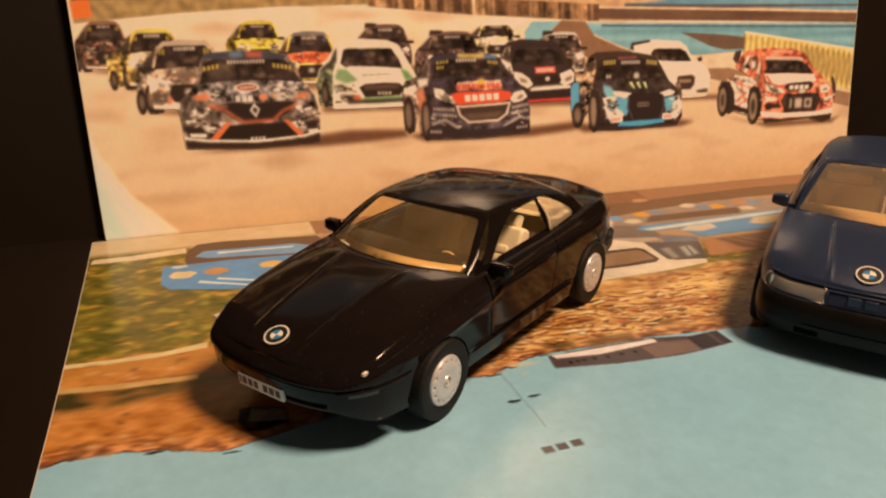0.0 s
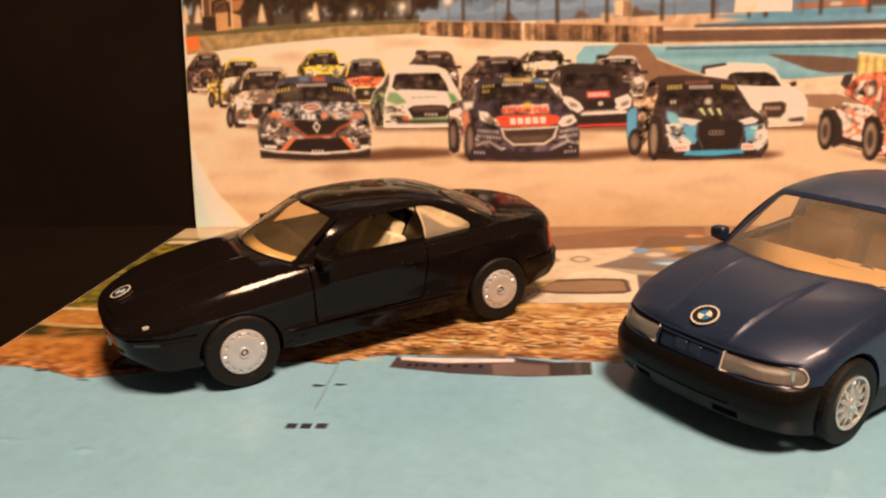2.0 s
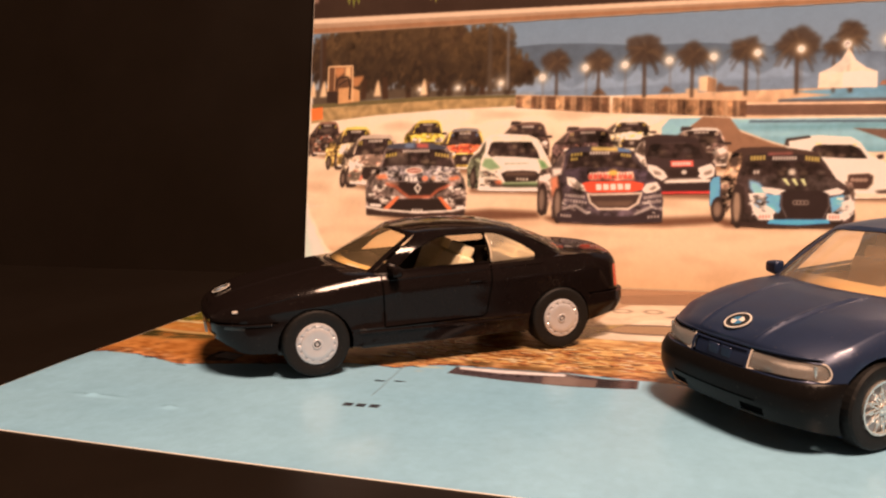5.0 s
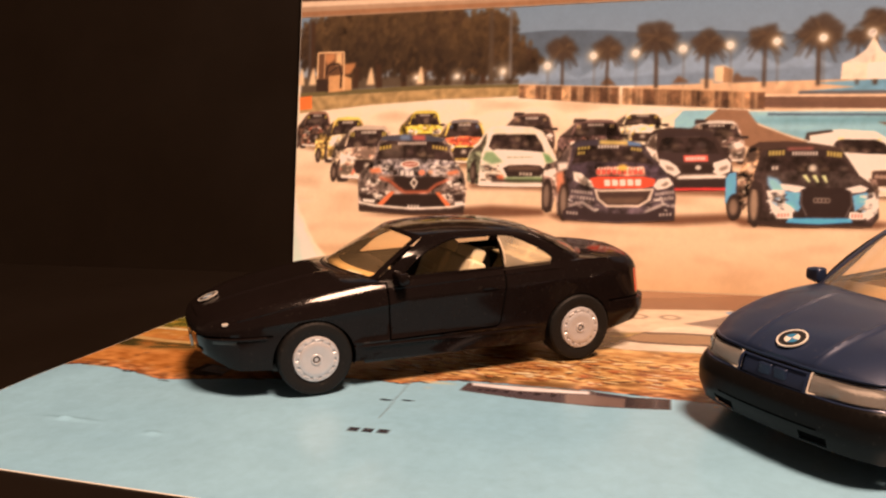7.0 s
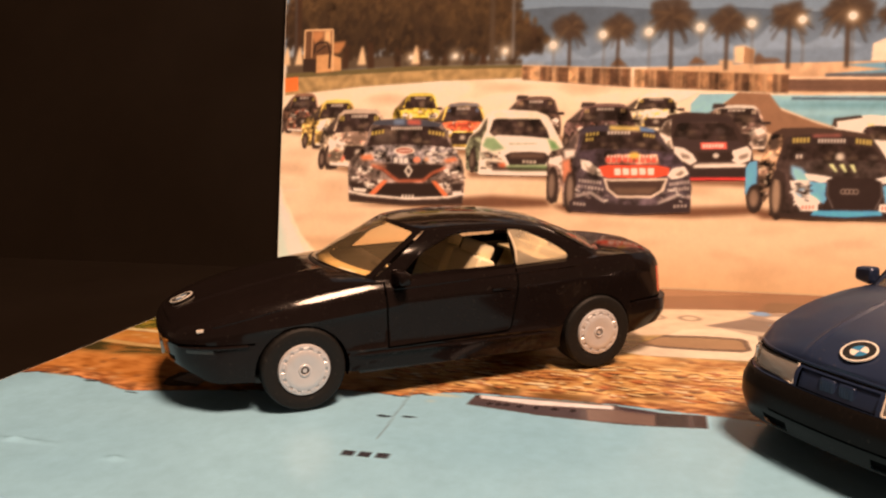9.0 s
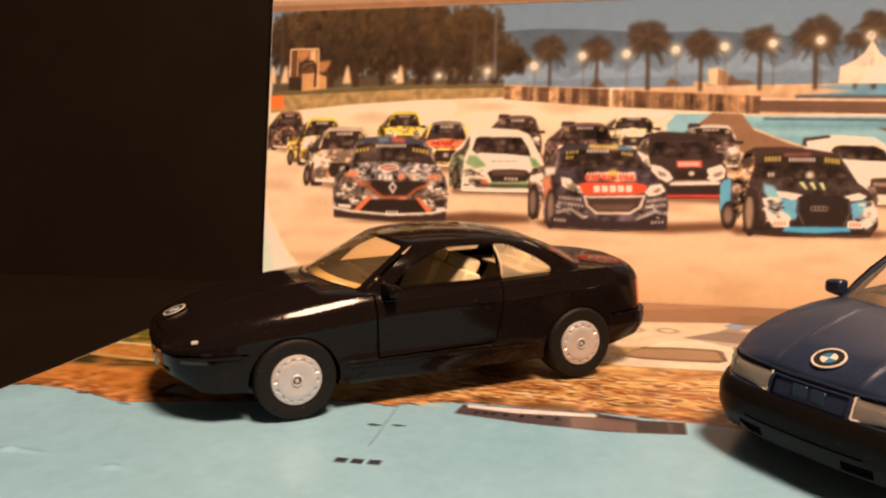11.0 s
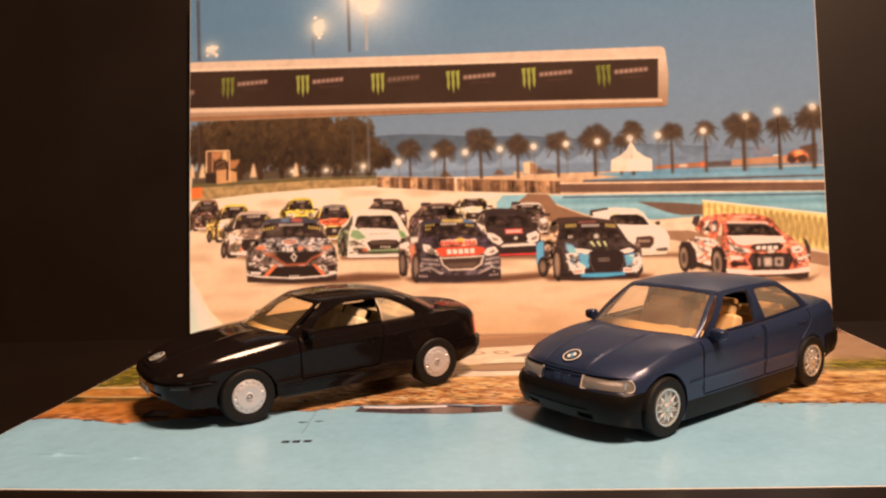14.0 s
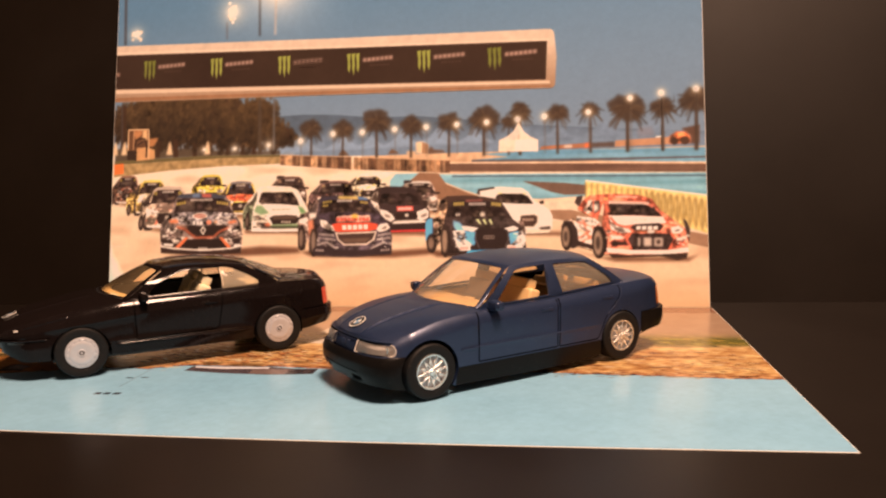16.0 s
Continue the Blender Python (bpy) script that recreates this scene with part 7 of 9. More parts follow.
q.poly([(243.7, 44.1), (246.2, 48.7), (249.4, 48.9), (248.3, 43.5), (245.5, 42.8)], (236, 200, 172), 0.0008, rough=(0.12, 0.18, 0.1))
q.poly([(245.5, 44.6), (247.6, 48.2), (251.2, 48.7), (251.4, 44.5), (249.3, 42.8)], (70, 58, 52), 0.0010, rough=(0.3, 0.4, 0.1))
q.disc(249.1, 45.3, 1.42, 1.70, (226, 206, 182), 0.0012, 16, soft=1)
q.line([(248.3, 42.8), (248.4, 48.7)], 0.56, (206, 98, 72), 0.0014, solid=False)
q.poly([(233.8, 37.3), (234.9, 39.6), (239.0, 40.4), (242.1, 38.5), (251.8, 35.5), (251.7, 24.8), (240.2, 28.1), (233.8, 30.8)], (226, 184, 152), 0.0016, rough=(0.2, 0.25, 0.1))
q.poly([(241.0, 41.7), (248.3, 40.7), (251.8, 38.3), (251.5, 30.6), (245.3, 28.4), (240.2, 30.7), (239.6, 37.2)], (250, 226, 200), 0.0018, rough=(0.15, 0.2, 0.1))
q.line([(240.9, 39.1), (250.8, 35.5)], 0.70, (206, 96, 66), 0.0020, soft=1, solid=False)
q.line([(240.2, 30.7), (251.3, 37.8)], 0.70, (206, 96, 66), 0.0022, soft=1, solid=False)
q.line([(242.1, 29.2), (251.5, 34.5)], 0.70, (206, 96, 66), 0.0024, soft=1, solid=False)
q.line([(243.5, 40.4), (246.6, 30.7)], 0.70, (206, 96, 66), 0.0026, soft=1, solid=False)
q.line([(241.6, 37.2), (251.0, 31.9)], 0.42, (70, 50, 44), 0.0028, soft=1, solid=False)
q.line([(241.0, 35.6), (250.0, 30.6)], 0.42, (226, 140, 90), 0.0030, soft=1, solid=False)
q.poly([(233.8, 29.5), (233.8, 37.3), (235.1, 39.3), (238.4, 39.5), (240.9, 35.9), (241.7, 28.1), (238.9, 26.9)], (44, 34, 32), 0.0032)
q.disc(236.1, 32.3, 2.70, 6.25, (30, 23, 21), 0.0034, 16)
q.disc(235.7, 32.3, 1.70, 4.83, (150, 122, 98), 0.0036, 16, soft=1)
q.disc(235.7, 32.3, 0.85, 2.56, (60, 48, 42), 0.0038, 16, soft=1)
q.poly([(239.7, 28.4), (251.1, 25.5), (251.1, 27.3), (240.9, 30.5)], (44, 33, 30), 0.0040)
q.poly([(247.3, 30.7), (248.2, 36.1), (250.3, 37.3), (252.8, 36.3), (254.6, 31.9), (254.5, 25.5), (251.7, 23.9)], (46, 35, 33), 0.0042)
q.disc(250.8, 29.3, 3.27, 7.10, (30, 23, 21), 0.0044, 16)
q.disc(250.3, 29.3, 1.99, 5.68, (156, 128, 104), 0.0046, 16, soft=1)
q.disc(250.3, 29.3, 0.99, 3.12, (58, 46, 40), 0.0048, 16, soft=1)
screen(q, [(253.4, 42.4), (253.2, 47.1), (255.5, 48.1), (270.9, 47.5), (274.6, 45.7), (279.0, 41.0), (265.8, 41.7), (258.2, 41.6)], 20, 13, 0.0050)
q.poly([(253.6, 41.9), (253.2, 46.6), (254.7, 47.6), (256.0, 43.4)], (206, 100, 74), 0.0052, soft=1)
q.line([(253.4, 47.3), (257.0, 47.9), (270.9, 47.5), (275.1, 45.4)], 1.26, (212, 116, 90), 0.0054, solid=False)
q.dashes((255.5, 47.0), (273.4, 46.2), 18, 1.28, (252, 232, 208), 0.0056, 0.7)
q.dashes((258.3, 49.8), (268.4, 49.5), 10, 0.85, (240, 190, 164), 0.0058, 0.7)
q.dashes((253.2, 48.6), (255.2, 48.8), 2, 1.28, (240, 200, 110), 0.0060, 0.7)
q.poly([(255.2, 41.6), (258.2, 41.6), (265.8, 41.5), (279.3, 40.8), (281.2, 38.2), (278.2, 37.7), (267.0, 37.6), (260.7, 36.9), (255.9, 38.9)], (252, 232, 208), 0.0062)
q.line([(255.9, 40.9), (258.8, 37.5), (264.5, 35.9)], 0.98, (212, 100, 74), 0.0064, solid=False)
q.line([(279.8, 40.3), (282.0, 37.4), (285.7, 36.6)], 0.84, (212, 100, 74), 0.0066, solid=False)
q.dashes((265.8, 39.2), (272.0, 39.1), 8, 0.85, (196, 160, 130), 0.0068, 0.7)
q.poly([(264.7, 36.1), (267.0, 37.6), (277.8, 38.0), (279.7, 36.7), (278.2, 34.7), (274.5, 33.7), (268.2, 34.0)], (50, 36, 34), 0.0070)
q.poly([(267.5, 35.1), (269.5, 35.2), (269.5, 36.8), (267.5, 36.7)], (250, 230, 206), 0.0072)
q.poly([(270.0, 35.0), (272.0, 35.1), (272.0, 36.8), (270.0, 36.7)], (250, 230, 206), 0.0074)
q.poly([(272.5, 35.0), (274.5, 35.1), (274.5, 36.8), (272.5, 36.7)], (250, 230, 206), 0.0076)
q.poly([(275.0, 35.0), (277.0, 35.1), (277.0, 36.7), (275.0, 36.6)], (250, 230, 206), 0.0078)
q.dashes((268.0, 33.8), (277.2, 33.9), 10, 0.99, (222, 128, 82), 0.0080, 0.7)
q.poly([(255.4, 38.5), (259.4, 37.0), (264.2, 35.4), (265.2, 34.1), (260.7, 33.6), (256.4, 35.2)], (240, 218, 194), 0.0082, rough=(0.12, 0.18, 0.1))
q.poly([(282.7, 35.7), (285.9, 36.6), (288.1, 35.1), (286.9, 33.3), (283.2, 33.4)], (240, 218, 194), 0.0084, rough=(0.12, 0.18, 0.1))
q.poly([(257.7, 36.5), (262.7, 34.9), (261.4, 34.1), (258.1, 35.2)], (90, 74, 66), 0.0086, soft=1)
q.poly([(283.9, 34.6), (286.9, 35.4), (286.4, 34.1), (284.2, 33.9)], (90, 74, 66), 0.0088, soft=1)
q.line([(265.2, 33.6), (263.2, 31.8), (265.6, 26.7)], 0.84, (222, 96, 66), 0.0090, solid=False)
q.line([(282.7, 33.4), (284.6, 31.3), (281.8, 26.3)], 0.84, (222, 96, 66), 0.0092, solid=False)
q.poly([(265.5, 33.6), (268.2, 33.3), (278.2, 33.4), (282.4, 33.1), (283.9, 30.8), (281.3, 26.0), (266.1, 25.9), (263.7, 30.5)], (50, 38, 36), 0.0094, rough=(0.12, 0.18, 0.1))
q.disc(274.0, 34.2, 1.70, 0.85, (214, 194, 172), 0.0096, 16)
q.poly([(268.1, 27.7), (269.2, 27.6), (269.2, 31.5), (268.2, 31.5)], (196, 172, 150), 0.0098, soft=1)
q.poly([(270.7, 27.6), (274.2, 27.6), (274.2, 31.5), (270.7, 31.5)], (196, 172, 150), 0.0100, soft=1)
q.poly([(275.4, 27.6), (279.1, 27.6), (279.2, 31.4), (275.4, 31.4)], (196, 172, 150), 0.0102, soft=1)
q.poly([(276.4, 28.5), (278.1, 28.5), (278.2, 30.5), (276.4, 30.5)], (58, 44, 40), 0.0104, soft=1)
q.poly([(255.3, 33.2), (260.7, 33.1), (263.7, 30.5), (265.1, 27.7), (256.8, 27.8), (255.1, 30.6)], (204, 96, 72), 0.0106, rough=(0.3, 0.35, 0.1))
q.poly([(255.6, 32.6), (260.9, 32.3), (262.4, 31.0), (256.8, 30.8)], (250, 226, 200), 0.0108, soft=1)
q.poly([(255.8, 30.1), (263.1, 29.7), (264.6, 27.9), (256.8, 27.8)], (38, 28, 26), 0.0110, soft=1)
q.poly([(284.6, 32.3), (289.3, 33.3), (290.0, 30.3), (289.5, 27.5), (284.1, 27.0), (283.1, 28.8)], (196, 92, 70), 0.0112, rough=(0.3, 0.35, 0.1))
q.poly([(285.1, 31.1), (289.3, 31.8), (289.5, 30.3), (285.1, 29.8)], (250, 226, 200), 0.0114, soft=1)
q.poly([(288.2, 39.8), (289.6, 38.9), (291.1, 35.3), (290.7, 29.0), (289.8, 31.5)], (56, 44, 40), 0.0116)
q.poly([(254.0, 27.0), (265.6, 25.9), (281.8, 25.8), (290.0, 27.0), (290.5, 24.9), (281.8, 24.0), (265.6, 24.1), (254.5, 24.9)], (252, 234, 210), 0.0118)
q.poly([(255.0, 24.4), (265.6, 23.6), (290.0, 24.4), (289.7, 22.4), (285.5, 21.4), (278.1, 23.3), (256.7, 22.6)], (46, 34, 29), 0.0120)
stickers(q, [(253.1, 35.7), (258.1, 34.4), (256.8, 28.0), (254.5, 28.0)], 14, MIXED, 51, 0.8, 0.0122)
stickers(q, [(285.1, 32.8), (290.1, 33.3), (290.0, 27.7), (285.6, 27.5)], 12, MIXED, 52, 0.7, 0.0124)
q.done("printed_car", photo, "red and white rally car")

PHOTO.picture.draw()
for k, c in enumerate(LAMPS[:13]):
    PHOTO.picture.glow(c[0], c[1], 2.2, (236, 200, 150), 0.6)
    PHOTO.picture.glow(c[0], c[1], 1.1, (255, 250, 232), 1.3)
for c, r in (((67.6, 147.4), 7.0), ((12.8, 138.9), 4.0), ((92.2, 157.0), 10.0), ((86.0, 163.0), 9.0), ((71.2, 77.5), 2.4), ((89.1, 78.6), 3.0), ((54.4, 77.6), 2.0)):
    PHOTO.picture.glow(c[0], c[1], r, (226, 206, 176), 0.55)
    PHOTO.picture.glow(c[0], c[1], r * 0.4, (255, 240, 210), 0.9)
PHOTO.picture.finish(-0.35, 0.004, 1.1, (23, 16, 11))
PHOTO.build()

# ---- the flat page ----
SHORE_X = (-2, 5, 11, 18, 26, 32, 36, 77, 87, 91, 96, 101, 106, 136, 153, 160, 164, 228, 253, 270, 287, 307)
SHORE_Y = (-120.3, -119.2, -118.8, -119.3, -121.5, -124, -123.2, -112.6, -113.2, -113.6, -111.0, -109.2, -108.2, -108.2, -109.9, -110.4, -111.8, -110.6, -111.8, -112.7, -114.2, -114)


def coast(x):
    """The shoreline: headlands and shallow bays, with small irregular steps."""
    return float(np.interp(x, SHORE_X, SHORE_Y)) + 0.45 * nz(x, 0, 0.3, 4) + 0.3 * nz(x, 0, 0.9, 5)


def plain_tone(x, y):
    """Aerial view: ochre cliffs over the water, fields, a dark bank, and a sandy yard by the fold."""
    warp = 3.0 * nz(x, y, 0.08, 21)
    big = nz(x * 0.4, y + warp, 0.11, 1)
    mid = nz(x * 0.5, y + warp, 0.32, 2)
    fine = nz(x * 0.35, y, 1.1, 3)
    n = big * 0.5 + mid * 0.55 + fine * 0.4
    left = max(0.0, min(1.0, (95 - x) / 30))
    sand = mix((208, 170, 124), (230, 198, 154), 0.5 + n * 0.5)
    grass = mix((82, 80, 28), (150, 122, 44), 0.45 + 0.9 * n)
    grass = mix(grass, (190, 166, 60), max(0.0, nz(x, y * 1.4, 0.2, 31) * 1.4 - 0.1))
    grass = mix(grass, (62, 66, 22), max(0.0, nz(x, y * 1.4, 0.3, 37) * 1.3 - 0.2))
    grass = mix(grass, (216, 156, 66), max(0.0, mid * 1.6 - 0.35 + fine * 0.8))
    cliff = mix((178, 112, 54), (246, 196, 122), 0.5 + 1.3 * n)
    cliff = mix(cliff, (104, 54, 28), max(0.0, -n * 1.8 - 0.3))
    ochre = mix((168, 96, 38), (228, 150, 78), 0.5 + 1.2 * n)
    rim = 1 - min(1.0, max(0.0, y - coast(x)) / 6)
    rocky = mix(mix(ochre, cliff, 1 - left), mix((92, 44, 28), (230, 150, 96), 0.5 + 1.6 * fine + mid), rim * 0.75)
    edge = -73 - 6 * left + 2.5 * nz(x, 0, 0.07, 8)
    field = mix(sand, grass, max(0.0, min(1.0, (-y - 12) / 4))) if x < 70 else mix(mix(sand, (140, 90, 62), 0.85 if y > -13 + mid else 0.5), grass, min(1.0, 1.15 * math.exp(-((y + 66 + 3 * nz(x, 0, 0.05, 3)) / 8) ** 2)))
    tone = mix(field, rocky, (edge - y) / 3 + mid)
    if left > 0:
        bank = math.exp(-((y + 97 + 2 * big) / 3.6) ** 2) * (0.75 + mid)
        tone = mix(tone, (66, 56, 26), bank * left)
        strip_ = math.exp(-((y + 86 + mid) / 3.5) ** 2)
        tone = mix(tone, (198, 136, 62), strip_ * left * 0.7)
    return tone


def flat_spot(u, v):
    x0, x1 = 2.2 - 2.4 * v ** 2, 299.9 + 2.9 * v
    return x0 + (x1 - x0) * u, -0.4 + (-173.2 - 3.2 * np.sin(u * 3.1) + 0.4) * v


GROUND = Page("flat_page", flat, lambda u, v: flat_spot(u, 1 - v), 760, 450, Picture(-2, -182, 305, 0.5, 0.38, 4), "aerial view of a coast with pale blue water", -1, 0.72)
land = GROUND.ob


def water_tone(x, y):
    n = nz(x, y, 0.02, 9) * 0.35 + nz(x * 0.3, y, 0.1, 2) * 0.1
    return mix((142, 184, 195), (164, 200, 206), 0.5 + n)


GROUND.picture.ground(plain_tone, 2)
edge_line = [(x, coast(x)) for x in (-2 + 0.5 * i for i in range(617))]
q = Plate(GROUND, LIFT)
q.poly([(x, y + 0.5 * (0.5 + 1.2 * nz(x, 1, 0.35, 11))) for x, y in edge_line] + [(306, -183), (-2, -183)], (74, 50, 36), 0)
q.done("printed_shore", land)
q = Plate(GROUND, LIFT * 2)
q.poly(edge_line + [(306, -183), (-2, -183)], water_tone, 0, rough=(0.003, 0.003, 0.004))
q.done("printed_water", land, "pale blue water")


def floor_plate(level):
    return Plate(GROUND, LIFT * (level + 2))


q = floor_plate(1)
q.poly([(3.3, -16.4), (13.4, -16.3), (29.7, -13.9), (29.6, -18.3), (15.1, -20.1), (2.8, -19.9)], (240, 206, 160))
q.poly([(1.3, -80.6), (11.6, -81.2), (22.5, -80.8), (32.5, -78.7), (32.3, -81.6), (22.5, -83.0), (11.7, -83.1), (1.3, -82.6)], (228, 196, 136), 0.005)
q.poly([(0.8, -90.8), (12.2, -92.6), (29.5, -93.6), (29.6, -95.6), (12.3, -95.0), (0.8, -93.2)], (206, 160, 96), 0.005)
q.done("printed_road", land, "pale road across a field", "stuff")
q = floor_plate(2)
q.poly([(28.9, -24.3), (29.9, -17.0), (33.1, -11.9), (40.9, -11.2), (69.9, -14.6), (74.6, -27.6), (71.7, -41.1), (39.9, -34.9), (30.0, -30.0)], (88, 62, 48))
q.poly([(22.1, -40.7), (22.7, -27.8), (40.5, -27.8), (74.1, -29.9), (78.1, -43.0), (62.9, -53.3), (38.9, -49.1), (24.3, -44.9)], (84, 146, 190), 0.005)
q.poly([(31.9, -22.4), (34.5, -18.4), (61.8, -19.6), (68.2, -23.6), (63.9, -28.3), (35.8, -24.5)], (110, 156, 190), 0.006)
q.done("printed_pool_terrace", land, "blue pool terrace with round parasols")
q = floor_plate(4)
for a, rx, ry, tone in (((27.8, -35.5), 5.0, 3.4, (232, 204, 150)), ((27.8, -36.3), 2.4, 1.8, (232, 170, 50)), ((37.2, -35.4), 4.6, 3.2, (196, 140, 84)), ((52.9, -34.4), 5, 3.4, (222, 180, 110)),
                        ((27.3, -29.2), 3.0, 1.6, (200, 206, 206))):
    q.disc(a[0], a[1], rx * 0.75, ry * 0.75, tone, 0.002 * ry, 14, 0.15, rnd)
for a, b in (((32.1, -41.8), (45.0, -47.8)), ((37.2, -40.9), (49.8, -46.4)), ((38.5, -21.0), (61.4, -22.1))):
    q.bar(a[0], a[1], b[0], b[1], 1.6, (214, 222, 222), 0.01, 1.0)
q.done("printed_parasol", land, kind="stuff")
# a white hall with a long window, a dark annexe and terraces beyond
q = floor_plate(2)
q.poly([(134.6, -72.4), (149.8, -49.5), (160.3, -45.6), (167.7, -47.4), (168.7, -50.9), (168.0, -66.1), (179.6, -68.8), (178.0, -71.6), (163.2, -73.2), (140.3, -74.2)], (232, 206, 172))
q.poly([(138.2, -65.5), (145.0, -55.5), (155.3, -54.2), (164.1, -54.6), (165.4, -56.1), (165.6, -64.7), (163.1, -66.7), (152.6, -67.3), (144.3, -67.1)], (84, 62, 52), 0.002)
q.poly([(138.8, -64.4), (144.1, -57.9), (154.0, -56.4), (163.0, -56.3), (164.0, -57.6), (164.4, -64.3), (153.7, -65.5), (145.9, -65.5)], (150, 112, 78), 0.003)
q.poly([(168.5, -51.3), (173.9, -52.5), (186.4, -55.1), (180.1, -68.7), (170.2, -67.1), (167.8, -65.2)], (82, 76, 76), 0.002)
q.poly([(170.5, -57.7), (173.9, -57.2), (172.3, -65.3), (170.0, -65.8)], (150, 138, 126), 0.003, soft=1)
q.poly([(177.3, -57.9), (181.7, -57.3), (180.1, -64.4), (175.1, -65.6)], (166, 160, 148), 0.003, soft=1)
q.poly([(179.5, -57.7), (180.3, -57.6), (178.2, -64.5), (177.1, -64.9)], (96, 92, 90), 0.004)
q.poly([(155.9, -43.8), (169.4, -32.6), (178.5, -35.3), (178.1, -46.1), (174.6, -51.5), (168.7, -50.9), (160.3, -45.6)], (112, 96, 88), 0.001, soft=1)
q.poly([(158.5, -44.6), (175.2, -48.1), (175.4, -51.0), (168.7, -50.9)], (190, 166, 140), 0.0015, soft=1)
q.poly([(177.9, -46.4), (189.0, -51.4), (184.0, -57.9), (173.9, -56.0)], (100, 108, 116), 0.0015, soft=1)
q.done("printed_hall", land, "white hall with a long brown window")
q = floor_plate(1)
q.poly([(134.5, -14.8), (154.8, -8.8), (197.6, 5.3), (194.6, -14.4), (171.8, -23.1), (141.8, -27.2)], (128, 82, 58), 0, soft=1)
q.poly([(138.5, -37.6), (144.2, -28.2), (171.3, -23.9), (165.3, -49.2), (134.5, -58.5)], (222, 192, 156), 0.001, soft=1)
for a, rx in (((142.2, -37.5), 3.4), ((152.2, -36.8), 3.0)):
    q.disc(a[0], a[1], rx, 3.0, (120, 96, 80), 0.002, 14, 0.1, rnd, soft=1)
    q.disc(a[0], a[1], rx * 0.75, 2.3, (216, 186, 150), 0.003, 14, 0.1, rnd, soft=1)
q.done("printed_forecourt", land, "pale forecourt beside a brown band")
q = floor_plate(3)
q.poly([(176.5, -13.1), (204.2, -12.0), (240.4, -9.9), (268.6, -10.6), (259.0, -21.2), (232.7, -19.6), (207.1, -21.2), (186.2, -23.0), (170.8, -26.1)], (100, 68, 48), -0.003, soft=1)
q.poly([(167.0, -34.1), (172.9, -26.8), (187.7, -23.5), (216.9, -20.4), (244.0, -22.4), (242.8, -32.8), (239.2, -36.9), (205.0, -36.4), (177.3, -37.2)], (150, 128, 112), 0.0, soft=1)
q.poly([(179.8, -34.6), (185.0, -29.0), (206.8, -29.2), (222.2, -29.3), (218.5, -35.2), (201.0, -34.7)], (84, 60, 48), 0.001, soft=1)
q.poly([(172.5, -39.7), (177.3, -37.2), (195.7, -37.3), (236.6, -35.6), (241.0, -35.9), (226.8, -52.1), (202.1, -51.6), (190.4, -51.9), (187.1, -42.4), (175.7, -42.4)], (84, 142, 176), 0.002, soft=1)
q.poly([(174.8, -40.0), (194.9, -38.5), (222.6, -36.9), (236.6, -36.6), (234.6, -39.0), (201.4, -41.3), (177.5, -42.1)], (206, 206, 196), 0.003, soft=1)
q.poly([(186.4, -44.7), (191.9, -41.6), (201.1, -41.7), (200.8, -45.6), (193.4, -47.7)], (206, 186, 164), 0.0035, soft=1)
q.poly([(214.1, -45.2), (219.4, -40.7), (233.6, -40.2), (229.4, -46.1), (219.1, -47.6)], (206, 180, 140), 0.0035, soft=1)
for a, tone in (((183.2, -26.5), (222, 150, 44)), ((215.0, -26.4), (222, 150, 44)), ((172.0, -27.9), (96, 150, 186)), ((176.4, -32.0), (214, 190, 160)), ((189.9, -26.1), (106, 134, 156)), ((205.1, -22.6), (214, 190, 164)), ((209.2, -25.9), (110, 134, 152)),
                ((224.5, -31.0), (206, 184, 150)), ((231.2, -26.2), (110, 134, 152)), ((226.2, -24.7), (190, 120, 80)), ((191.2, -12.2), (190, 130, 90))):
    q.disc(a[0], a[1], 3.2, 2.4, tone, 0.005, 12, 0.2, rnd, soft=1)
q.poly([(188.4, -54.5), (200.3, -54.0), (220.1, -53.7), (210.4, -66.0), (194.9, -67.0), (183.8, -67.3), (181.9, -66.7)], (176, 118, 76), 0.0, soft=1)
q.poly([(193.1, -54.7), (204.8, -54.6), (219.8, -54.0), (211.7, -64.4), (202.6, -67.5), (196.1, -63.6)], (110, 78, 58), 0.002, soft=1)
for k in range(3):
    a, b = Vector((192.3, -53.7)).lerp(Vector((200.3, -54.0)), k / 2), Vector((196.3, -63.3)).lerp(Vector((209.4, -63.3)), k / 2)
    q.bar(*a, *b, 0.8, (150, 112, 80), 0.003, soft=1, solid=False)
q.done("printed_terrace", land, "blue and white terraces with parasols")
q = floor_plate(2)
q.poly([(105.7, -114.9), (106.4, -109.4), (118.0, -108.8), (135.0, -108.8), (143.8, -110.6), (152.2, -110.1), (152.2, -116.5), (142.7, -117.7), (136.5, -118.2), (120.3, -117.3)], (92, 74, 70))
q.poly([(107.3, -109.3), (118.0, -109.4), (134.6, -109.2), (134.7, -111.0), (118.5, -112.2), (107.9, -111.0)], (240, 222, 208), 0.004)
q.poly([(106.2, -112.4), (118.4, -112.8), (129.4, -112.4), (129.9, -117.2), (120.3, -116.6), (106.2, -114.4)], (84, 70, 70), 0.005, soft=1)
for x in (110.2, 112.0, 113.6, 116.4, 119.6, 123.4, 127.0):
    q.disc(x, -113.6, 0.55, 0.7, (40, 32, 32), 0.006, 8, 0.3, rnd)
q.poly([(129.5, -112.2), (135.7, -111.2), (142.7, -111.0), (142.7, -117.4), (130.2, -117.6)], (126, 100, 88), 0.005)
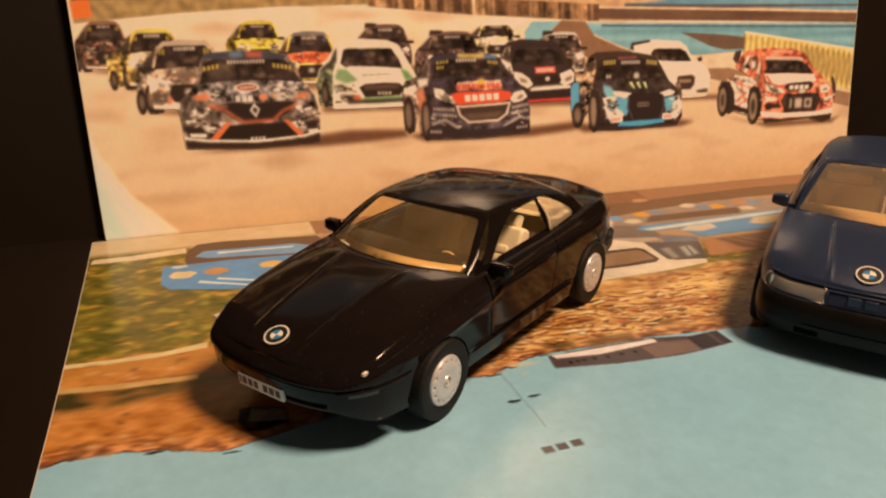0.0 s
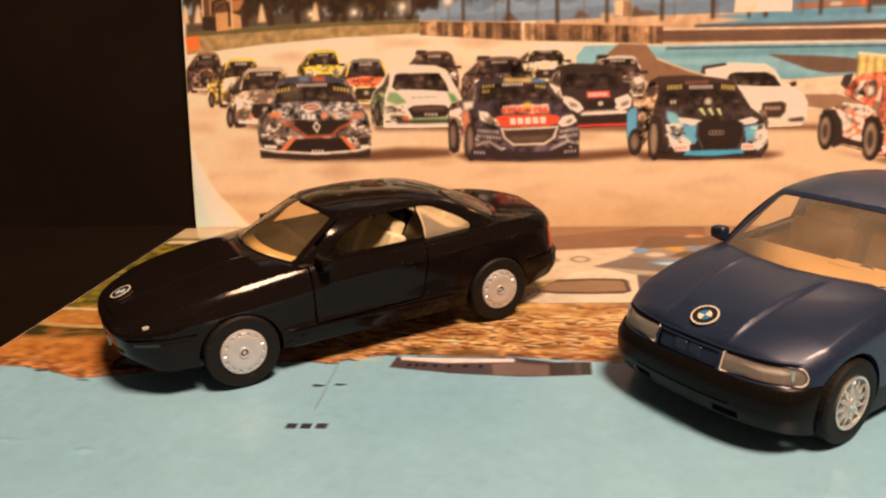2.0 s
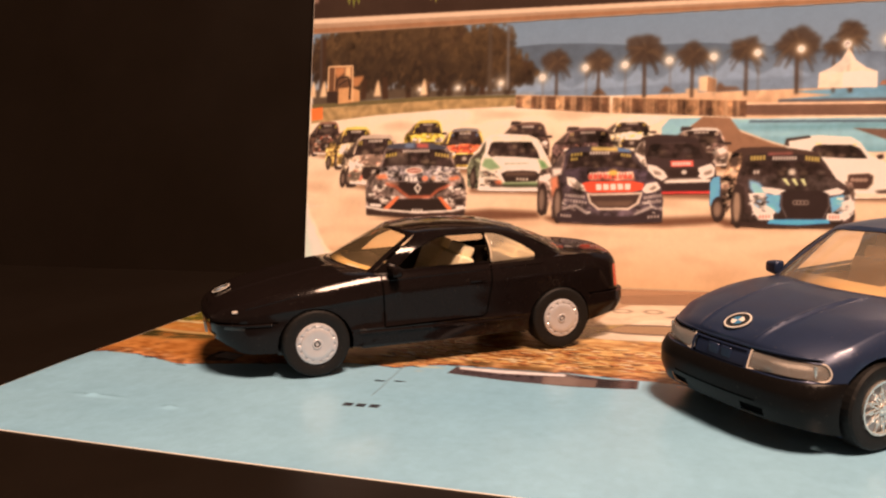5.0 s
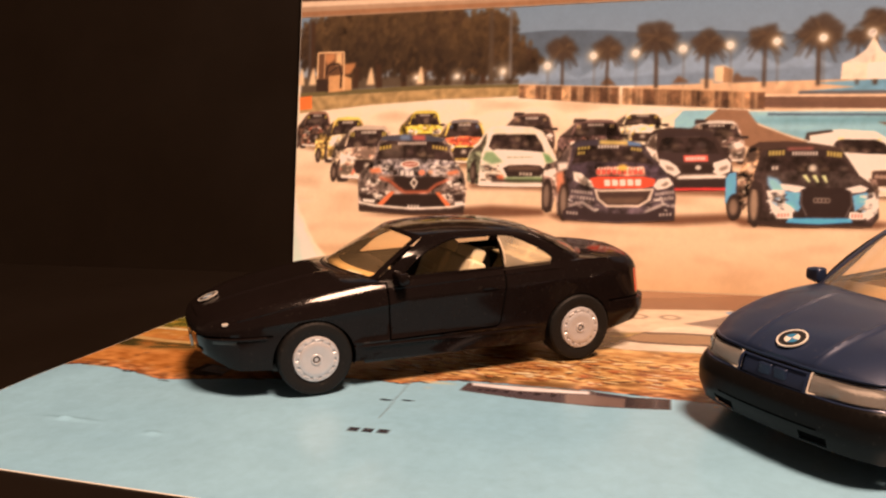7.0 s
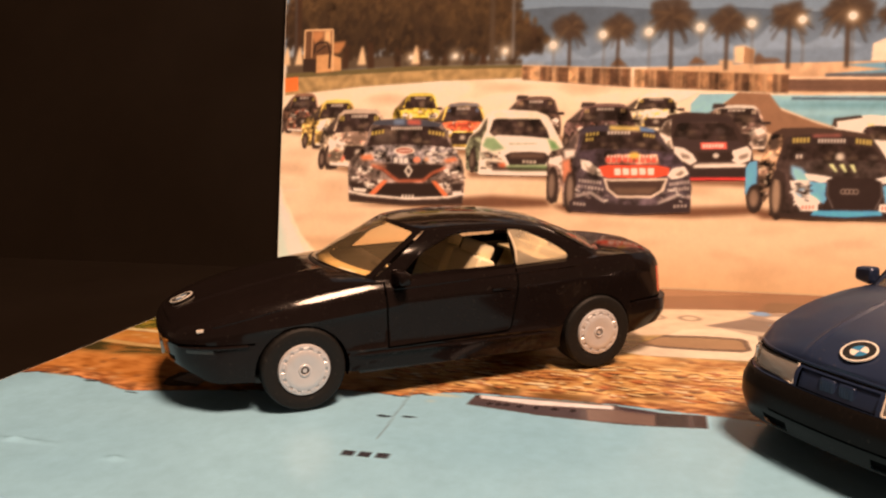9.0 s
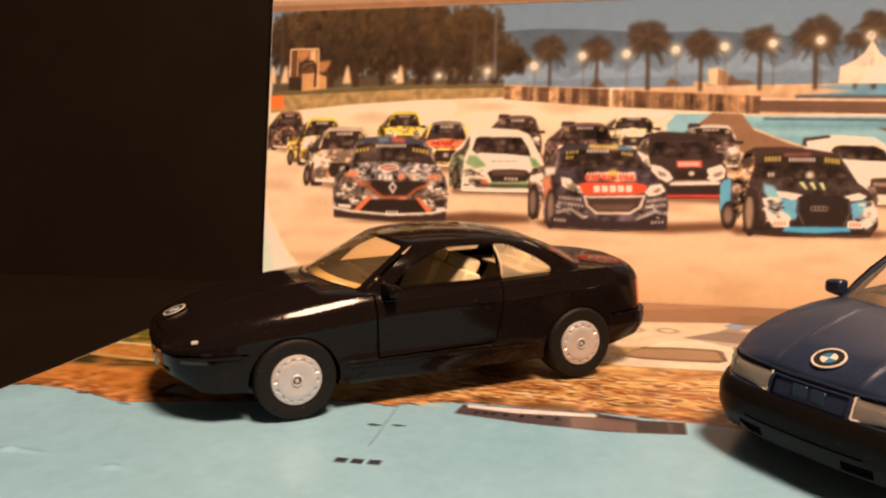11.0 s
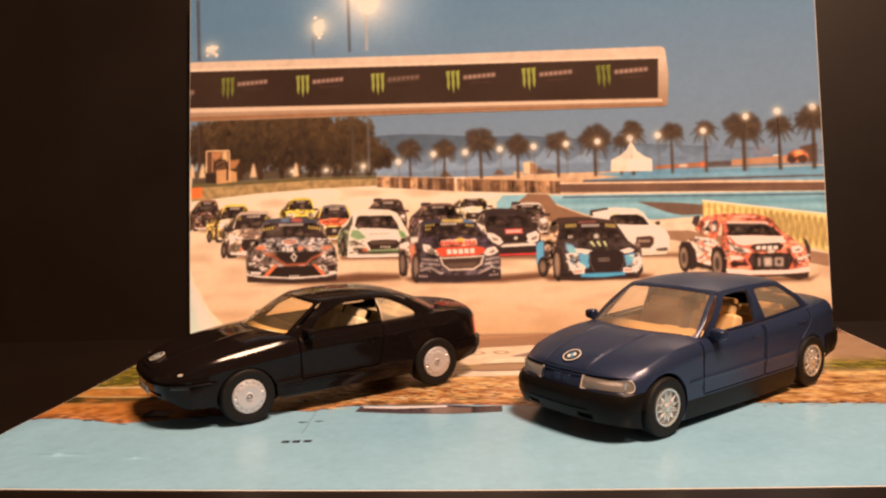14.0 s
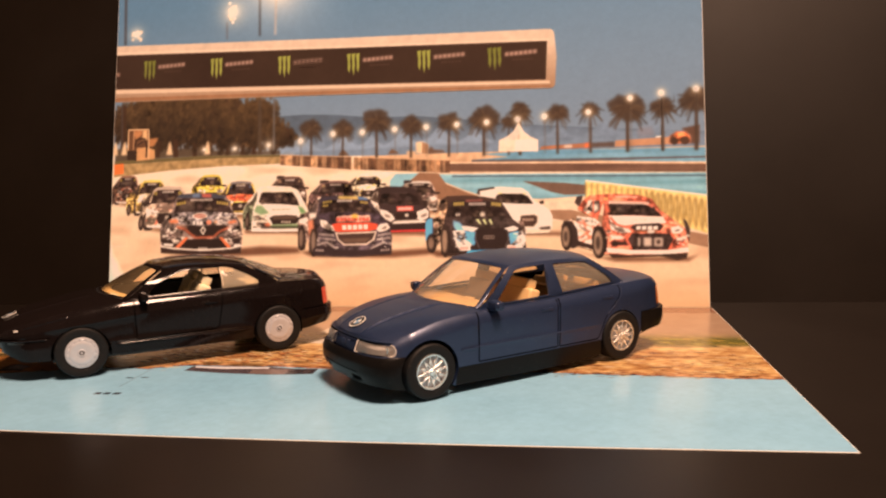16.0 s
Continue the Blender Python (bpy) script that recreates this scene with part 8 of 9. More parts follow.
q.poly([(136.0, -109.4), (143.6, -110.8), (143.2, -112.2), (136.4, -111.2)], (72, 58, 62), 0.0055, soft=1)
q.poly([(142.7, -111.2), (152.2, -110.3), (152.2, -116.4), (142.9, -117.5)], (58, 48, 48), 0.006)
q.poly([(149.0, -110.8), (149.6, -110.8), (149.6, -116.6), (149.0, -116.7)], (110, 94, 90), 0.007, soft=1)
q.done("printed_jetty", land, "grey jetty along the shore")
q = floor_plate(2)
for dx in (-3.1, 0, 3.1):
    x, y = 93.8 + dx, -141.8 + dx * 0.06
    q.poly([(x - 1.15, y - 1.0), (x + 1.15, y - 1.0), (x + 1.15, y + 1.0), (x - 1.15, y + 1.0)], (62, 60, 63))
q.disc(91.4, -124.6, 1.5, 0.55, (38, 34, 36), 0, 9, 0.3, rnd)
q.disc(96.2, -123.9, 1.5, 0.5, (44, 38, 40), 0, 9, 0.3, rnd)
q.bar(*(92.7, -107.3), *(93.7, -135.3), 0.24, (122, 132, 134), alpha=0.8)
q.done("printed_mark", land, "small dark marks and a thin line")
q = floor_plate(2)
q.poly([(36.4, -115.0), (36.9, -110.5), (38.7, -110.2), (45.8, -112.4), (45.8, -118.0), (39.9, -119.3), (37.8, -118.7)], (26, 20, 18))
q.poly([(38.1, -115.5), (39.1, -110.7), (45.6, -112.8), (45.7, -117.1)], (150, 136, 128), 0.004)
q.done("printed_hut", land, "small dark hut")
q = floor_plate(2)
for k in range(600):
    x, y = rnd.uniform(98, 298), rnd.uniform(-115, -77)
    w = rnd.uniform(0.5, 3.6)
    if 100 < x < 158 and y < -104:
        continue
    if k % 2:
        w *= 0.5
        q.poly([(x - w, y), (x - w * 0.3, y + 0.35), (x + w, y + 0.2), (x + w * 0.6, y - 0.25)], rnd.choice(((250, 214, 156), (236, 184, 120), (206, 150, 90), (150, 98, 58), (96, 64, 40))), 0.0004 * k)
        continue
    q.disc(x, y, w, rnd.uniform(0.2, 0.55), rnd.choice(((246, 206, 140), (232, 176, 106), (150, 98, 56), (104, 68, 40), (242, 212, 170), (206, 146, 84))), 0.0004 * k, 7, 0.4, rnd, soft=1, alpha=0.8)
for k in range(150):
    x = rnd.uniform(6, 100)
    y = coast(x) + abs(rnd.gauss(0, 5)) if k % 4 else rnd.uniform(-96, -82)
    q.disc(x, y, rnd.uniform(0.4, 2.0), rnd.uniform(0.2, 0.5), rnd.choice(((226, 160, 100), (104, 62, 38), (74, 48, 34), (240, 196, 140))), 0.0004 * k, 7, 0.4, rnd, soft=1, alpha=0.8)
for k in range(40):
    x = rnd.uniform(200, 262) if k % 2 else rnd.uniform(10, 296)
    q.disc(x, coast(x) - rnd.uniform(-0.6, 1.0), rnd.uniform(0.5, 2.6), rnd.uniform(0.2, 0.5), (52, 40, 34), 0.03, 7, 0.4, rnd)
for k in range(620):
    # broken ledges, leaning like the strata, lit above and dark below
    x, y = rnd.uniform(86, 298), -78 - 36 * rnd.random() ** 0.7
    if (100 < x < 158 and y < -104) or y < coast(x) + 0.5:
        continue
    w, h, lean = rnd.uniform(1.0, 4.2), rnd.uniform(0.35, 0.95), rnd.uniform(-0.35, 0.15)
    jag = [rnd.uniform(0.6, 1.3) for _ in range(4)]
    q.poly([(x - w, y - lean * w), (x - w * 0.2, y - h * jag[0]), (x + w * jag[1], y + lean * w - h * 0.5), (x + w * 0.5, y + lean * w)], rnd.choice(((112, 60, 30), (90, 50, 28), (138, 84, 42), (146, 66, 34))), 0.0004 * k, alpha=0.75)
    q.poly([(x - w, y - lean * w), (x + w * 0.5, y + lean * w), (x + w * 0.7 * jag[2], y + lean * w + h * 0.7), (x - w * 0.5, y + h * jag[3] * 0.7)], rnd.choice(((252, 216, 150), (246, 198, 126), (248, 206, 150), (228, 164, 96))), 0.0004 * k, alpha=0.85)
for patch, tone in (([(107, -103.6), (113.2, -101.9), (115.8, -106.9), (109.5, -107.4)], (92, 66, 36)), ([(117, -105.6), (124, -104.6), (131, -104.3), (131, -108.2), (118.5, -108.0)], (124, 88, 48)), ([(138, -100.5), (146, -101.2), (144, -104.0), (137, -103.2)], (112, 70, 38))):
    q.poly(patch, tone, 0.29, soft=2, alpha=0.8)
for k in range(230):
    # large flaky slabs on the open slope
    x, y = rnd.uniform(84, 165), -84 - 20 * rnd.random()
    w, h, lean = rnd.uniform(1.0, 3.4), rnd.uniform(0.5, 1.3), rnd.uniform(-0.5, 0.2)
    jag = [rnd.uniform(0.5, 1.3) for _ in range(6)]
    dark, pale = rnd.choice(((92, 46, 24), (70, 38, 24), (124, 70, 36), (150, 66, 34))), rnd.choice(((250, 214, 150), (244, 190, 116), (252, 224, 172), (216, 146, 84), (200, 120, 66)))
    q.poly([(x - w, y - lean * w - 0.2), (x - w * 0.3, y - h * jag[0]), (x + w * 0.4, y + lean * w * 0.4 - h * jag[1]), (x + w * jag[2], y + lean * w), (x, y + h * 0.3)], dark, 0.3 + 0.0004 * k, alpha=0.75)
    q.poly([(x - w, y - lean * w), (x - w * 0.1, y - h * 0.25 * jag[3]), (x + w * 0.9 * jag[2], y + lean * w), (x + w * 0.5, y + lean * w * 0.5 + h * jag[4]), (x - w * 0.6, y + h * 0.8 * jag[5])], pale, 0.3002 + 0.0004 * k, alpha=0.75)
q.done("printed_rock", land, "scattered pale and dark rocks", "stuff")

GROUND.picture.draw()
GROUND.picture.finish(0.3, 0.003, 1.03, (4, 3, 2))
GROUND.build()


def front_a(sh, y):
    n = len(sh.py) // 2
    return float(np.interp(y, sh.py[:n], sh.arc[:n]))


def rear_a(sh, y):
    n = len(sh.py) // 2
    return float(np.interp(-y, -sh.py[n:], sh.arc[n:]))


def faces_since(bm, n, index):
    bm.faces.ensure_lookup_table()
    for f in bm.faces[n:]:
        f.material_index = index


def hubcap(bm, r, w):
    """A stepped silver disc with a ring of short teeth and a ringed hub."""
    lathe(bm, [(0.02, 0.3), (0.45, 0.3), (0.5, 0.05), (0.8, 0.05), (0.86, 0.45), (1.15, 0.45), (1.3, 0.22), (2.9, 0.38), (3.75, 0.34), (4.0, 0.22), (4.05, -0.08), (4.55, -0.08), (4.6, 0.12), (r - 0.2, 0.06), (r, -0.3), (r - 0.1, -1.6)], 72)
    bmesh.ops.recalc_face_normals(bm, faces=bm.faces)
    n = len(bm.faces)
    lathe(bm, [(0.5, 0.07), (0.8, 0.07)], 20)
    faces_since(bm, n, 1)


def meshwheel(bm, r, w):
    """A bright rim and a hub over a dark dish."""
    lathe(bm, [(r - 0.55, -0.5), (r - 0.45, 0.05), (r, 0.1), (r + 0.05, -0.4), (r - 0.1, -1.6)], 72)
    lathe(bm, [(0.02, 0.35), (0.7, 0.35), (0.95, 0.1), (1.0, -0.6)], 28)
    bmesh.ops.recalc_face_normals(bm, faces=bm.faces)
    n = len(bm.faces)
    lathe(bm, [(0.02, -0.95), (r - 0.2, -0.95)], 40)
    faces_since(bm, n, 1)


def hub_teeth(wheel, r):
    """Fourteen short raised teeth round the disc, each a part of the wheel."""
    bm = bmesh.new()
    add_box(bm, (3.7, -0.2, -0.62), (4.68, 0.2, 0.62), 0.1, 1)
    first = part("tooth", bm, SILVER, wheel)
    for k in range(1, 14):
        ob = new("tooth", first.data)
        ob.parent = wheel
        ob.matrix_local = pose(0, 0, 0, 0, 360 / 14 * k, 0)
        tagged(ob)


def crossed_spokes(wheel, r):
    """Twelve forked spokes with a knot where they cross, each a part of the wheel."""
    bm = bmesh.new()
    for lean in (-1, 1):
        add_box(bm, (0.8, -0.5, -0.17), (r - 0.4, -0.05, 0.17), 0.08, 1, pose(0, 0, lean * 0.6 * MM, 0, lean * 8, 0))
    add_box(bm, (2.5, -0.4, -0.55), (3.3, 0.04, 0.55), 0.2, 1)
    first = part("spoke", bm, CHROME, wheel)
    for k in range(1, 12):
        ob = new("spoke", first.data)
        ob.parent = wheel
        ob.matrix_local = pose(0, 0, 0, 0, 30 * k, 0)
        tagged(ob)


def coupe_extras(root, sh, c):
    front = sh.lift()(0, 11.6)[0]
    bm = bmesh.new()
    m = pose(-(front - 0.15) * MM, 0, 11.2 * MM, 0, 7, 0)
    add_box(bm, (-0.6, -5.9, -1.35), (0.02, 5.9, 1.35), 0.06, 1, m)
    plate = part("number_plate", bm, WHITE_INK, root, "small white plate with a row of dark bars")
    for k, (y0, w) in enumerate(((-5.2, 1.2), (-3.6, 1.3), (-1.9, 1.2), (0.6, 1.1), (2.1, 1.1), (3.6, 1.2), (5.1, 0.5))):
        bm = bmesh.new()
        add_box(bm, (0.01, -y0 - w, -0.8), (0.05, -y0, 0.8), 0, 1, m)
        part("bar", bm, BLACK_INK, plate)
    # the rubbed corner of each lamp cover
    for side in (1, -1):
        q = sh.lift(-0.05)(sh.at_s(-19.2), 17.2)
        bm = bmesh.new()
        add_box(bm, (-q[0] - 0.7, side * q[1] - 0.35, 17.0), (-q[0] + 0.7, side * q[1] + 0.35, 17.7), 0.25, 2)
        part("worn_corner", bm, LENS_RIM, root, "bare pale worn corner")


def saloon_extras(root, sh, c):
    # the double grille in its recessed panel between the lamps
    p = sh.lift(0.55)(front_a(sh, 2.0), 15.4)
    for side in (1, -1):
        bm = bmesh.new()
        add_box(bm, (-p[0] - 0.6, min(side * 0.3, side * 3.1), 14.3), (-p[0] + 0.22, max(side * 0.3, side * 3.1), 16.6), 0.35, 3)
        grille = part("grille", bm, NAVY_PAINT, root)
        for k in range(5):
            bm = bmesh.new()
            y = side * (0.7 + 0.5 * k)
            add_box(bm, (-p[0] + 0.16, y - 0.09, 14.6), (-p[0] + 0.3, y + 0.09, 16.3), 0.03, 1)
            part("grille_slat", bm, NAVY_PAINT, grille)
    # a thin navy bead added on each rear door's trailing edge to catch a highlight
    way = [(75.9, 24.6), (75.8, 23.7), (74.9, 21.8), (73.6, 20.1), (71.4, 18.4), (69.4, 17.0), (68.6, 15.8)]
    fine = [Vector(a).lerp(Vector(b), i / 6) for a, b in zip(way, way[1:]) for i in range(6)]
    edge = bead([tuple(sh.lift(-0.02)(sh.at_s(p.x), p.y)) for p in fine], 0.22)
    part("door_edge", mirrored(edge), NAVY_PAINT, root)
    part("door_edge", edge, NAVY_PAINT, root)
    # the lip of the bonnet over lamps and grille
    half = [sh.lift(-0.05)(sh.at_s(-10.6) * i / 40, 17.75) for i in range(41)]
    lip = bead([(q[0], -q[1], q[2]) for q in reversed(half[1:])] + [tuple(q) for q in half], 0.3)
    part("hood_lip", lip, NAVY_PAINT, root)
    half = [sh.lift(0.1)(sh.at_s(-10.6) * i / 40, 17.35) for i in range(41)]
    gap = bead([(q[0], -q[1], q[2]) for q in reversed(half[1:])] + [tuple(q) for q in half], 0.2)
    part("hood_gap", gap, DARK_GAP, root)
    for side in (1, -1):
        # inner bright divider of each lamp and the lens of the corner light
        q = sh.lift(0.45)(sh.at_s(-12.6), 15.6)
        bm = bmesh.new()
        add_box(bm, (-q[0] - 0.25, side * q[1] - 0.3, 14.3), (-q[0] + 0.35, side * q[1] + 0.3, 16.8), 0.12, 2)
        part("lamp_divider", bm, CHROME, root)


def strip(a0, a1, z0, z1, n=14):
    """A band along the skirt; z0 and z1 may be numbers or functions of the way along."""
    lo = z0 if callable(z0) else (lambda a: z0)
    hi = z1 if callable(z1) else (lambda a: z1)
    way = [a0 + (a1 - a0) * i / n for i in range(n + 1)]
    return [(a, lo(a)) for a in way] + [(a, hi(a)) for a in reversed(way)]


COUPE = dict(
    paint=BLACK_PAINT, wheelbase=67.3, half=23.3, hub_y=24.2, tyre=8.5, tyre_w=8.0, rim=5.25, steer=0,
    creases=[(-12, 16.6, 22, 19.6, 0.4, 0.7), (8, 11.0, 58, 10.6, 0.35, 0.4)],
    plan=[(-26.8, 0), (-26.4, 8), (-25.0, 14), (-22.2, 18.3), (-15, 21.5), (0, 23.2), (18, 23.4), (45, 23.4), (60, 23.4), (73, 23.0), (82, 21.4), (87.6, 18.8), (90.4, 12.5), (91.6, 0)],
    top_edge=lambda sh: [(0, 17.3), (sh.at_s(-25.0), 17.4), (sh.at_s(-22), 17.8), (sh.at_s(-18), 18.8), (sh.at_s(-9), 21.0), (sh.at_s(4), 23.0), (sh.at_s(15), 24.0), (sh.at_s(30), 24.2),
                         (sh.at_s(47), 24.4), (sh.at_s(62), 25.0), (sh.at_s(74), 25.4), (sh.at_s(84), 24.9), (sh.at_s(88), 24.5), (sh.long, 24.5)],
    low_edge=lambda sh: [(0, 9.8), (sh.at_s(-24.6), 9.9), (sh.at_s(-21), 8.3), (sh.at_s(-18.2), 7.0), (sh.at_s(-12), 6.6), (sh.at_s(-9), 6.5), (sh.at_s(10), 6.5), (sh.at_s(57), 5.7), (sh.at_s(77), 6.6), (sh.at_s(86), 7.8), (sh.long, 8.8)],
    shoulder=[(-20, 1.2), (-12, 2.0), (4, 2.6), (14, 2.2), (22, 2.0), (60, 2.0), (72, 2.4), (86, 1.6)], roll=[(-20, 2.6), (-12, 4.4), (4, 5.6), (14, 5.0), (22, 4.6), (60, 4.6), (72, 5.4), (86, 3.6)], tuck=0.9, tuck_from=11.0, front_end=-16, rear_end=78,
    steps=lambda sh: [(0.03, sh.at_s(-9.6), 14.8), (sh.at_s(77.0), sh.long - 0.03, 13.95)],
    nose=lambda z: (0.3 if z > 14.7 else 0.7) + max(0, z - 16.2) * 0.5 + max(0, 13.6 - z) * 0.16 + max(0, 10.5 - z) * 0.1,
    tail=lambda z: max(0, z - 14.6) * 0.1 + (-1.2 if z < 14.0 else 0) + max(0, 10.5 - z) * 0.45,
    spine=[(-26, 17.5), (-21, 19.4), (-15, 21.1), (-6, 23.1), (2, 24.7), (9, 25.6), (40, 26.2), (72, 26.3), (80, 26.0), (88, 25.5), (92, 24.9)],
    crown=3.2, ridges=[(-24.5, 6.0, 9, 8.6, 0.3)],
    arch_front=(9.4, 7.8), arch_rear=(9.4, 7.8),
    cowl=7.8, hood_from=-26.4, hood_half=lambda s: 17.4 if s > -18 else 17.4 - (-18 - s) * 0.8, boot_from=77, boot_to=91,
    doors=lambda sh: [rounded([(sh.at_s(17.2), 28), (sh.at_s(17.4), 10.6), (sh.at_s(45.6), 11.0), (sh.at_s(47.4), 20), (sh.at_s(48.0), 28)], [0.1, 0.5, 1.6, 2.0, 0.1], 4)],
    handles=[(43.4, 20.8)], handle_mat=BLACK_PAINT,
    zones=lambda sh: [
        ("groove", strip(0.02, sh.at_s(-9.0), 14.2, 14.6, 24), 0.25),
        ("intake", strip(0.02, front_a(sh, 15.0), 10.4, 11.6), 0.5),
        ("indicator", strip(sh.at_s(-22.0), sh.at_s(-16.8), 12.9, 13.8), -0.06),
        ("sill", strip(sh.at_s(9.2), sh.at_s(57.4), 4.0, lambda a: 9.8 - (sh.point(a).x - 10) * 0.01), -0.1),
        ("rear_groove", strip(sh.at_s(76.6), sh.long - 0.02, 14.1, 14.5, 20), 0.3),
        ("tail_lamp", strip(sh.at_s(86.2), rear_a(sh, 6.0), 15.2, 21.4), -0.05),
    ],
    zone_mats={"groove": ("bumper_groove", DARK_GAP, ""), "intake": ("air_intake", DARK_GAP, ""), "indicator": ("front_indicator", SMOKED_LENS, "dark slim indicator lens"),
               "sill": ("sill", BLACK_PAINT, ""), "rear_groove": ("bumper_groove", DARK_GAP, ""), "tail_lamp": ("tail_lamp", RED_LENS, "red plastic lens")},
    paired={"indicator", "sill", "tail_lamp"},
    cab=dict(base=[(7.8, 0), (15.2, 19.9), (70, 19.3), (77, 0)], roof=[(25.2, 0), (28.6, 15.2), (57, 14.8), (61, 0)],
             z_base=[25.5, 24.2, 25.2, 26.2], z_roof=[34.3, 33.2, 32.6, 33.0], belt_bow=0.9, rail_bow=0.6, rail_arch=0.6, bulge=[0.5, 1.2, 0.5],
             crown=[(25.2, 34.3), (33, 35.3), (43, 35.5), (53, 34.7), (61, 33.0)],
             windows=[
                 [dict(outline=rounded([(0, 0.04), (0.93, 0.05), (0.9, 0.92), (0, 0.93)], [0, 0.05, 0.07, 0]), pane=("windscreen", BROWNISH))],
                 [dict(outline=rounded([(0.1, 0.015), (0.599, 0.015), (0.657, 0.9), (0.24, 0.88), (0.1, 0.55)], [0.02, 0.02, 0.02, 0.1, 0.08]), pane=None),
                  dict(outline=rounded([(0.602, 0.015), (0.845, 0.03), (0.885, 0.2), (0.87, 0.55), (0.80, 0.85), (0.73, 0.9), (0.66, 0.9)], [0.01, 0.03, 0.08, 0.1, 0.07, 0.04, 0.01]), pane=("quarter_window", MILKY), edge=((0.602, 0.0), (0.66, 0.9)))],
                 [dict(outline=rounded([(1, 0.08), (1, 0.93), (0.14, 0.92), (0.1, 0.1)], [0, 0, 0.06, 0.06]), pane=("rear_window", HAZY))],
             ]),
    roof_label="", floor_z=4.6, nose_floor=9, ledge=0.45, dash_mat=BLACK_PLASTIC, belt_in=23.6, trim=CREAM, tub_mat=BLACK_PLASTIC, door_mat=BLACK_PLASTIC, wheel_trim=CREAM, tail_floor=9, seat_s=26, recline=24, back_high=15.0, seat_up=2.0, rear_seat_s=49,
    mirror=(20.2, 21.3, 25.0), mirror_size=(1.3, 4.6, 1.6), mirror_mat=BLACK_PAINT, badge=(-21.0, 2.45), spokes=hub_teeth,
    beads=[("bumper_lip", 0.4, ((-24.0, 13.9), (-9.8, 14.0))), ("side_moulding", 0.5, ((9.6, 9.9), (57, 9.5))), ("shoulder_line", 0.22, ((-17, 17.9), (-3, 20.7))), ("belt_line", 0.26, ((18, 22.6), (64, 24.0)))], rim_shape=hubcap, rim_mats=[SILVER, DARK_GAP], extras=coupe_extras)

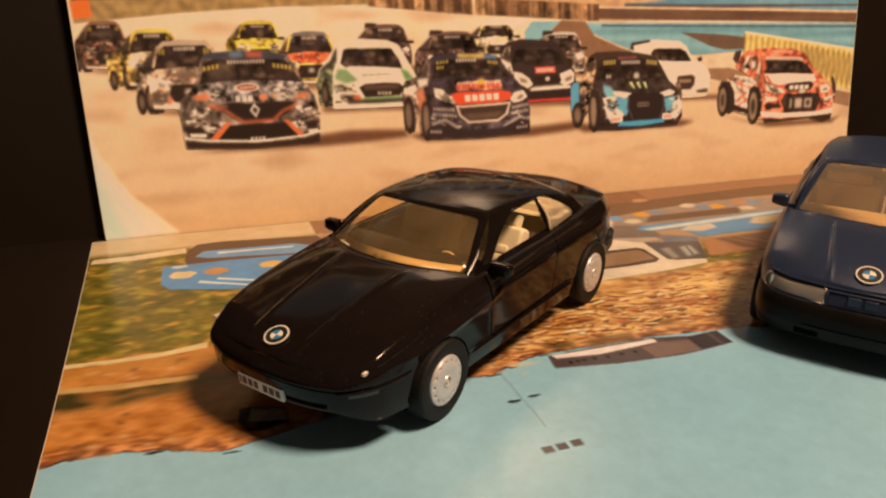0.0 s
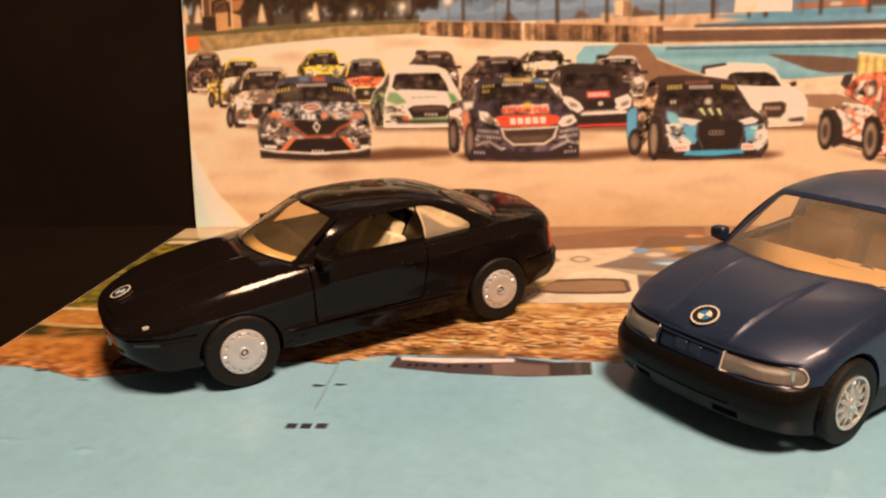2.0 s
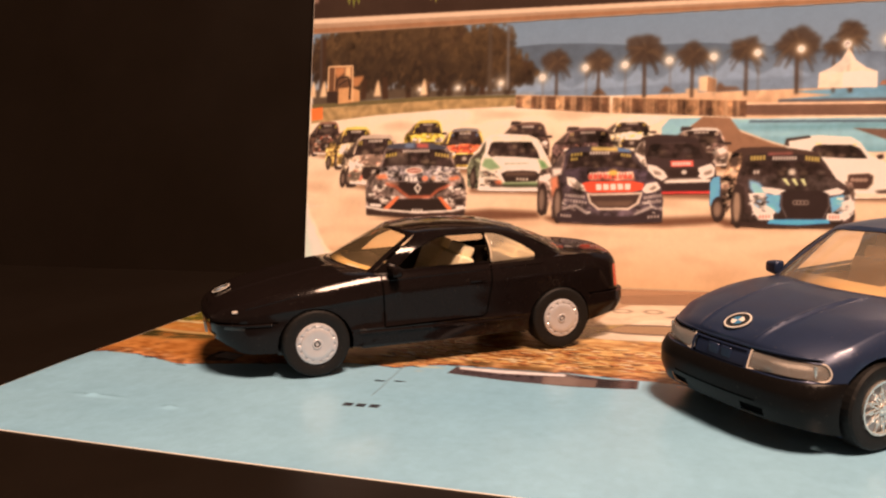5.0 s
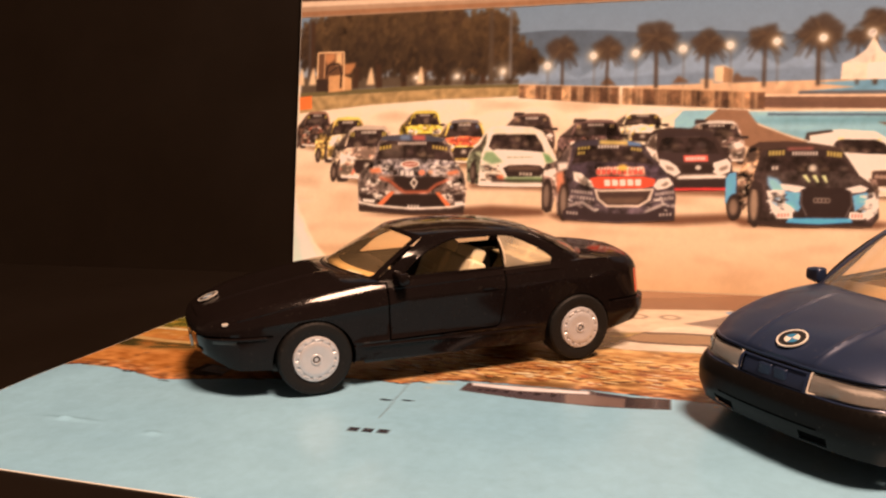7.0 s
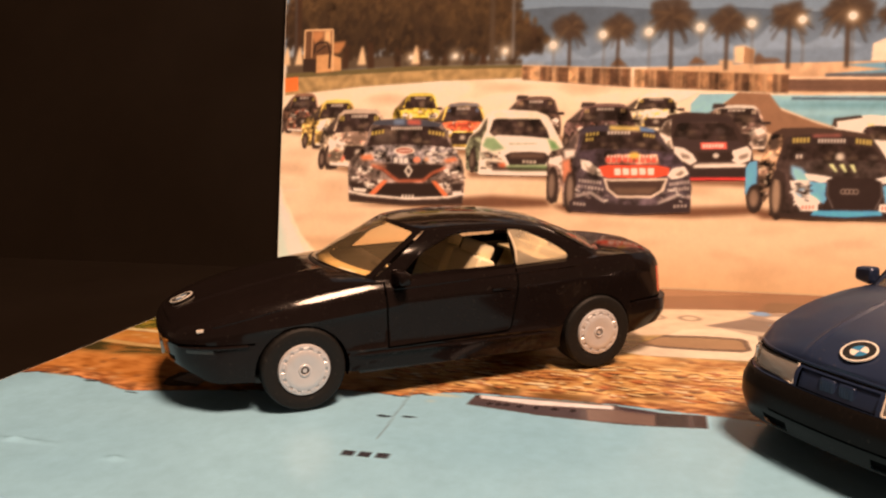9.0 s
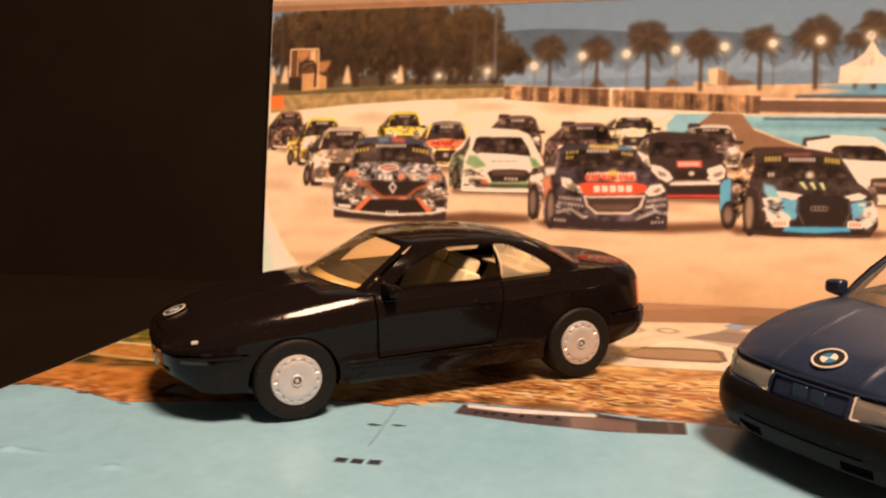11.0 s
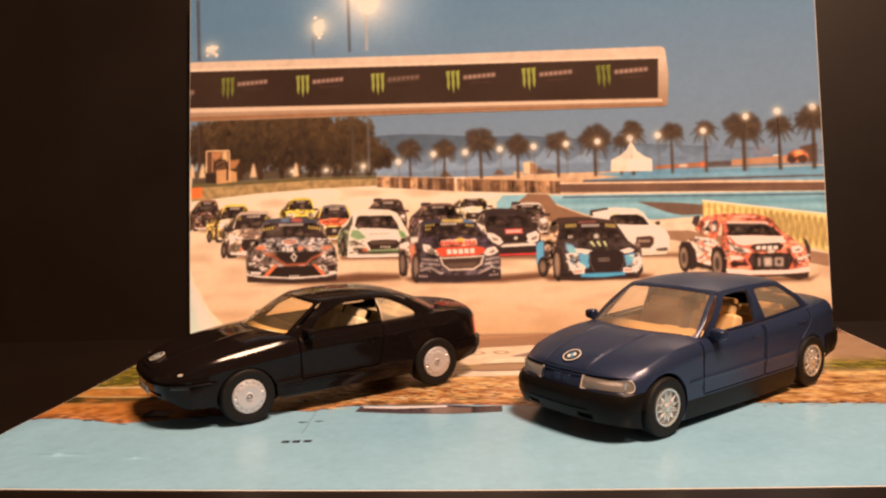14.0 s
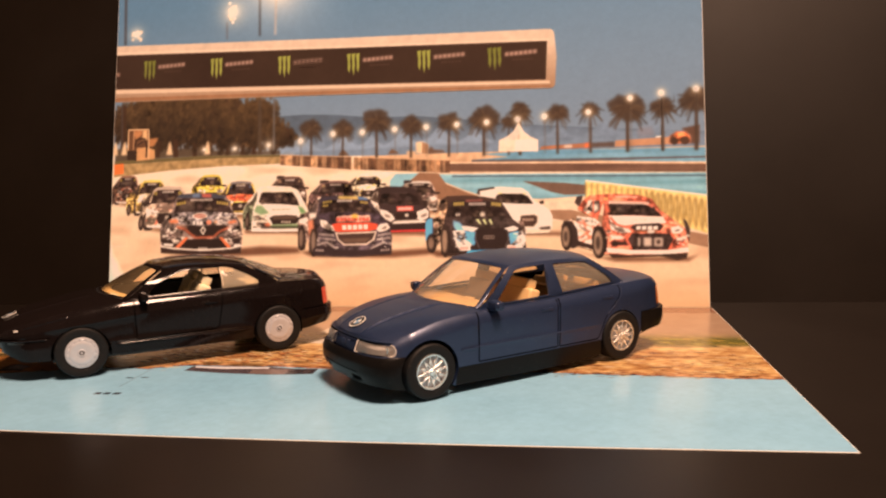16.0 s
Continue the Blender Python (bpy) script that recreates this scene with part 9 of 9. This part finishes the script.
SALOON = dict(
    paint=NAVY_PAINT, wheelbase=75.3, half=23.7, hub_y=24.0, tyre=8.4, tyre_w=8.0, rim=5.2, steer=0,
    creases=[(9, 13.2, 66, 13.4, 0.2, 0.4)],
    plan=[(-17.4, 0), (-17.0, 8.8), (-15.8, 15.2), (-13.2, 19.6), (-8.4, 22.3), (0, 23.4), (30, 23.8), (58, 23.8), (75, 23.5), (88, 22.2), (96.5, 19.8), (101.2, 14), (102.6, 0)],
    top_edge=lambda sh: [(0, 17.7), (sh.at_s(-15.8), 17.6), (sh.at_s(-12.5), 17.9), (sh.at_s(-6), 20.0), (sh.at_s(3), 22.4), (sh.at_s(11), 23.4), (sh.at_s(18), 23.7), (sh.at_s(48), 24.2), (sh.at_s(70), 25.2),
                         (sh.at_s(80), 25.8), (sh.at_s(90), 25.9), (sh.at_s(98), 25.2), (sh.long, 25.0)],
    low_edge=lambda sh: [(0, 5.6), (sh.at_s(-15), 5.2), (sh.at_s(-8), 3.8), (sh.at_s(9), 2.6), (sh.at_s(66), 2.6), (sh.at_s(85), 7.4), (sh.at_s(96), 8.6), (sh.long, 9.2)],
    shoulder=[(-14, 0.9), (-6, 1.6), (6, 1.9), (16, 1.6), (70, 1.6), (80, 2.0), (96, 1.4)], roll=[(-14, 2.0), (-6, 3.4), (6, 4.2), (16, 3.4), (70, 3.6), (80, 4.6), (96, 3.2)], tuck=0.7, tuck_from=9.0, front_end=-6, rear_end=90,
    steps=lambda sh: [(0.03, sh.at_s(-7.8), 13.5), (sh.at_s(86.0), sh.long - 0.03, 15.0)],
    nose=lambda z: max(0, z - 13.8) * 0.26 + (-1.3 if z < 11.6 else -1.3 + (z - 11.6) * 0.5 if z < 13.6 else 0.0) + max(0, 8.4 - z) * 0.3,
    tail=lambda z: max(0, z - 17) * 0.12 + (-1.3 if z < 15.1 else 0) + max(0, 11 - z) * 0.3,
    spine=[(-16.6, 17.9), (-13, 19.9), (-7, 21.9), (3, 24.0), (12, 25.0), (40, 25.6), (80, 26.8), (90, 26.9), (98, 26.4), (102.6, 25.4)],
    crown=3.6, ridges=[(-16.4, 7.4, 13.5, 9.6, 0.4)],
    arch_front=(9.3, 8.5), arch_rear=(9.3, 7.8),
    cowl=12.0, hood_from=-16.6, hood_half=lambda s: 18.0 if s > -8 else 18.0 - (-8 - s) * 0.25, boot_from=87, boot_to=102,
    doors=lambda sh: [rounded([(sh.at_s(16.8), 28), (sh.at_s(16.4), 8.6), (sh.at_s(47.2), 8.6), (sh.at_s(48.0), 28)], [0.1, 0.6, 0.6, 0.1], 4),
                      rounded([(sh.at_s(48.5), 28), (sh.at_s(47.7), 8.6), (sh.at_s(64.6), 8.6), (sh.at_s(66.4), 11.6), (sh.at_s(68.6), 16.2), (sh.at_s(73.4), 20.2), (sh.at_s(75.5), 23.7), (sh.at_s(75.6), 28)], [0.1, 0.6, 1.0, 1.5, 2.0, 2.0, 1.5, 0.1], 4)],
    handles=[(43.0, 21.4), (69.0, 22.2)], handle_mat=NAVY_PAINT,
    zones=lambda sh: [
        ("front_bumper", strip(0.0, sh.at_s(-7.6), 1.0, 13.75, 28), -0.2),
        ("bumper_slot", strip(0.0, front_a(sh, 11.0), 8.6, 8.95, 12), 0.0),
        ("fog_slot", strip(front_a(sh, 7.5), front_a(sh, 12.5), 5.9, 7.6, 8), 0.25),
        ("grille_panel", strip(0.0, front_a(sh, 7.0), 13.9, 17.0, 10), 0.55),
        ("headlamp", rounded([(front_a(sh, 7.8), 14.0), (sh.at_s(-10.9), 14.0), (sh.at_s(-10.2), 15.4), (sh.at_s(-11.0), 17.0), (front_a(sh, 7.8), 17.3)], [0.3, 1.2, 1.0, 0.6, 0.3], 5), 0.25),
        ("sill", strip(sh.at_s(8.6), sh.at_s(66.6), 1.0, 8.2, 16), 0.12),
        ("side_moulding", strip(sh.at_s(10.6), sh.at_s(16.0), 12.9, 13.6), -0.18),
        ("rear_bumper", strip(sh.at_s(85.6), sh.long, 3.0, 15.2, 24), -0.2),
        ("tail_lamp", strip(sh.at_s(97.6), rear_a(sh, 7.0), 16.4, 22.8), -0.05),
        ("tail_amber", strip(sh.at_s(95.6), sh.at_s(97.6), 16.4, 22.6), -0.05),
    ],
    zone_mats={"front_bumper": ("front_bumper", GREY_PLASTIC, "charcoal plastic bumper"), "bumper_slot": ("air_intake", DARK_GAP, ""), "fog_slot": ("air_intake", DARK_GAP, ""), "grille_panel": ("grille_panel", NAVY_PAINT, ""), "headlamp": ("headlamp", LAMP_LENS, "clear rectangular lens"),
               "sill": ("sill", GREY_PLASTIC, "charcoal plastic sill"), "side_moulding": ("side_moulding", NAVY_PAINT, ""), "rear_bumper": ("rear_bumper", GREY_PLASTIC, "charcoal plastic bumper"),
               "tail_lamp": ("tail_lamp", RED_LENS, "red plastic lens"), "tail_amber": ("tail_lamp", AMBER_LENS, "amber plastic lens")},
    paired={"headlamp", "fog_slot", "sill", "side_moulding", "tail_lamp", "tail_amber"},
    cab=dict(base=[(11.8, 0), (18.6, 20.8), (80, 20.0), (87, 0)], roof=[(30.8, 0), (33.6, 16.4), (67, 15.9), (71, 0)],
             z_base=[24.8, 23.8, 25.7, 26.7], z_roof=[36.5, 35.5, 34.9, 35.6], belt_bow=0.8, rail_bow=0.9, rail_arch=0.7, bulge=[0.5, 1.2, 0.5],
             crown=[(30.8, 36.5), (39, 37.6), (49, 37.9), (60, 37.2), (71, 35.6)],
             windows=[
                 [dict(outline=rounded([(0, 0.04), (0.94, 0.05), (0.91, 0.93), (0, 0.94)], [0, 0.04, 0.06, 0]), pane=("windscreen", HAZY))],
                 [dict(outline=rounded([(0.085, 0.06), (0.443, 0.06), (0.405, 0.91), (0.125, 0.91), (0.075, 0.86)], [0.02, 0.02, 0.02, 0.06, 0.03]), pane=None),
                  dict(outline=rounded([(0.535, 0.06), (0.925, 0.08), (0.94, 0.35), (0.93, 0.6), (0.89, 0.9), (0.49, 0.91)], [0.02, 0.03, 0.06, 0.1, 0.05, 0.02]), pane=("rear_side_window", AMBER_PANE))],
                 [dict(outline=rounded([(1, 0.08), (1, 0.93), (0.14, 0.92), (0.1, 0.1)], [0, 0, 0.06, 0.06]), pane=("rear_window", HAZY))],
             ]),
    roof_label="", floor_z=2.4, nose_floor=7, ledge=1.0, dash_mat=TAN, belt_in=23.4, trim=TAN, tub_mat=BLACK_PLASTIC, door_mat=TAN, wheel_trim=BLACK_PLASTIC, tail_floor=8, seat_s=27, recline=18, back_high=17.0, seat_up=2.6, rear_seat_s=55,
    mirror=(22.4, 22.3, 25.2), mirror_size=(1.6, 4.4, 1.7), mirror_mat=NAVY_PAINT, badge=(-11.9, 2.75), spokes=crossed_spokes, beads=[("side_moulding", 0.17, ((12, 13.4), (65, 13.5)))], rim_shape=meshwheel, rim_mats=[CHROME, SILVER], extras=saloon_extras)


def standing(front, rear, hub_y):
    """The pose of a car whose left hubs stand over these two places; its own x runs forwards."""
    f, r = Vector((*front, 0)), Vector((*rear, 0))
    d = (r - f).normalized()
    n = Vector((d.y, -d.x, 0))
    o = f - n * hub_y * MM
    return Matrix(((-d.x, n.x, 0, o.x), (-d.y, n.y, 0, o.y), (0, 0, 1, 0.0004), (0, 0, 0, 1)))


toy_car("toy_coupe", COUPE, standing((0.0757, -0.1264), (0.1300, -0.0866), 24.2), "glossy black toy coupe, cream interior, silver wheels, on a magazine")
toy_car("toy_saloon", SALOON, standing((0.1974, -0.1424), (0.2546, -0.0934), 24.0), "navy blue toy saloon, charcoal bumpers, tan interior, on a magazine")
